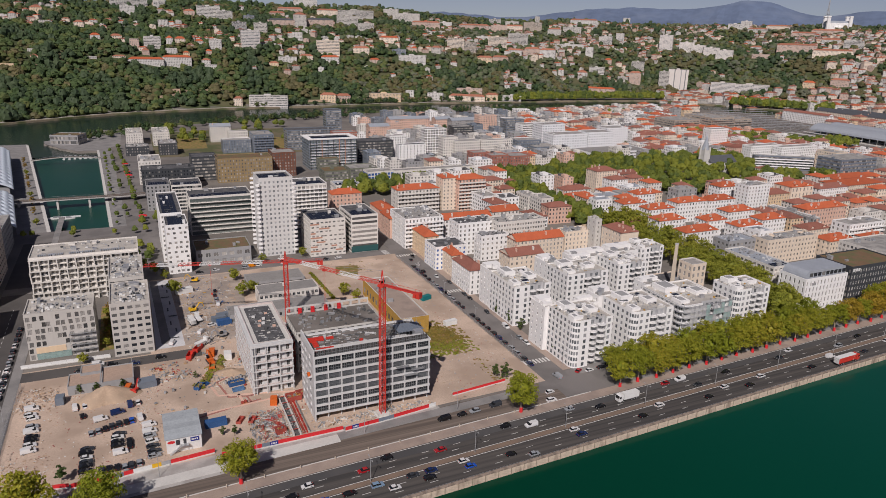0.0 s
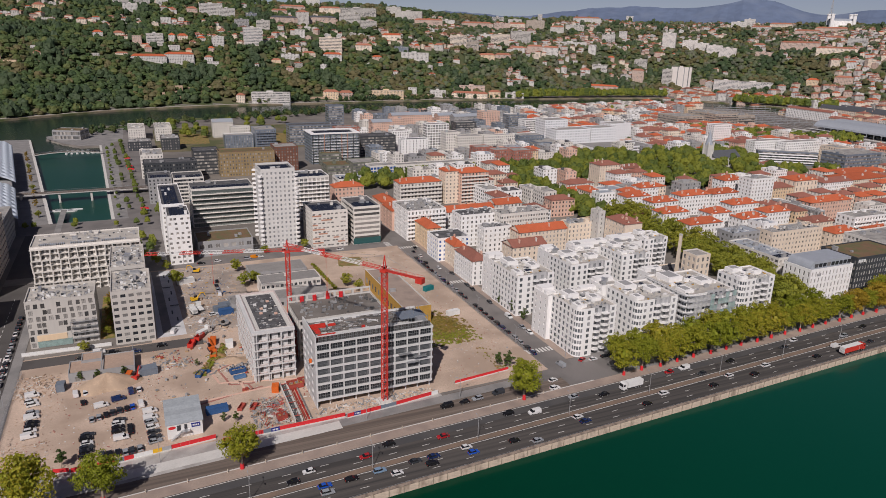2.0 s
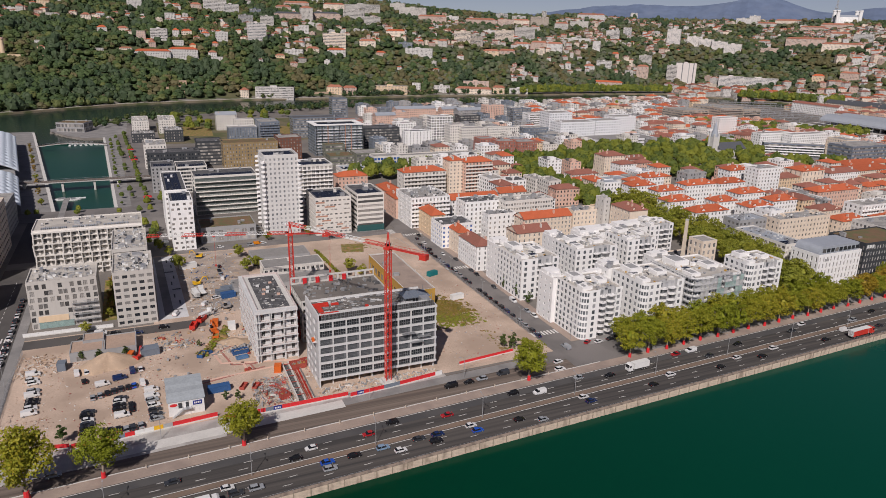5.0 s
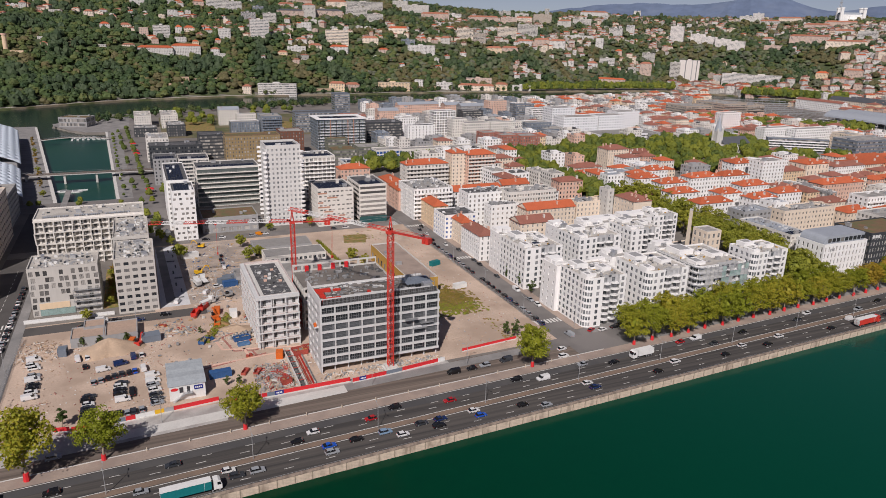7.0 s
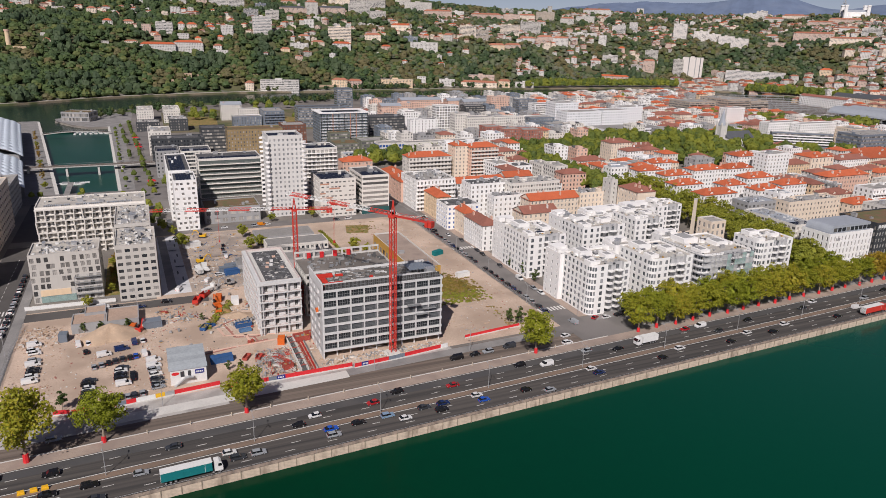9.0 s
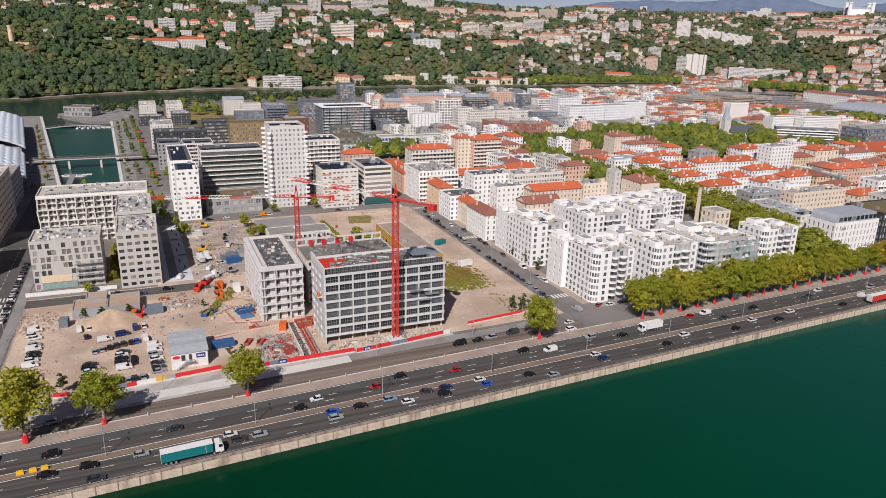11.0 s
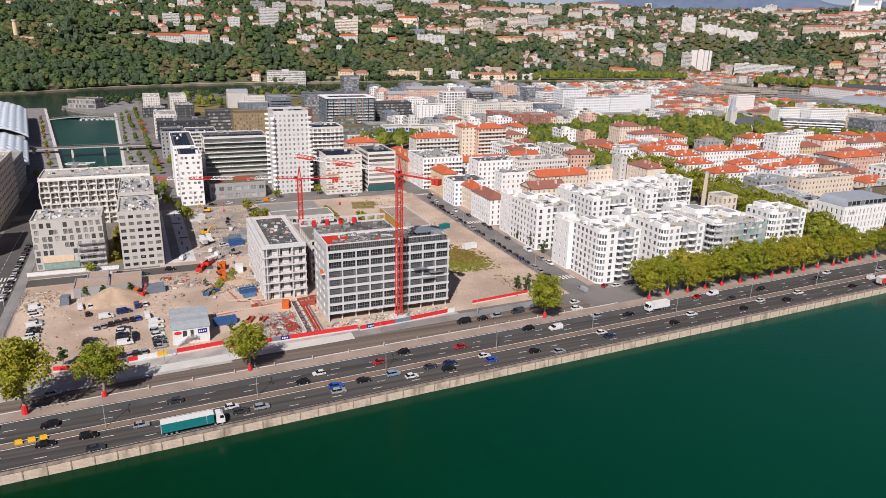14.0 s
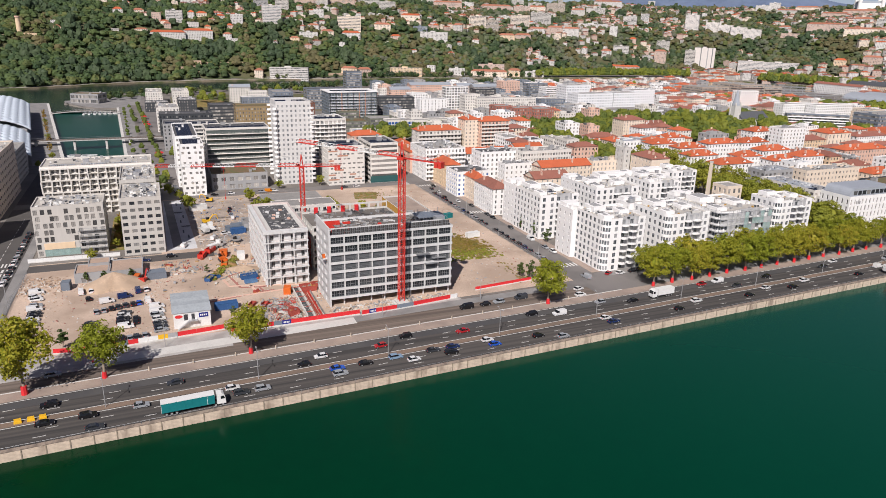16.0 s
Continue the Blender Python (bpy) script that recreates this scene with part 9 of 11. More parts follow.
s = Sh()
for k in range(30):
    s.box(-66.6, -66.4, 226 + k * 6, 229 + k * 6, 0, 0.08)
slab_thing("road_street_dashes", s, PAINT, "dashed white street line", "road line")

# dock edges
for side in (0, 1):
    s = Sh()
    for k in range(36 if side else 42):
        y0, y1 = 558.5 + k * 10, 568.5 + k * 10
        a, b = basin(y0)[side], basin(y1)[side]
        q = -1 if side == 0 else 1
        s.prism([(a - 0.3 * q * -1 - 1.2, y0), (a + 1.2, y0), (b + 1.2, y1), (b - 1.2, y1)], -9, 0.12)
    slab_thing("wall_dock", s, PALE_CONC, "pale stone edge of the dock", "quay wall")
patch("pavement_dock_west", [(-82, 558), (-63, 558), (-118, 985), (-150, 985)], 0.08, GREY_PAVING, "grey paved dockside", "pavement")
patch("pavement_dock_east", [(-19.5, 558), (-10, 558), (-24, 940), (-37, 916)], 0.08, GREY_PAVING, "grey paved dockside promenade", "pavement")
patch("pavement_dock_head", [(-90, 530), (-10, 530), (-10, 558), (-85, 558)], 0.09, STREET_GREY, "dark paved square at the head of the dock", "pavement")
patch("ground_dock_mole", [(-60, 921), (-38, 918), (-14, 950), (-12, 1068), (-60, 1050), (-102, 1005), (-99, 985), (-79, 945)], 0.06, GREY_PAVING, "paved point between dock and river", "pavement")


def bridge(label, y, x0, x1, z, w, piers, bow=0.0):
    t = thing("bridge", label, "bridge", pose(0, y, 0))
    s, n = Sh(), 14
    for k in range(n):
        a, b = x0 + (x1 - x0) * k / n, x0 + (x1 - x0) * (k + 1) / n
        za, zb = z + bow * math.sin(math.pi * k / n), z + bow * math.sin(math.pi * (k + 1) / n)
        p = [(a, -w / 2, za), (b, -w / 2, zb), (b, w / 2, zb), (a, w / 2, za)]
        s.face(p), s.face([(q[0], q[1], q[2] - 0.8) for q in reversed(p)])
        s.face([(a, -w / 2, za - 0.8), (b, -w / 2, zb - 0.8), (b, -w / 2, zb), (a, -w / 2, za)], 1)
        s.face([(b, w / 2, zb - 0.8), (a, w / 2, za - 0.8), (a, w / 2, za), (b, w / 2, zb)], 1)
    part("deck", s, [BRIDGE_TOP, CONCRETE], t)
    for q in (-1, 1):
        s = Sh()
        for k in range(n):
            a, b = x0 + (x1 - x0) * k / n, x0 + (x1 - x0) * (k + 1) / n
            za, zb = z + bow * math.sin(math.pi * k / n), z + bow * math.sin(math.pi * (k + 1) / n)
            s.bar((a, q * w / 2, za + 1.0), (b, q * w / 2, zb + 1.0), 0.06), s.bar((a, q * w / 2, za), (a, q * w / 2, za + 1.0), 0.05)
        part("railing", s, SCAF, t)
    for x in piers:
        s = Sh()
        s.box(x - 0.8, x + 0.8, -w / 2 + 1, w / 2 - 1, -8, z - 0.8)
        part("pier", s, PALE_CONC, t)


bridge("grey concrete road bridge across the dock", 647, -112, 6, 4.5, 9, (-62, -38, -20, -90))
bridge("slender white bowed footbridge over the dock mouth", 856, -101, -33, 2.0, 4, (), 2.5)


def boat(x, y, a, l):
    t = thing("boat", "small white pleasure boat moored in the dock", "boat", pose(x, y, -3.95, 0, 0, a), "moored boats")
    s = Sh()
    s.prism([(-l / 2, -1.2), (l / 4, -1.2), (l / 2, 0), (l / 4, 1.2), (-l / 2, 1.2)], -0.3, 0.9)
    part("hull", s, WHITE_METAL, t)
    s = Sh()
    s.box(-l / 4, l / 8, -0.9, 0.9, 0.9, 2.0)
    part("cabin", s, [METAL], t)


for k in range(12):
    boat(-72 + (k % 7) * 5.2, 890 + (k // 7) * 12, 80 + 7 * k, 8)
boat(-60, 612, 5, 14), boat(-52, 609, 5, 9)
s = Sh()
s.box(-66, -44, 614, 617, -4.2, -3.5)
slab_thing("dock_pontoon", s, WHITE_METAL, "white floating pontoon in the dock", "pontoon")
for x, y in ((-6, 742), (-7.5, 760), (-9, 806), (2, 575)):
    t = thing("market_awning", "bright red market awning on thin poles", "awning", pose(x, y, 0.1, 0, 0, 4), "red awnings")
    s = Sh()
    s.prism([(-3, -3), (3, -3), (3, 3), (-3, 3)], 2.6, 2.75)
    for q in range(4):
        c, e = [(-3, -3), (3, -3), (3, 3), (-3, 3)][q], [(3, -3), (3, 3), (-3, 3), (-3, -3)][q]
        s.face([(*c, 2.75), (*e, 2.75), (0, 0, 3.9)])
    part("canopy", s, RED_SHEET, t)
    for c in ((-2.8, -2.8), (2.8, -2.8), (2.8, 2.8), (-2.8, 2.8)):
        s = Sh()
        s.bar((*c, 0), (*c, 2.6), 0.06)
        part("pole", s, METAL, t)
block("pavilion", "grey mesh-clad pavilion on the dock point", -72, 984, 34, 24, 11, ang=-22, wall=GREY, storey=5.5, strips="fr", win=(1, 3.6), rmat=SOIL_ROOF, clutter=2)


def cushion_roof(label, x, y, x0, x1, y0, y1, h, n, m):
    """A long mall under swelling white diamond cushions, one part each."""
    t = thing("mall_roof", label, "roof", pose(x, y, 0, 0, 0, 7.5))
    s = Sh()
    s.box(x0 + 3, x1 - 3, y0 + 2, y1 - 2, 0, h * 0.55)
    part("body", s, GREY, t)
    frame_bars, k = Sh(), 5

    def at(u, v, lift=0.0):
        u, v = min(1, max(0, u)), min(1, max(0, v))
        z = h * (0.35 + 0.65 * math.sin(math.pi * (0.25 + 0.70 * u)) ** 0.7) * (0.8 + 0.2 * math.sin(math.pi * (0.06 + 0.88 * v)) ** 0.5)
        return (x0 + (x1 - x0) * u, y0 + (y1 - y0) * v, z + lift)
    for j in range(2 * m + 1):
        for i in range(n + j % 2):
            cu, cv = (i + (0.5 if j % 2 == 0 else 0.0)) / n, j / 2 / m
            s = Sh()
            for a in range(k + 1):
                for b in range(k + 1):
                    p, q = a / k - 0.5, b / k - 0.5
                    s.v.append(at(cu + (p - q) / 2 / n, cv + (p + q) / 2 / m, 1.7 * (math.cos(math.pi * p) * math.cos(math.pi * q)) ** 0.6))
            for a in range(k):
                for b in range(k):
                    c = a * (k + 1) + b
                    s.f.append((c, c + k + 1, c + k + 2, c + 1)), s.m.append(0)
            part("cushion", s, DOME, t, smooth=True)
            for e, g in ((-0.5, 0), (0.5, 0)):
                frame_bars.bar(at(cu + e / n, cv, 0.1), at(cu, cv + 0.5 / m, 0.1), 0.16), frame_bars.bar(at(cu + e / n, cv, 0.1), at(cu, cv - 0.5 / m, 0.1), 0.16)
    part("lattice", frame_bars, METAL, t)


cushion_roof("shopping mall roof of swelling white cushions", -79, 540, -38, 0, 0, 104, 21, 4, 9)
cushion_roof("shopping mall roof of swelling white cushions by the dock", -95, 668, -44, 0, 0, 205, 22, 4, 15)


# ---- church ----
def church():
    t = thing("church", "pale stone church with a slim dark spire", "church", pose(588, 588, 0))
    s = Sh()
    s.box(-3.5, 3.5, -3.5, 3.5, 0, 26)
    for q in ((-3.5, -3.5), (3.5, -3.5), (3.5, 3.5), (-3.5, 3.5)):
        s.box(q[0] - 0.7, q[0] + 0.7, q[1] - 0.7, q[1] + 0.7, 0, 29)
    part("bell_tower", s, PALE_CONC, t)
    s = Sh()
    s.bar((0, 0, 26), (0, 0, 43), 4.2, r2=0.15, sides=8)
    part("spire", s, ZINC, t)
    s = Sh()
    s.box(3, 40, -9, 9, 0, 12)
    for k in range(6):
        s.box(6 + k * 5.6, 6.9 + k * 5.6, -10.2, 10.2, 0, 9)
    part("nave", s, PALE_CONC, t)
    s = Sh()
    s.face([(3, -9.5, 12), (41, -9.5, 12), (41, 0, 19), (3, 0, 19)]), s.face([(41, 9.5, 12), (3, 9.5, 12), (3, 0, 19), (41, 0, 19)]), s.face([(41, -9.5, 12), (41, 9.5, 12), (41, 0, 19)]), s.face([(3, 9.5, 12), (3, -9.5, 12), (3, 0, 19)])
    part("nave_roof", s, SLATE, t)
    for k in range(6):
        s = Sh()
        s.box(8.2 + k * 5.6, 9.8 + k * 5.6, -9.1, -8.9, 3, 9.5)
        part("window", s, GLASS, t)
    TAKEN.append((605, 588, 48, 22))


church()


# ---- the railway station ----
def train_hall(label, x, y, ang, l, w, h):
    t = thing("train_hall", label, "station roof", pose(x, y, 0, 0, 0, ang))
    s, n = Sh(), 12
    for k in range(n):
        a, b = math.pi * k / n, math.pi * (k + 1) / n
        p, q = (-math.cos(a) * w / 2, 7 + (h - 7) * math.sin(a)), (-math.cos(b) * w / 2, 7 + (h - 7) * math.sin(b))
        s.face([(-l / 2, p[0], p[1]), (l / 2, p[0], p[1]), (l / 2, q[0], q[1]), (-l / 2, q[0], q[1])])
    for x, q in ((-l / 2, 1), (l / 2, -1)):
        s.face([(x, -math.cos(math.pi * k / n) * w / 2, 7 + (h - 7) * math.sin(math.pi * k / n)) for k in range(n + 1)][::q])
    part("vault", s, ZINC, t, "long grey vaulted roof")
    s = Sh()
    for k in range(int(l / 12) + 1):
        for y0 in (-w / 2, w / 2):
            s.box(-l / 2 + k * 12 - 0.4, -l / 2 + k * 12 + 0.4, y0 - 0.4, y0 + 0.4, 0, 7)
    part("columns", s, METAL, t, kind="stuff")
    c, q = math.cos(radians(ang)), math.sin(radians(ang))
    for k in range(-4, 5):
        TAKEN.append((x + c * k * l / 8, y + q * k * l / 8, w * 1.1, w * 1.1))


train_hall("long grey vaulted train shed", 1030, 672, 90, 236, 44, 17)
train_hall("second grey vaulted train shed", 1078, 680, 90, 236, 40, 16)
patch("ground_railway", [(880, 600), (1130, 600), (1130, 830), (1150, 1000), (1080, 1090), (1000, 1075), (900, 830)], 0.04, RAIL_BED, "grey gravel bed of the railway", "railway")
for k in range(13):
    s = Sh()
    for g in (-0.75, 0.75):
        line = [(905 + k * 16 + g, 600), (905 + k * 16 + g, 820), (960 + k * 12 + g, 940), (1020 + k * 6 + g, 1078)]
        for a, b in zip(line, line[1:]):
            s.prism([(a[0] - 0.12, a[1]), (a[0] + 0.12, a[1]), (b[0] + 0.12, b[1]), (b[0] - 0.12, b[1])], 0, 0.3)
    slab_thing("railway_track", s, METAL, "steel railway track on grey gravel", "railway")
for k in range(6):
    s = Sh()
    x0 = 897 + k * 32
    s.box(x0, x0 + 5, 640 if k > 3 else 660, 800, 0, 1.0)
    s.box(x0 - 0.5, x0 + 5.5, 690, 790, 4.2, 4.5)
    for q in range(8):
        s.box(x0 + 2.3, x0 + 2.7, 694 + q * 13, 694.4 + q * 13, 1.0, 4.2)
    slab_thing("railway_platform", s, [PALE_CONC], "pale station platform under a flat canopy", "platform")
for k in range(9):
    t = thing("track_gantry", "grey steel gantry over the railway tracks", "gantry", pose(0, 0, 0), "track gantries")
    y0, x0 = 820 + k * 27, 910 + k * 16
    for q in range(4):
        s = Sh()
        s.bar((x0 + q * 45, y0, 0), (x0 + q * 45, y0, 9.5), 0.35)
        part("mast", s, METAL, t)
    s = Sh()
    s.box(x0, x0 + 136, y0 - 0.4, y0 + 0.4, 8.2, 9.0)
    part("beam", s, METAL, t)
block("station_building", "long white station office with a red tiled roof", 1142, 905, 16, 96, 17, wall=WHITE, storey=3.6, pitch=3.4, win=(1.4, 2.0), roof="gable", rmat=TILE_OLD, plain=True, clutter=4)
block("station_wing", "low white station wing with a red tiled roof", 1136, 835, 16, 44, 9, wall=OFFWHITE, pitch=3.4, win=(1.4, 2.0), roof="gable", rmat=TILE_OLD, plain=True, clutter=2)
for a, b in ((1235, 880), (1262, 860)):
    block("dark_roofed_hall", "long stone hall under a dark slate roof", a, b, 20, 150, 15, wall=CREAM, pitch=3.4, win=(1.4, 2.2), roof="gable", rmat=SLATE, plain=True, rise=6, clutter=8, group="slate halls")
for a, b, w, d, h in ((800, 868, 52, 46, 21), (850, 852, 46, 60, 26), (892, 848, 36, 54, 23)):
    block("transit_centre", "brown concrete transit centre with long loggias", a, b, w, d, h, wall=TAUPE, storey=3.6, strips="fl", win=(1, 1.7), balcony="f", trim=TAUPE, plain=True, clutter=6, group="transit centre blocks")
TAKEN.append((1010, 800, 240, 420)), TAKEN.append((1060, 1000, 150, 160))

# ---- buildings across the river ----


def hill_block(name, label, x, y, w, d, h, ang, base, wall, roof="f", look="w"):
    """A building on the far slope. roof: f flat, t or o tiles, z zinc; look: w rows of windows, b long bands of glass with balcony fronts."""
    bright = wall is WHITE and ("tower" in label or "office" in label)
    wall = HILL_BRIGHT if bright else {PINK: HILL_PINK, WHITE: HILL_WHITE, OFFWHITE: FLATS}.get(wall, wall)
    four = "four hillside tower blocks" if "row of four" in label else ""
    tiles = {"t": TILE, "o": HILL_TILE, "z": SLATE, "f": GRAVEL}[roof]
    t = block(name, label, x, y, w, d, h, ang=ang, base=base, wall=wall, roof="flat" if roof == "f" else "hip", rmat=tiles, rise=min(4.2, h * 0.4), plain=True, deep=-18.0, clutter=0,
              group=four, category=name.replace("_", " "), pitch=2.9, win=(1.5, 1.7), strips="f" if look == "b" else "", parapet=0.0, glass=TOWER_GLASS if bright else GLASS_FAR, blank="f" if "blank walls" in label else "")
    if "blank walls" in label:
        # Upright grooves as darker flat strips; their shade is the strip's colour.
        for u in (-0.2, 0.12, 0.34):
            s = Sh()
            s.box(w * u, w * u + 2.2, -d / 2 - 0.05, -d / 2 + 0.3, 4, h + 0.02)
            part("window_strip", s, TOWER_GLASS, t)
    if roof == "f" and w > 24:
        s = Sh()
        s.box(-w * 0.12, w * 0.06, -d * 0.2, d * 0.25, h, h + 2.4)
        part("roof_house", s, wall, t)
    return t


hill_block("villa", "ochre villa with a tile roof on the hilltop", -168, 1890, 26, 12, 13, 0, 160, OCHRE, "o", "w")
hill_block("villa", "white villa with a tile roof among tall trees", -201, 1756, 14, 12, 20, -1, 138, OFFWHITE, "o", "w")
hill_block("villa", "pinkish villa half hidden in the woods", -168, 1724, 15, 11, 8, 4, 131, PINK, "o", "w")
hill_block("villa", "pale low villa half hidden in the woods", -143, 1757, 23, 11, 12, -2, 134, OFFWHITE, "f", "w")
hill_block("villa", "cream villa with a brown tile roof", -78, 1746, 19, 12, 15, -5, 129, CREAM, "o", "w")
hill_block("villa", "white flat-roofed villa on the upper slope", 22, 1893, 33, 14, 22, -2, 161, WHITE, "f", "w")
hill_block("apartment_building", "long white hilltop block of flats", 27, 1980, 85, 16, 21, 7, 178, WHITE, "f", "b")
hill_block("villa", "white villa with an orange tile roof", -47, 1637, 18, 11, 10, 7, 110, WHITE, "t", "w")
hill_block("villa", "cream villa with a brown tile roof", -8, 1636, 21, 11, 10, 5, 109, CREAM, "o", "w")
hill_block("apartment_building", "white hilltop block of flats", 98, 1972, 28, 16, 24, -8, 178, WHITE, "f", "b")
hill_block("villa", "white villa with dark windows", 93, 1788, 22, 12, 15, -2, 138, WHITE, "f", "w")
hill_block("villa", "small pink house with a tile roof", -31, 1745, 14, 10, 8, -3, 128, PINK, "o", "w")
hill_block("house", "salmon pink house on the slope", 25, 1574, 17, 11, 20, -7, 95, PINK, "f", "w")
hill_block("apartment_building", "white modern flats on the slope", 59, 1579, 32, 14, 24, -9, 96, WHITE, "f", "b")
hill_block("house", "narrow white house with a red roof", 93, 1609, 13, 10, 15, -8, 102, WHITE, "t", "w")
hill_block("house", "cream house with a red tile roof", 114, 1614, 20, 11, 14, 4, 102, CREAM, "t", "w")
hill_block("house", "brownish house with a tile roof", 43, 1549, 13, 10, 11, 4, 83, PINK, "o", "w")
hill_block("house", "white house with a flat roof", 92, 1563, 22, 11, 11, 2, 87, WHITE, "f", "w")
hill_block("house", "small ochre house above the hospital", 120, 1558, 12, 9, 8, 1, 82, OCHRE, "t", "w")
hill_block("hospital", "long white hospital wing with a red roof", 42, 1523, 66, 15, 12, -7, 66, WHITE, "t", "w")
hill_block("hospital", "taller white hospital wing with a red roof", 99, 1524, 55, 16, 21, -7, 61, WHITE, "t", "w")
hill_block("house", "pink house with a tile roof near the ridge", 158, 1869, 26, 12, 16, -3, 159, PINK, "o", "w")
hill_block("apartment_building", "broad white hilltop block of flats", 203, 1872, 54, 16, 29, -2, 159, WHITE, "f", "b")
hill_block("house", "pale house with a red roof", 152, 1619, 17, 10, 9, 1, 103, OFFWHITE, "t", "w")
hill_block("house", "white house with dark windows", 182, 1592, 24, 12, 20, 0, 95, WHITE, "f", "w")
hill_block("house", "small white house in the woods", -152, 1510, 10, 8, 6, -2, 90, WHITE, "f", "w")
hill_block("house", "cream house above the garden wall", -145, 1477, 12, 9, 8, 8, 77, CREAM, "o", "w")
hill_block("house", "low pale house in the woods", -53, 1513, 16, 9, 7, 5, 76, OFFWHITE, "f", "w")
hill_block("house", "low cream house in the woods", -6, 1531, 23, 10, 6, 0, 77, CREAM, "o", "w")
hill_block("house", "white house beside the hospital", 156, 1539, 17, 10, 9, -12, 67, WHITE, "o", "w")
hill_block("house", "white terraced house below the hospital", 162, 1520, 23, 11, 11, -7, 57, WHITE, "f", "w")
hill_block("house", "pink house with a red roof", 165, 1569, 14, 10, 9, -13, 84, PINK, "t", "w")
hill_block("apartment_building", "white block of flats near the ridge", 238, 1854, 37, 15, 24, 0, 154, WHITE, "f", "b")
hill_block("apartment_building", "blue-grey block of flats", 295, 1845, 26, 14, 17, -3, 152, BLUEGREY, "f", "b")
hill_block("apartment_building", "grey and white block of flats", 258, 1758, 33, 15, 22, -7, 131, GREY, "f", "b")
hill_block("apartment_building", "pale grey block of flats", 308, 1760, 31, 15, 22, -14, 130, FLATS, "f", "b")
hill_block("apartment_tower", "white tower block on the hillside", 258, 1611, 39, 18, 38, -2, 98, WHITE, "f", "b")
hill_block("monastery", "long pink monastery wing under a dark roof", 368, 1813, 66, 18, 18, -10, 142, PINK, "z", "w")
hill_block("monastery", "long pink monastery wing under a dark roof", 468, 1828, 69, 18, 19, -7, 144, PINK, "z", "w")
hill_block("chapel", "pale stone front of a hilltop chapel", 413, 1807, 31, 18, 34, -7, 140, OFFWHITE, "o", "w")
hill_block("house", "pink house with a tile roof behind the monastery", 387, 1960, 41, 12, 11, -11, 168, PINK, "o", "w")
hill_block("house", "long pink hotel with a tile roof", 439, 2036, 69, 14, 12, -14, 180, PINK, "o", "w")
hill_block("apartment_building", "tall white hilltop block", 497, 2099, 68, 16, 23, -12, 195, WHITE, "f", "w")
hill_block("house", "cream hilltop house with tile roofs", 533, 1990, 58, 14, 18, -16, 172, CREAM, "o", "w")
hill_block("apartment_building", "stepped pale terrace flats on the ridge", 606, 1968, 104, 16, 24, -23, 168, OFFWHITE, "f", "b")
hill_block("apartment_building", "stepped pale terrace flats below the ridge", 550, 1854, 55, 14, 26, -20, 149, OFFWHITE, "f", "b")
hill_block("apartment_building", "lowest step of the pale terrace flats", 580, 1792, 41, 14, 22, -12, 136, OFFWHITE, "f", "b")
hill_block("apartment_building", "pale hilltop slab of flats", 729, 2011, 44, 15, 22, -28, 178, OFFWHITE, "f", "w")
hill_block("apartment_building", "long pale hilltop slab of flats", 750, 1942, 77, 15, 28, -29, 160, OFFWHITE, "f", "w")
hill_block("school", "red-roofed pink school on the hilltop", 788, 1890, 79, 14, 17, -20, 148, PINK, "o", "w")
hill_block("school", "cream school with an orange tile roof", 607, 1690, 47, 12, 14, -24, 111, CREAM, "t", "w")
hill_block("apartment_building", "cream block of flats with balconies", 425, 1589, 51, 16, 32, -14, 86, CREAM, "f", "b")
hill_block("villa", "white villa with a flat roof", 381, 1697, 23, 12, 19, -13, 114, WHITE, "f", "w")
hill_block("house", "long low white house", 327, 1558, 39, 12, 12, -15, 71, WHITE, "f", "w")
hill_block("house", "cream house with a tile roof", 369, 1565, 28, 11, 11, -4, 74, CREAM, "o", "w")
hill_block("house", "white house with a brown roof", 345, 1590, 25, 11, 9, -18, 88, WHITE, "o", "w")
hill_block("house", "white house with a red tile roof", 421, 1558, 40, 12, 13, -17, 70, WHITE, "t", "w")
hill_block("house", "ochre house on a terrace", 294, 1544, 20, 10, 8, -16, 63, OCHRE, "o", "w")
hill_block("house", "cream house with a tile roof", 506, 1600, 38, 12, 13, -15, 89, CREAM, "o", "w")
hill_block("house", "pink house with a red roof", 527, 1566, 22, 10, 9, -23, 69, PINK, "t", "w")
hill_block("house", "dark grey modern house", 601, 1604, 33, 12, 13, -23, 87, BLUEGREY, "f", "w")
hill_block("house", "long white modern house", 623, 1574, 64, 13, 18, -17, 70, WHITE, "f", "w")
hill_block("house", "orange house with a tile roof", 643, 1612, 15, 10, 13, -25, 90, PINK, "t", "w")
hill_block("house", "pale house with a tile roof", 702, 1616, 22, 11, 14, -22, 91, OFFWHITE, "o", "w")
hill_block("house", "narrow white house on the far hillside", 190, 1592, 10, 9, 21, 0, 95, WHITE, "f", "w")
hill_block("apartment_building", "white riverside flats with long balconies", 245, 1353, 71, 16, 23, -17, -2, WHITE, "f", "b")
hill_block("house", "cream riverside house with a tile roof", 191, 1368, 16, 12, 15, -16, -0, CREAM, "o", "w")
hill_block("house", "ochre riverside house with a tile roof", 368, 1381, 31, 13, 15, -20, 3, OCHRE, "o", "w")
hill_block("house", "salmon riverside house with a tile roof", 398, 1379, 28, 12, 13, -11, 3, PINK, "o", "w")
hill_block("house", "ochre riverside row on the far hillside", 491, 1394, 68, 12, 15, -17, 3, OCHRE, "f", "w")
hill_block("house", "small white riverside house", 554, 1410, 18, 11, 14, -26, 8, WHITE, "f", "w")
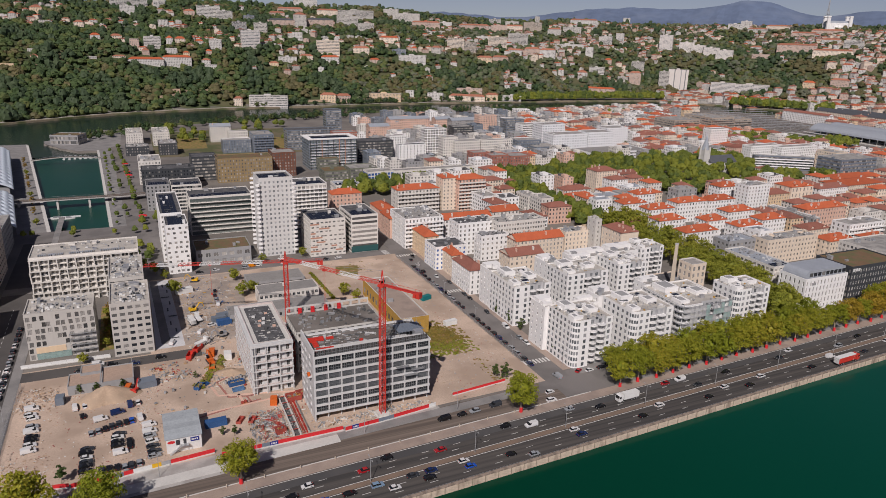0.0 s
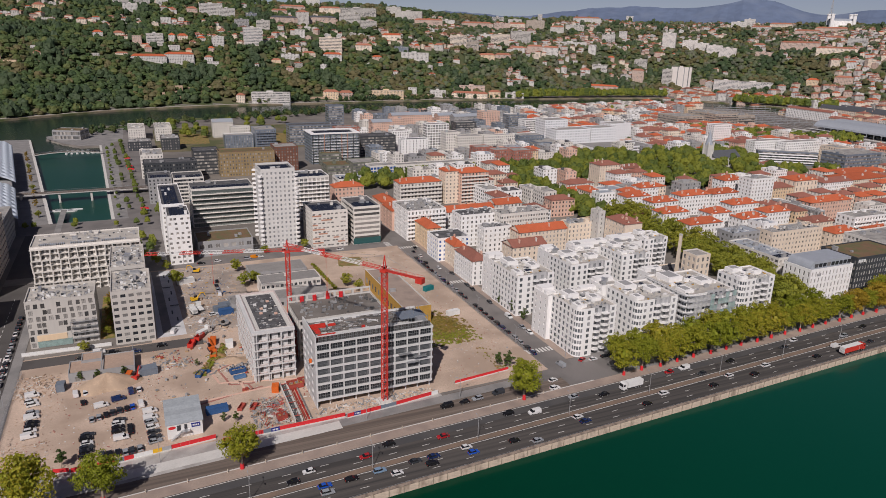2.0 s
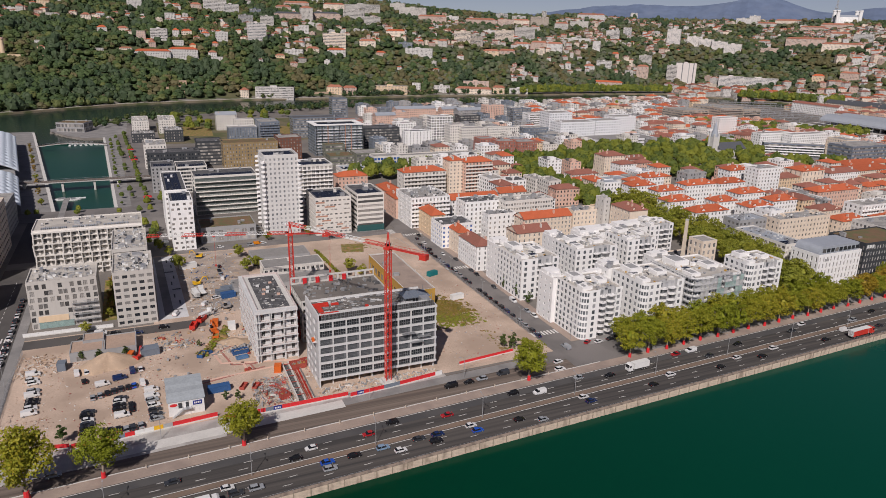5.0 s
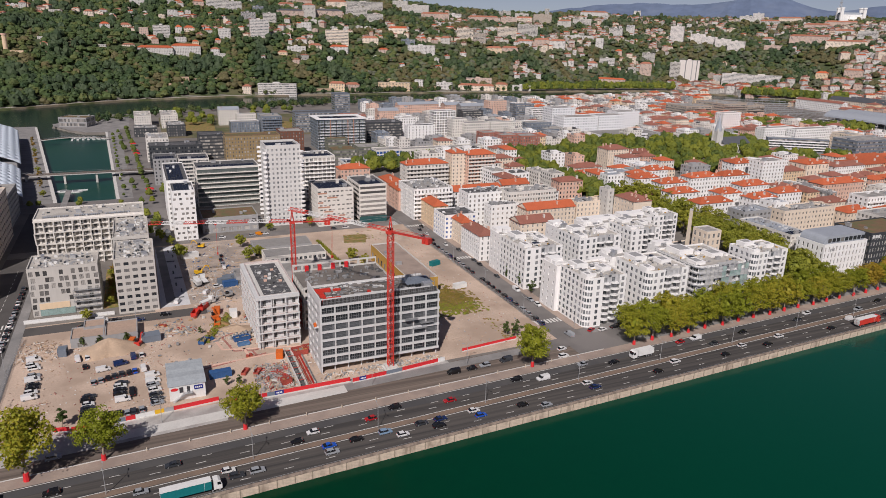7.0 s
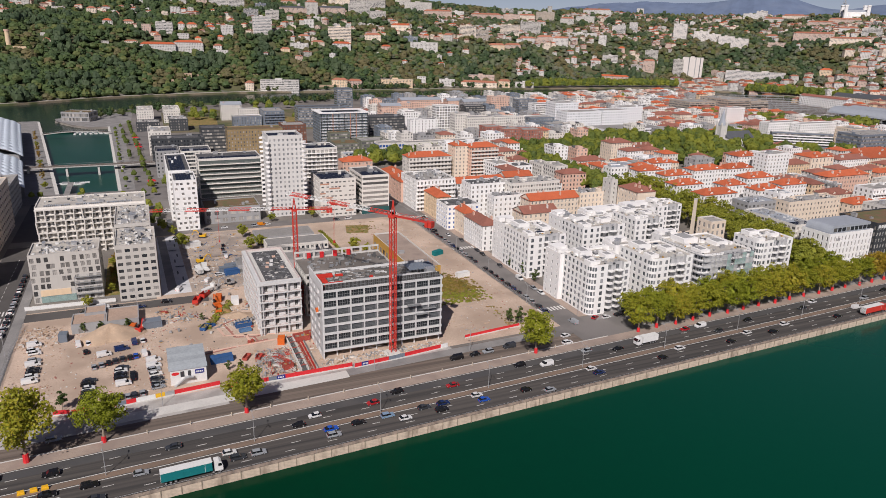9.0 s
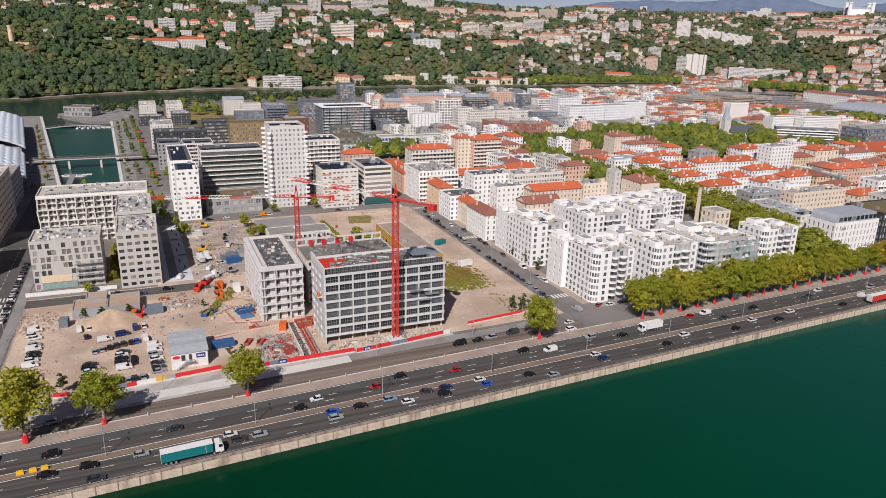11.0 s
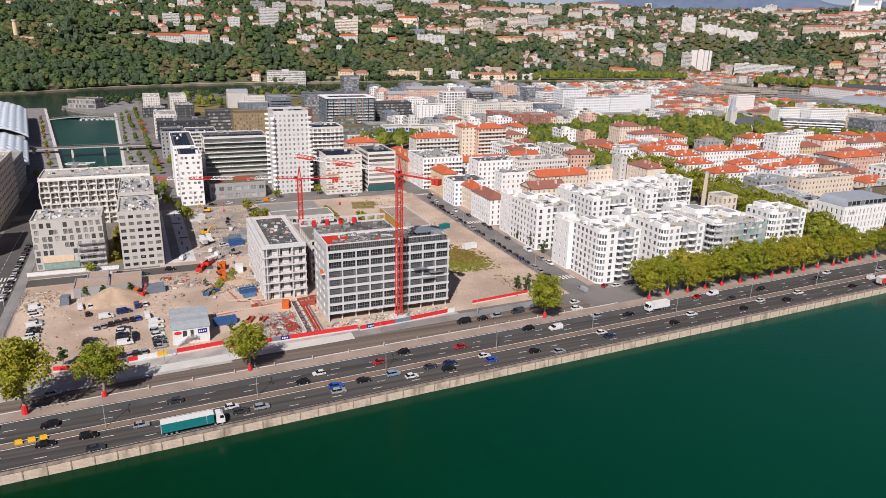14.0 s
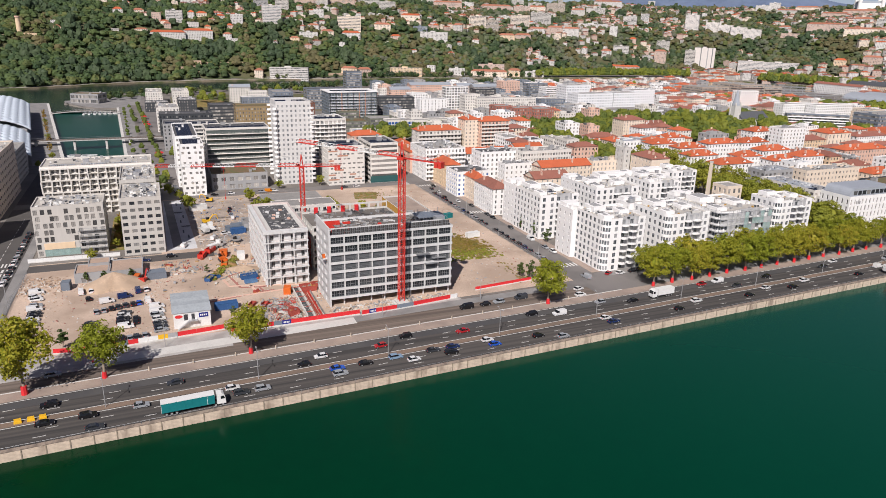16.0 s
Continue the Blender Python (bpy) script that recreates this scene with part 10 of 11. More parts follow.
hill_block("house", "white riverside house with a low turret", 608, 1398, 34, 11, 16, -27, 1, WHITE, "f", "w")
hill_block("apartment_building", "cream block of flats with balconies", 771, 1650, 41, 15, 30, -31, 98, CREAM, "f", "b")
hill_block("apartment_building", "beige block of flats with balconies", 799, 1634, 40, 14, 24, -27, 94, TAUPE, "f", "b")
hill_block("apartment_building", "low white block on the slope", 902, 1759, 34, 12, 13, -35, 119, WHITE, "f", "w")
hill_block("apartment_building", "cream block of flats with terraces", 906, 1681, 49, 15, 30, -25, 103, CREAM, "f", "b")
hill_block("apartment_building", "pale block of flats with a rounded front", 986, 1714, 54, 15, 34, -23, 108, OFFWHITE, "f", "b")
hill_block("school", "long pink school with a tile roof", 951, 1915, 89, 14, 14, -18, 147, PINK, "o", "w")
hill_block("apartment_building", "pale hilltop flats on the far hillside", 1056, 1981, 36, 14, 18, -24, 163, FLATS, "f", "b")
hill_block("apartment_building", "pink hilltop flats on the far hillside", 1024, 1894, 48, 13, 21, -20, 142, PINK, "f", "w")
hill_block("apartment_building", "pale hilltop flats on the far hillside", 1112, 1971, 42, 13, 13, -38, 163, FLATS, "f", "w")
hill_block("apartment_building", "cream hilltop house with a tile roof", 1082, 1906, 51, 13, 15, -33, 147, CREAM, "o", "w")
hill_block("apartment_building", "brown-grey hilltop block on the far hillside", 1147, 1909, 55, 15, 26, -23, 148, TAUPE, "f", "w")
hill_block("apartment_tower", "slim distant tower block", 1200, 1971, 14, 9, 28, -26, 165, FLATS, "f", "b")
hill_block("apartment_building", "cream hilltop house on the far hillside", 1182, 1839, 40, 13, 19, -34, 137, OFFWHITE, "o", "w")
hill_block("apartment_building", "long white slab of flats on the ridge", 1347, 1930, 86, 15, 17, -27, 169, WHITE, "o", "w")
hill_block("apartment_building", "pale hilltop house on the far hillside", 1252, 1852, 55, 13, 18, -32, 146, OFFWHITE, "f", "w")
hill_block("chapel", "white hilltop house with a lantern", 1652, 2106, 24, 10, 25, -32, 177, WHITE, "f", "w")
hill_block("apartment_building", "low white block on the ridge", 866, 1935, 44, 13, 14, -28, 154, WHITE, "f", "w")
hill_block("house", "white house with a tile roof", 926, 1621, 38, 12, 12, -35, 89, WHITE, "o", "w")
hill_block("house", "pink house with a tile roof", 980, 1625, 40, 12, 17, -32, 88, PINK, "o", "w")
hill_block("house", "white house with stepped roofs", 1014, 1603, 41, 12, 20, -39, 83, WHITE, "o", "w")
hill_block("house", "ochre terraced house on the far hillside", 816, 1577, 39, 11, 12, -29, 72, OCHRE, "o", "w")
hill_block("house", "salmon terraced house on the far hillside", 860, 1577, 39, 11, 12, -20, 73, PINK, "o", "w")
hill_block("house", "long low white house", 1128, 1681, 85, 12, 12, -37, 105, WHITE, "f", "w")
hill_block("apartment_tower", "slim white house on the slope", 1143, 1600, 20, 11, 25, -44, 87, WHITE, "f", "w")
hill_block("apartment_building", "white block of flats with balconies", 1277, 1714, 37, 13, 25, -45, 115, WHITE, "f", "b")
hill_block("apartment_tower", "white tower flats on the slope", 1340, 1730, 23, 12, 30, -44, 119, WHITE, "f", "b")
hill_block("house", "white house with a tile roof", 1065, 1515, 26, 11, 12, -30, 40, WHITE, "o", "w")
hill_block("house", "white modern house with long windows", 1123, 1533, 38, 12, 17, -39, 47, WHITE, "f", "b")
hill_block("house", "orange house with a tile roof", 1185, 1571, 18, 10, 11, -41, 70, PINK, "t", "w")
hill_block("house", "narrow white house on the far hillside", 1007, 1523, 14, 9, 15, -41, 43, WHITE, "o", "w")
hill_block("house", "pale grey house on the far hillside", 1163, 1481, 19, 11, 16, -29, 28, FLATS, "f", "b")
hill_block("house", "tall pinkish house at the hill foot", 1194, 1466, 29, 13, 29, -41, 25, PINK, "o", "w")
hill_block("house", "pale modern house on the far hillside", 1261, 1541, 33, 13, 22, -45, 56, FLATS, "f", "b")
hill_block("house", "long pink riverside row with a red roof", 1051, 1439, 101, 13, 9, -44, 10, PINK, "t", "w")
hill_block("house", "long cream riverside row with a red roof", 676, 1380, 78, 13, 11, -34, -0, CREAM, "o", "w")
hill_block("house", "ochre riverside house on the far hillside", 731, 1370, 27, 12, 14, -34, -0, OCHRE, "o", "w")
hill_block("house", "brown riverside block behind the row", 700, 1420, 57, 12, 14, -23, 10, PINK, "f", "w")
hill_block("house", "white modern riverside house", 778, 1363, 41, 12, 12, -36, -0, WHITE, "f", "w")
hill_block("apartment_tower", "white slab tower above the valley", 1435, 1640, 37, 15, 45, -49, 103, WHITE, "f", "w")
hill_block("apartment_tower", "white tower block in a row of four", 1496, 1622, 41, 14, 28, -43, 101, WHITE, "f", "w")
hill_block("apartment_tower", "white tower block in a row of four", 1513, 1592, 40, 14, 26, -48, 96, WHITE, "f", "w")
hill_block("apartment_tower", "white tower block in a row of four", 1523, 1553, 43, 14, 26, -35, 91, WHITE, "f", "w")
hill_block("apartment_tower", "white tower block in a row of four", 1524, 1502, 45, 14, 26, -52, 86, WHITE, "f", "w")
hill_block("apartment_tower", "broad pale tower with blank walls at the hill foot", 1289, 1415, 49, 18, 52, -42, 13, WHITE, "f", "w")
hill_block("apartment_tower", "banded pale tower at the hill foot", 1260, 1434, 25, 16, 42, -36, 17, OFFWHITE, "f", "b")
hill_block("office_building", "white stepped office at the hill foot", 1376, 1347, 58, 18, 28, -47, 9, WHITE, "f", "b")
hill_block("office_building", "long white office at the hill foot", 1427, 1308, 87, 18, 19, -39, 16, WHITE, "f", "b")
hill_block("apartment_building", "white hilltop block on the far hillside", 1844, 1788, 46, 13, 18, -46, 170, WHITE, "f", "w")
hill_block("apartment_building", "tall white hilltop block", 1876, 1773, 33, 13, 24, -51, 173, WHITE, "f", "w")
hill_block("apartment_building", "pale hilltop house with gables", 1856, 1705, 59, 13, 12, -49, 161, OFFWHITE, "o", "w")
hill_block("seminary", "cream seminary with a tile roof", 1913, 1680, 66, 13, 16, -57, 167, CREAM, "o", "w")
hill_block("seminary", "pink seminary with a tile roof", 1865, 1539, 70, 13, 15, -52, 148, PINK, "o", "w")
hill_block("seminary", "pink hall below the basilica", 1923, 1506, 87, 13, 14, -56, 158, PINK, "o", "w")
hill_block("convent", "long pink convent with a tile roof", 1696, 1416, 100, 15, 21, -43, 109, PINK, "o", "w")
hill_block("college", "long cream college with many windows", 1709, 1313, 96, 15, 17, -47, 102, CREAM, "o", "w")
hill_block("apartment_building", "white house with a tile roof", 1805, 1397, 48, 12, 13, -52, 133, WHITE, "o", "w")
hill_block("apartment_building", "white flats below the basilica", 1797, 1322, 47, 13, 22, -62, 124, WHITE, "f", "b")
hill_block("house", "white house with a tile roof", 1662, 1523, 32, 12, 12, -52, 109, WHITE, "o", "w")
hill_block("house", "brown house at the wood's edge", 1601, 1447, 45, 11, 12, -53, 92, PINK, "f", "w")
hill_block("house", "orange house at the hill foot", 1525, 1220, 27, 13, 14, -57, 32, OCHRE, "t", "w")
hill_block("house", "pink house at the hill foot", 1566, 1169, 40, 13, 17, -58, 38, PINK, "o", "w")


def basilica(x, y, z, k):
    t = thing("basilica", "white hilltop basilica with four octagonal towers", "church", pose(x, y, z, 0, 0, -30))
    t.scale = (k, k, k)
    s = Sh()
    s.box(-38, 38, -14, 14, -8, 22)
    for i in range(9):
        s.box(-34 + i * 8.2, -32.4 + i * 8.2, -15.5, 15.5, -8, 20)
    part("nave", s, WHITE, t)
    s = Sh()
    s.face([(-38, -14, 22), (38, -14, 22), (38, 0, 29), (-38, 0, 29)]), s.face([(38, 14, 22), (-38, 14, 22), (-38, 0, 29), (38, 0, 29)])
    part("roof", s, ZINC, t)
    for a, b in ((-36, -15), (36, -15), (-36, 15), (36, 15)):
        s = Sh()
        s.bar((a, b, -8), (a, b, 40), 6.5, r2=6.0, sides=8), s.bar((a, b, 40), (a, b, 44), 7.4, r2=7.0, sides=8)
        part("tower", s, WHITE, t)
    s = Sh()
    s.box(-12, 12, -22, -14, -8, 8)
    part("porch", s, OFFWHITE, t)


def lattice_mast(x, y, z, h):
    t = thing("lattice_mast", "tall steel lattice mast behind the basilica", "mast", pose(x, y, z))
    s = Sh()
    for a, b in ((-1, -1), (1, -1), (1, 1), (-1, 1)):
        s.bar((a * 9, b * 9, 0), (a * 2, b * 2, h * 0.6), 0.9, r2=0.7), s.bar((a * 2, b * 2, h * 0.6), (0, 0, h), 0.7, r2=0.5)
    for k in range(6):
        w = 9 - 7 * k / 5
        for a, b, c, d in ((-1, -1, 1, -1), (1, -1, 1, 1), (1, 1, -1, 1), (-1, 1, -1, -1)):
            s.bar((a * w, b * w, h * 0.12 * k), (c * w, d * w, h * 0.12 * k), 0.5)
    part("frame", s, GREY, t)


# houses scattered over the slopes and the old town
hill_rng = random.Random(77)


def hill_house(x, y, z, old=False):
    w, d, h = hill_rng.uniform(9, 17), hill_rng.uniform(8, 11), hill_rng.choice((5.5, 6, 6, 8, 8, 9, 11) if not old else (10, 12, 13, 15, 18))
    wall = hill_rng.choice((FLATS, CREAM, HILL_WHITE, HILL_WHITE, HILL_PINK, CREAM, FLATS))
    flat = hill_rng.random() < (0.2 if not old else 0.08)
    rmat, ang = GRAVEL if flat else hill_rng.choice((TILE, HILL_TILE, HILL_TILE, TILE_OLD)), hill_rng.uniform(-50, 20)
    if old:
        far_block("old_town_houses", x, y, w * 1.5, d * 1.15, h, ang, z - 1, wall, rmat, not flat)
    else:
        far_block("hill_houses", x, y, w, d, h, ang, z - 0.5, wall, rmat, not flat, 2.0, 2.8, (1.3, 1.4), 2.9)


def free(x, y, r):
    return not any(abs(x - a) < w / 2 + r and abs(y - b) < d / 2 + r for a, b, w, d in TAKEN)


# bearings, distances above the hill's foot, tries, and how closely the houses cluster
for a0, a1, d0, d1, tries, gather in ((-9, 0, 330, 720, 42, 0.1), (0, 9, 225, 700, 62, 0.0), (9, 17, 195, 640, 56, -0.05), (17, 25, 205, 660, 66, -0.05), (9, 25, 110, 200, 10, -1), (25, 33, 215, 640, 110, -0.1),
                                      (33, 41, 200, 700, 150, -0.1), (29, 41, 60, 200, 36, -0.1), (41, 50, 470, 760, 90, -0.2), (41, 50, 120, 470, 12, 0.0), (50, 53, 330, 620, 70, -0.2), (53, 59, 60, 620, 260, -0.4)):
    for count in range(tries):
        for again in range(6):
            a, r = hill_rng.uniform(a0, a1), hill_rng.uniform(d0, d1)
            r += along(FOOT, a)
            x, y = r * math.sin(radians(a)), r * math.cos(radians(a))
            if noise.noise((x * 0.008, y * 0.008, 3)) > gather and free(x, y, 3.5):
                hill_house(x, y, land(x, y))
                break
count = 0
while count < 300:
    a, r = hill_rng.uniform(41, 59), hill_rng.uniform(1680, 2100)
    count += 1
    if a < 52.5 and r > along(FOOT, a) + 70:
        continue
    x, y = r * math.sin(radians(a)), r * math.cos(radians(a))
    if free(x, y, 3):
        hill_house(x, y, land(x, y), True)

# town houses that fill the old quarters between park, station and river
fill_rng = random.Random(99)
for gxi in range(-1, 60):
    for gyi in range(0, 40):
        x, y = 24.0 + gxi * 22.0 + fill_rng.uniform(-2, 2), 300 + gyi * 23.0 + fill_rng.uniform(-2, 2)
        a, r = math.degrees(math.atan2(x, y)), math.hypot(x, y)
        dock_side = a < 20 or (a < 30 and y > 700)
        setback = 105 if a < 42 else 60
        if (a < 17 and y > 600) or r > along(NEAR_BANK, a) - setback or a > 59 or y < 320 + bank(x) - 176 or (dock_side and (y < 600 or fill_rng.random() < 0.55)) or x < 8:
            continue
        if (450 < x < 640 and 535 < y < 665) or (335 < x < 445 and 560 < y < 645) or (x < 345 and y < 445) or (x < 248 and y < 560) or (318 < x < 342 and y < 560) or (450 < x < 700 and 495 < y < 536) or (x < 235 and y < 650) or (x < 175 and y < 760):
            continue
        if not free(x, y, 9.0) or fill_rng.random() < 0.08:
            continue
        w, d = fill_rng.uniform(15, 22), fill_rng.uniform(11, 17)
        modern = dock_side or (y > 640 and a < 40 and fill_rng.random() < 0.6) or fill_rng.random() < 0.3
        h = fill_rng.choice((9, 11, 13, 14, 16)) if not modern else fill_rng.choice((9, 12, 14, 16) if y > 720 else (13, 16, 19))
        wall = fill_rng.choice((OFFWHITE, CREAM, CREAM, WHITE, PINK, OCHRE, OFFWHITE)) if not modern else fill_rng.choice((OFFWHITE, WHITE, GREY, GREY, BLUEGREY, BLUEGREY, DARK, PINK) if dock_side else (WHITE, OFFWHITE, WHITE, GREY, OFFWHITE, PINK))
        rmat = fill_rng.choice((GRAVEL, GRAVEL, BITUMEN, ZINC)) if modern else fill_rng.choice((TILE, TILE_OLD, TILE_OLD))
        ang = fill_rng.choice((0, 0, 90)) + fill_rng.uniform(-4, 4)
        if r < 640:
            block("town_house", "pale town house with a tiled roof" if not modern else "pale modern apartment house with a flat roof", x, y, w, d, h, ang=ang, wall=wall, roof="flat" if modern else "hip", rmat=rmat,
                  clutter=2, rise=3.0, pitch=2.8, win=(1.2, 1.7), group="town houses" if not modern else "modern town blocks", plain=r > 520)
        else:
            far_block("far_town_houses", x, y, w, d, h, ang, 0, wall, rmat, not modern)
for bucket, label in (("far_town_houses", "far town houses with tiled and flat roofs"), ("old_town_houses", "old town houses climbing the hill across the river"), ("hill_houses", "pale houses with tiled roofs scattered over the hilltop")):
    sh, mats = FARS[bucket]
    slab_thing(bucket, sh, mats, label, "houses", "stuff")


# ---- woods ----
def woods(name, label, mats, trees, seed, leaves, size):
    """Many far trees as one mesh of small leaf clumps; trees: rows of x, y, z, radius, height, kind."""
    rng = np.random.default_rng(seed)
    t = np.array(trees)
    n = len(t)
    p = rng.normal(size=(n, leaves, 3))
    p /= np.linalg.norm(p, axis=2)[:, :, None]
    p[:, :, 2] = np.where(p[:, :, 2] < -0.25, -p[:, :, 2], p[:, :, 2])
    lump = 1 + 0.28 * np.sin(p[:, :, 0] * 5 + t[:, None, 0]) * np.sin(p[:, :, 1] * 5 + t[:, None, 1])
    r = (rng.uniform(0.74, 1.05, (n, leaves)) * lump)[:, :, None]
    c = p * r * np.stack([t[:, 3], t[:, 3], t[:, 4] * 0.5], 1)[:, None, :] + (t[:, :3] + np.stack([0 * t[:, 4], 0 * t[:, 4], t[:, 4] * 0.48], 1))[:, None, :]
    nrm = p + rng.normal(scale=0.45, size=p.shape)
    nrm /= np.linalg.norm(nrm, axis=2)[:, :, None]
    u = np.cross(nrm, rng.normal(size=p.shape))
    u /= np.linalg.norm(u, axis=2)[:, :, None]
    w = np.cross(nrm, u)
    s = (size * t[:, 3:4] * rng.uniform(0.6, 1.3, (n, leaves)))[:, :, None]
    v = np.stack([c - u * s, c - w * s * 0.75, c + u * s, c + w * s * 0.75], 2).reshape(-1, 3)
    faces = np.arange(len(v)).reshape(-1, 4).tolist()
    # a lumpy inner body to each crown
    ring = [(math.cos(2 * math.pi * i / 6), math.sin(2 * math.pi * i / 6)) for i in range(6)]
    ball = np.array([(0, 0, -0.8)] + [(x * 0.85, y * 0.85, -0.3) for x, y in ring] + [(x * 0.86, y * 0.86, 0.35) for x, y in ring] + [(0, 0, 0.9)])
    hull = ball[None] * (rng.uniform(0.72, 1.0, (n, 14)))[:, :, None] * np.stack([t[:, 3], t[:, 3], t[:, 4] * 0.5], 1)[:, None, :]
    hull += (t[:, :3] + np.stack([0 * t[:, 4], 0 * t[:, 4], t[:, 4] * 0.48], 1))[:, None, :]
    tri = [(0, 1 + (i + 1) % 6, 1 + i) for i in range(6)] + [(1 + i, 1 + (i + 1) % 6, 7 + (i + 1) % 6, 7 + i) for i in range(6)] + [(7 + i, 7 + (i + 1) % 6, 13) for i in range(6)]
    base = len(v)
    faces += [tuple(base + 14 * k + j for j in f) for k in range(n) for f in tri]
    v = np.concatenate([v, hull.reshape(-1, 3)])
    me = bpy.data.meshes.new(name)
    me.from_pydata(v.tolist(), [], faces)
    for m in mats:
        me.materials.append(m)
    me.polygons.foreach_set("material_index", np.concatenate([np.repeat(t[:, 5].astype(int), leaves), np.repeat(t[:, 5].astype(int), 18)]))
    me.update()
    return tagged(new(name, me), label, "woods", "", "stuff")


# The last two greens carry the haze of distance in their leaf colour.
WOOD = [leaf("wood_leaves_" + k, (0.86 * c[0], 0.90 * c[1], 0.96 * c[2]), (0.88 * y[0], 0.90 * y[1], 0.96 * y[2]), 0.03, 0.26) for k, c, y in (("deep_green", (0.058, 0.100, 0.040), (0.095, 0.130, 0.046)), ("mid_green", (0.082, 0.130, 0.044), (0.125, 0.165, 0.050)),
                                                                 ("olive", (0.120, 0.148, 0.046), (0.165, 0.180, 0.05)), ("dusky", (0.068, 0.104, 0.050), (0.095, 0.128, 0.055)), ("rusty", (0.16, 0.145, 0.065), (0.205, 0.17, 0.07)), ("hazed_pale_green", (0.150, 0.182, 0.092), (0.19, 0.205, 0.10)), ("hazed_grey_green", (0.172, 0.182, 0.120), (0.20, 0.195, 0.12)))]
grid = {}
for hx, hy, hw, hd, ha in TURNED:
    if math.hypot(hx, hy) > 1150:
        for i in range(-2, 3):
            for j in range(-2, 3):
                grid.setdefault((int(hx // 50) + i, int(hy // 50) + j), []).append((hx, hy, hw, hd, math.cos(radians(-ha)), math.sin(radians(-ha))))


def crowded(x, y, R, front):
    """Whether a tree of radius R would stand in a house, or close before it."""
    for hx, hy, hw, hd, c, s in grid.get((int(x // 50), int(y // 50)), ()):
        u, v = (x - hx) * c - (y - hy) * s, (x - hx) * s + (y - hy) * c
        if abs(u) < hw / 2 + R * 0.5 and -hd / 2 - R * 0.6 - front < v < hd / 2 + R * 0.5:
            return True
    return False


def canopy(name, label, mats, trees, seed, leaves, size, detail=2):
    """Far woods as one mesh: each crown a lumpy, many-faced body with loose tufts that break its outline. trees: rows of x, y, z, radius, height, kind."""
    rng, t = np.random.default_rng(seed), np.array(trees)
    n = len(t)
    bm = bmesh.new()
    bmesh.ops.create_icosphere(bm, subdivisions=detail, radius=1.0)
    bmesh.ops.delete(bm, geom=[v for v in bm.verts if v.co.z < -0.6], context="VERTS")
    bm.verts.index_update()
    ball, tri = np.array([v.co[:] for v in bm.verts]), [[v.index for v in f.verts] for f in bm.faces]
    bm.free()
    span = np.stack([t[:, 3], t[:, 3], t[:, 4] * 0.5], 1)[:, None, :]
    mid = (t[:, :3] + np.stack([0 * t[:, 4], 0 * t[:, 4], t[:, 4] * 0.46], 1))[:, None, :]

    def lumps(p):
        f, g = t[:, None, 0] * 1.7, t[:, None, 1] * 1.3
        return 1 + 0.16 * np.sin(p[..., 0] * 4.2 + f) * np.sin(p[..., 1] * 4.6 + g) + 0.12 * np.sin(p[..., 2] * 6 + f + g) + 0.10 * np.sin(p[..., 0] * 8 - g) * np.sin(p[..., 2] * 7 + f)
    hull = np.repeat(ball[None], n, 0)
    hull = hull * (0.9 * lumps(hull) * rng.uniform(0.88, 1.1, (n, len(ball))))[:, :, None] * span + mid
    p = rng.normal(size=(n, leaves, 3))
    p /= np.linalg.norm(p, axis=2)[:, :, None]
    p[:, :, 2] = np.where(p[:, :, 2] < -0.3, -p[:, :, 2], p[:, :, 2])
    c = p * (lumps(p) * rng.uniform(0.86, 1.04, (n, leaves)))[:, :, None] * span + mid
    nrm = p + rng.normal(scale=0.3, size=p.shape)
    nrm /= np.linalg.norm(nrm, axis=2)[:, :, None]
    u = np.cross(nrm, rng.normal(size=p.shape))
    u /= np.linalg.norm(u, axis=2)[:, :, None]
    w = np.cross(nrm, u)
    q = (size * t[:, 3:4] * rng.uniform(0.6, 1.2, (n, leaves)))[:, :, None]
    tuft = np.stack([c - u * q, c - w * q * 0.8, c + u * q, c + w * q * 0.8], 2).reshape(-1, 3)
    faces = (np.array(tri)[None] + (np.arange(n) * len(ball))[:, None, None]).reshape(-1, 3).tolist()
    faces += (np.arange(len(tuft)).reshape(-1, 4) + n * len(ball)).tolist()
    me = bpy.data.meshes.new(name)
    me.from_pydata(np.concatenate([hull.reshape(-1, 3), tuft]).tolist(), [], faces)
    for m in mats:
        me.materials.append(m)
    kinds = t[:, 5].astype(int)
    me.polygons.foreach_set("material_index", np.concatenate([np.repeat(kinds, len(tri)), np.repeat(kinds, leaves)]))
    me.update()
    return tagged(new(name, me), label, "woods", "", "stuff")


rows, tries = [], 0
wood_rng = random.Random(5)
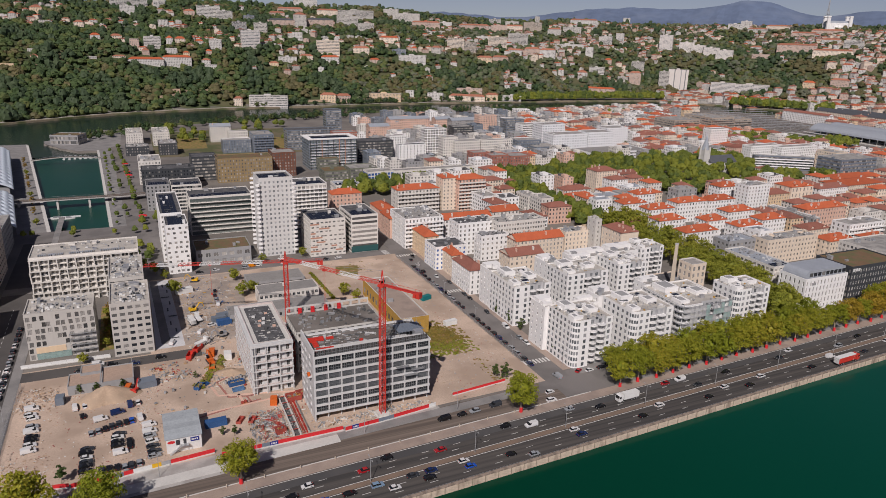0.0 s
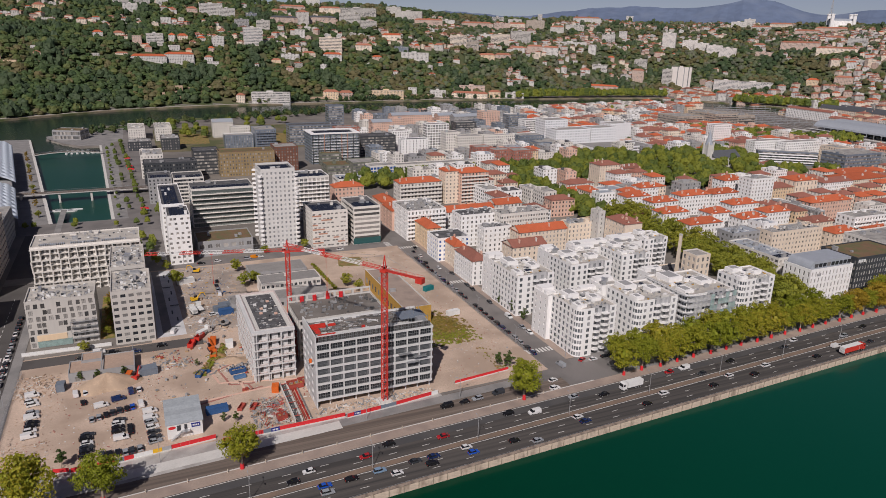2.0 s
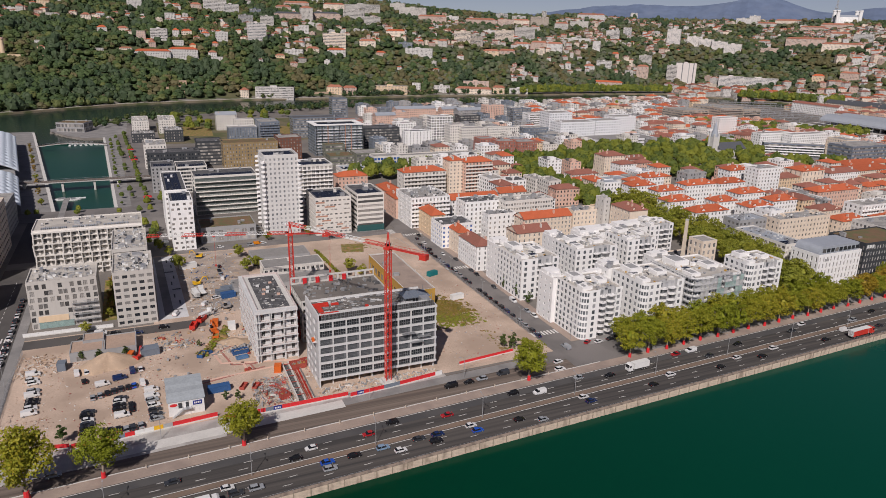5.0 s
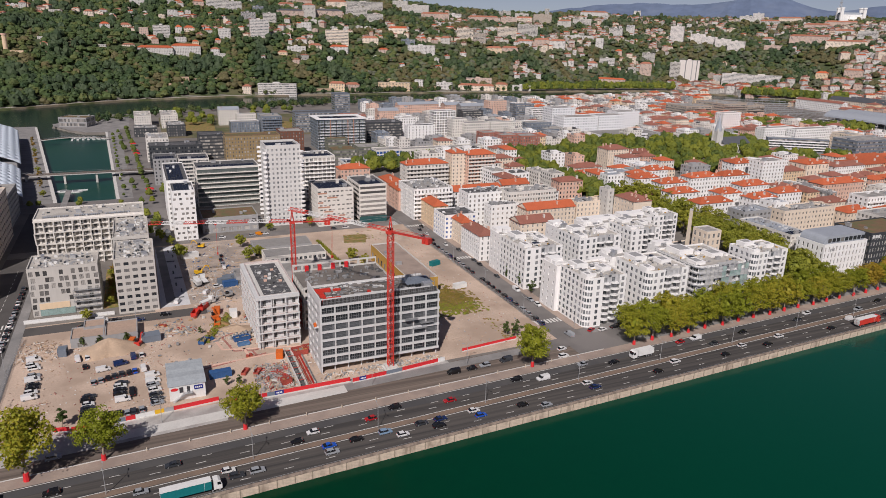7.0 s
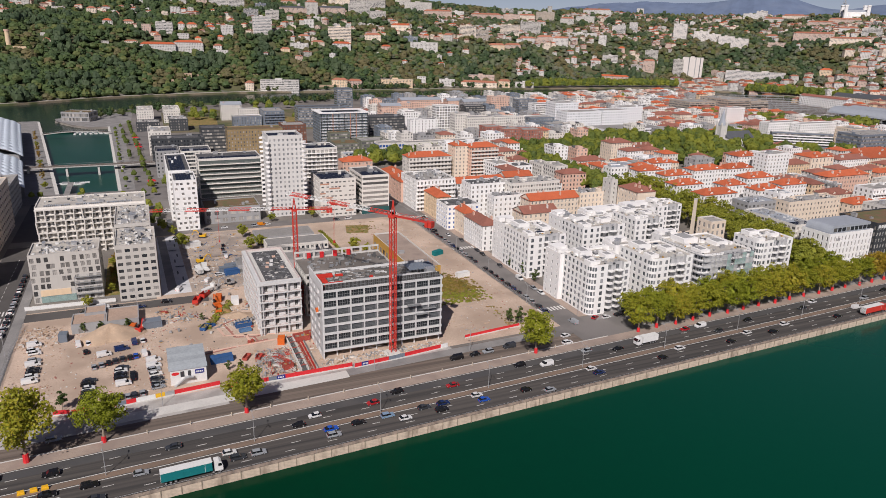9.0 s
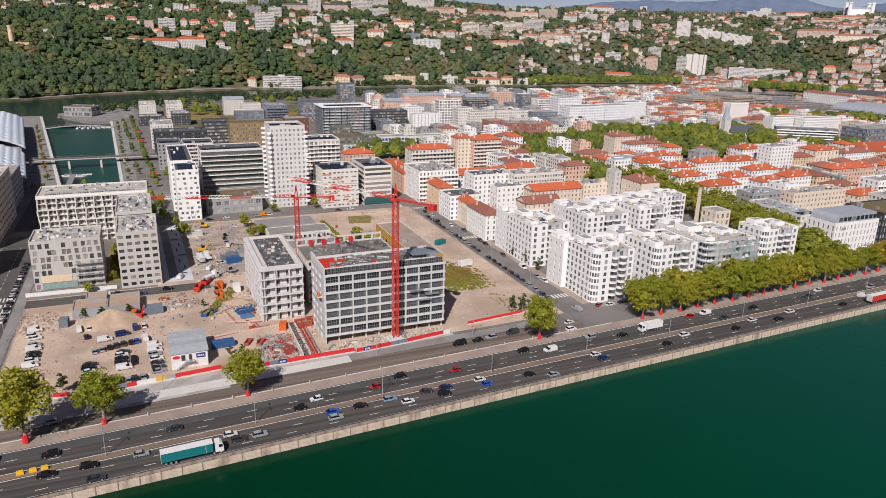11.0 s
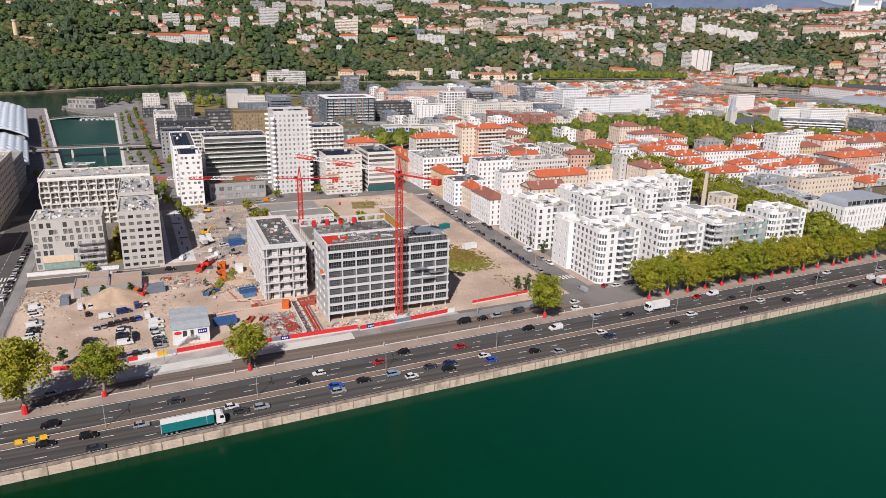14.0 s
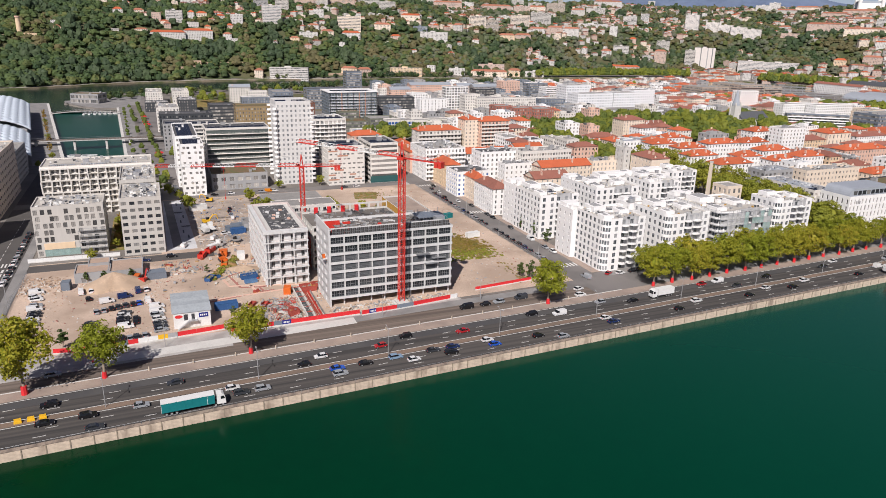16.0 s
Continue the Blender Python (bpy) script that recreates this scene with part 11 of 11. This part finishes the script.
while len(rows) < 13400 and tries < 90000:
    tries += 1
    a = wood_rng.uniform(-11, 59)
    d = (4 if a > 2.5 else -15) + 790 * wood_rng.random() ** 1.05
    r = along(FOOT, a) + d
    x, y = r * math.sin(radians(a)), r * math.cos(radians(a))
    dense = noise.noise((x * 0.009, y * 0.009, 0))
    if dense < -0.42 and wood_rng.random() < 0.6:
        continue
    wild = d < 205 if a < 41 else d < 430
    R = wood_rng.choice((wood_rng.uniform(2.8, 4.8), wood_rng.uniform(4.2, 7.0), wood_rng.uniform(5.4, 8.6))) if not wild else wood_rng.uniform(4.0, 8.4)
    if crowded(x, y, R, 8 if wood_rng.random() < 0.7 else 0):
        continue
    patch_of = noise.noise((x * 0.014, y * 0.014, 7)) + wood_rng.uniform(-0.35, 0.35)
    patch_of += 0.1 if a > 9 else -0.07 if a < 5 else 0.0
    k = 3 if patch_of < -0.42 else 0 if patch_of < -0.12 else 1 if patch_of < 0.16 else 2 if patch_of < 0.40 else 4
    # Farther bearings draw more of the greens with haze in their colour.
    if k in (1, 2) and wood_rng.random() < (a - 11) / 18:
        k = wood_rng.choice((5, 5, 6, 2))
    tall = wood_rng.uniform(1.45, 2.0) if k != 3 else wood_rng.uniform(1.9, 3.0)
    rows.append((x, y, land(x, y) - 0.5, R, R * tall, k))
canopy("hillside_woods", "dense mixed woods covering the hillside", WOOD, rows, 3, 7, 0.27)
rows = []
for k in range(420):
    a = wood_rng.uniform(-8, 41)
    r = along(FAR_BANK, a) + wood_rng.uniform(4, 20)
    if 29.5 < a < 41.5 or a < 9:
        continue
    if wood_rng.random() < 0.45:
        rows.append((r * math.sin(radians(a)), r * math.cos(radians(a)), 0.2, wood_rng.uniform(3, 6.5), wood_rng.uniform(8, 15), 1 if a > 28 else wood_rng.randrange(4)))
for k in range(170):
    a = 30 + 11.3 * (k % 85) / 84
    r = along(FAR_BANK, a) + (6 if k < 85 else 19) + wood_rng.uniform(-2, 2)
    GROVE.append((r * math.sin(radians(a)), r * math.cos(radians(a)), 1.0, wood_rng.uniform(5.0, 8.6), wood_rng.uniform(13, 22), wood_rng.randrange(3)))
for k in range(76):
    a = 46.5 + 6.5 * (k % 38) / 37
    r = (1690 if k < 38 else 1708) + wood_rng.uniform(-3, 3)
    GROVE.append((r * math.sin(radians(a)), r * math.cos(radians(a)), 1.0, wood_rng.uniform(5.4, 9.0), wood_rng.uniform(14, 23), wood_rng.randrange(3)))
for k in range(240):
    a = wood_rng.uniform(-3, 40)
    r = along(NEAR_BANK, a) - wood_rng.uniform(5, 60)
    x, y = r * math.sin(radians(a)), r * math.cos(radians(a))
    if free(x, y, 3):
        rows.append((x, y, 0, wood_rng.uniform(3, 5), wood_rng.uniform(7, 11), wood_rng.randrange(3)))
for k in range(420):
    x, y = wood_rng.uniform(340, 1250), wood_rng.uniform(330, 1150)
    if free(x, y, 1.0) and math.hypot(x, y) < 1440:
        rows.append((x, y, 0, wood_rng.uniform(2.5, 4.2), wood_rng.uniform(6, 10), wood_rng.randrange(3)))
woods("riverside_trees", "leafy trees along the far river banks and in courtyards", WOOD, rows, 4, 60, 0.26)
basilica(2022, 1556, 176, 0.9)
lattice_mast(2040, 1610, 176, 96)
PARK_LEAF = [leaf("park_leaves_" + k, c, y, 0.05, 0.3) for k, c, y in (("bright", (0.195, 0.222, 0.028), (0.25, 0.24, 0.03)), ("mid", (0.145, 0.182, 0.028), (0.195, 0.20, 0.03)), ("deep", (0.098, 0.138, 0.028), (0.135, 0.16, 0.03)))]
canopy("park_trees", "dense leafy trees of the park, squares and avenues", PARK_LEAF, GROVE, 6, 60, 0.13, 3)
scrub = []
for k in range(1500):
    x, y = wood_rng.gauss(131, 7), wood_rng.gauss(288, 9)
    if 270 < y < 310 and 114 < x < 146:
        green = y < 283 + wood_rng.uniform(-5, 5)
        scrub.append((x, y, 0.1, wood_rng.uniform(0.4, 1.0), wood_rng.uniform(0.2, 0.45), wood_rng.choice((0, 0, 0, 1) if green else (1, 2, 2, 2))))
for k in range(90):
    x, y = (wood_rng.gauss(138, 2.2), wood_rng.uniform(236, 262)) if k % 2 else (wood_rng.gauss(122, 5), wood_rng.gauss(405, 5))
    scrub.append((x, y, 0.1, wood_rng.uniform(0.3, 0.7), wood_rng.uniform(0.2, 0.5), wood_rng.choice((0, 1, 1, 2))))
for k in range(120):
    t = wood_rng.random()
    scrub.append((15 + 14 * t + wood_rng.uniform(-2, 2), 280 + 26 * t + wood_rng.uniform(-2, 2), 0.1, wood_rng.uniform(0.4, 1.1), wood_rng.uniform(0.5, 1.3), wood_rng.choice((0, 1))))
woods("scrub_weeds", "dry orange and green weeds on waste ground", [LEAF_CITY, GRASS, LEAF_DRY], scrub, 9, 13, 0.4)


def ruin(x, y, z, a):
    t = thing("terrace_ruin", "brown stone ruin with arcaded terraces on the hillside", "ruin", pose(x, y, z, 0, 0, a))
    for i in range(3):
        s = Sh()
        w = 46 - i * 12
        cols = [(2 + k * 5.0, 4.6 + k * 5.0) for k in range(int((w - 3) / 5))]
        facade(s, w, -6, 6.5, cols, [(1.0, 4.6)], lambda u, q, e, i=i: (u - 20 + i * 4, i * 13 - e, q + i * 8.5), 1.2)
        s.box(-20 + i * 4, -20 + i * 4 + w, i * 13 + 0.01, i * 13 + 12, 5.8 + i * 8.5, 6.3 + i * 8.5)
        part("terrace", s, HEAP, t)
    s = Sh()
    s.box(-26, -21, 0, 30, -6, 14), s.box(-34, -26, 4, 14, -6, 9)
    part("side_wall", s, HEAP, t)


ruin(80, 1368, 7, -3)


def lookout(x, y, z, h):
    t = thing("brick_tower", "slender brown brick tower on the hillside", "tower", pose(x, y, z))
    s = Sh()
    s.bar((0, 0, -6), (0, 0, h), 4.2, r2=3.4, sides=12)
    part("shaft", s, OCHRE, t)
    s = Sh()
    s.bar((0, 0, h), (0, 0, h + 2.4), 4.3, r2=4.3, sides=12)
    part("crown_ring", s, PINK, t)
    s = Sh()
    s.box(-5, 26, -3, 3, -6, 5)
    part("side_wall", s, OCHRE, t)


lookout(-198, 1424, 69, 30)
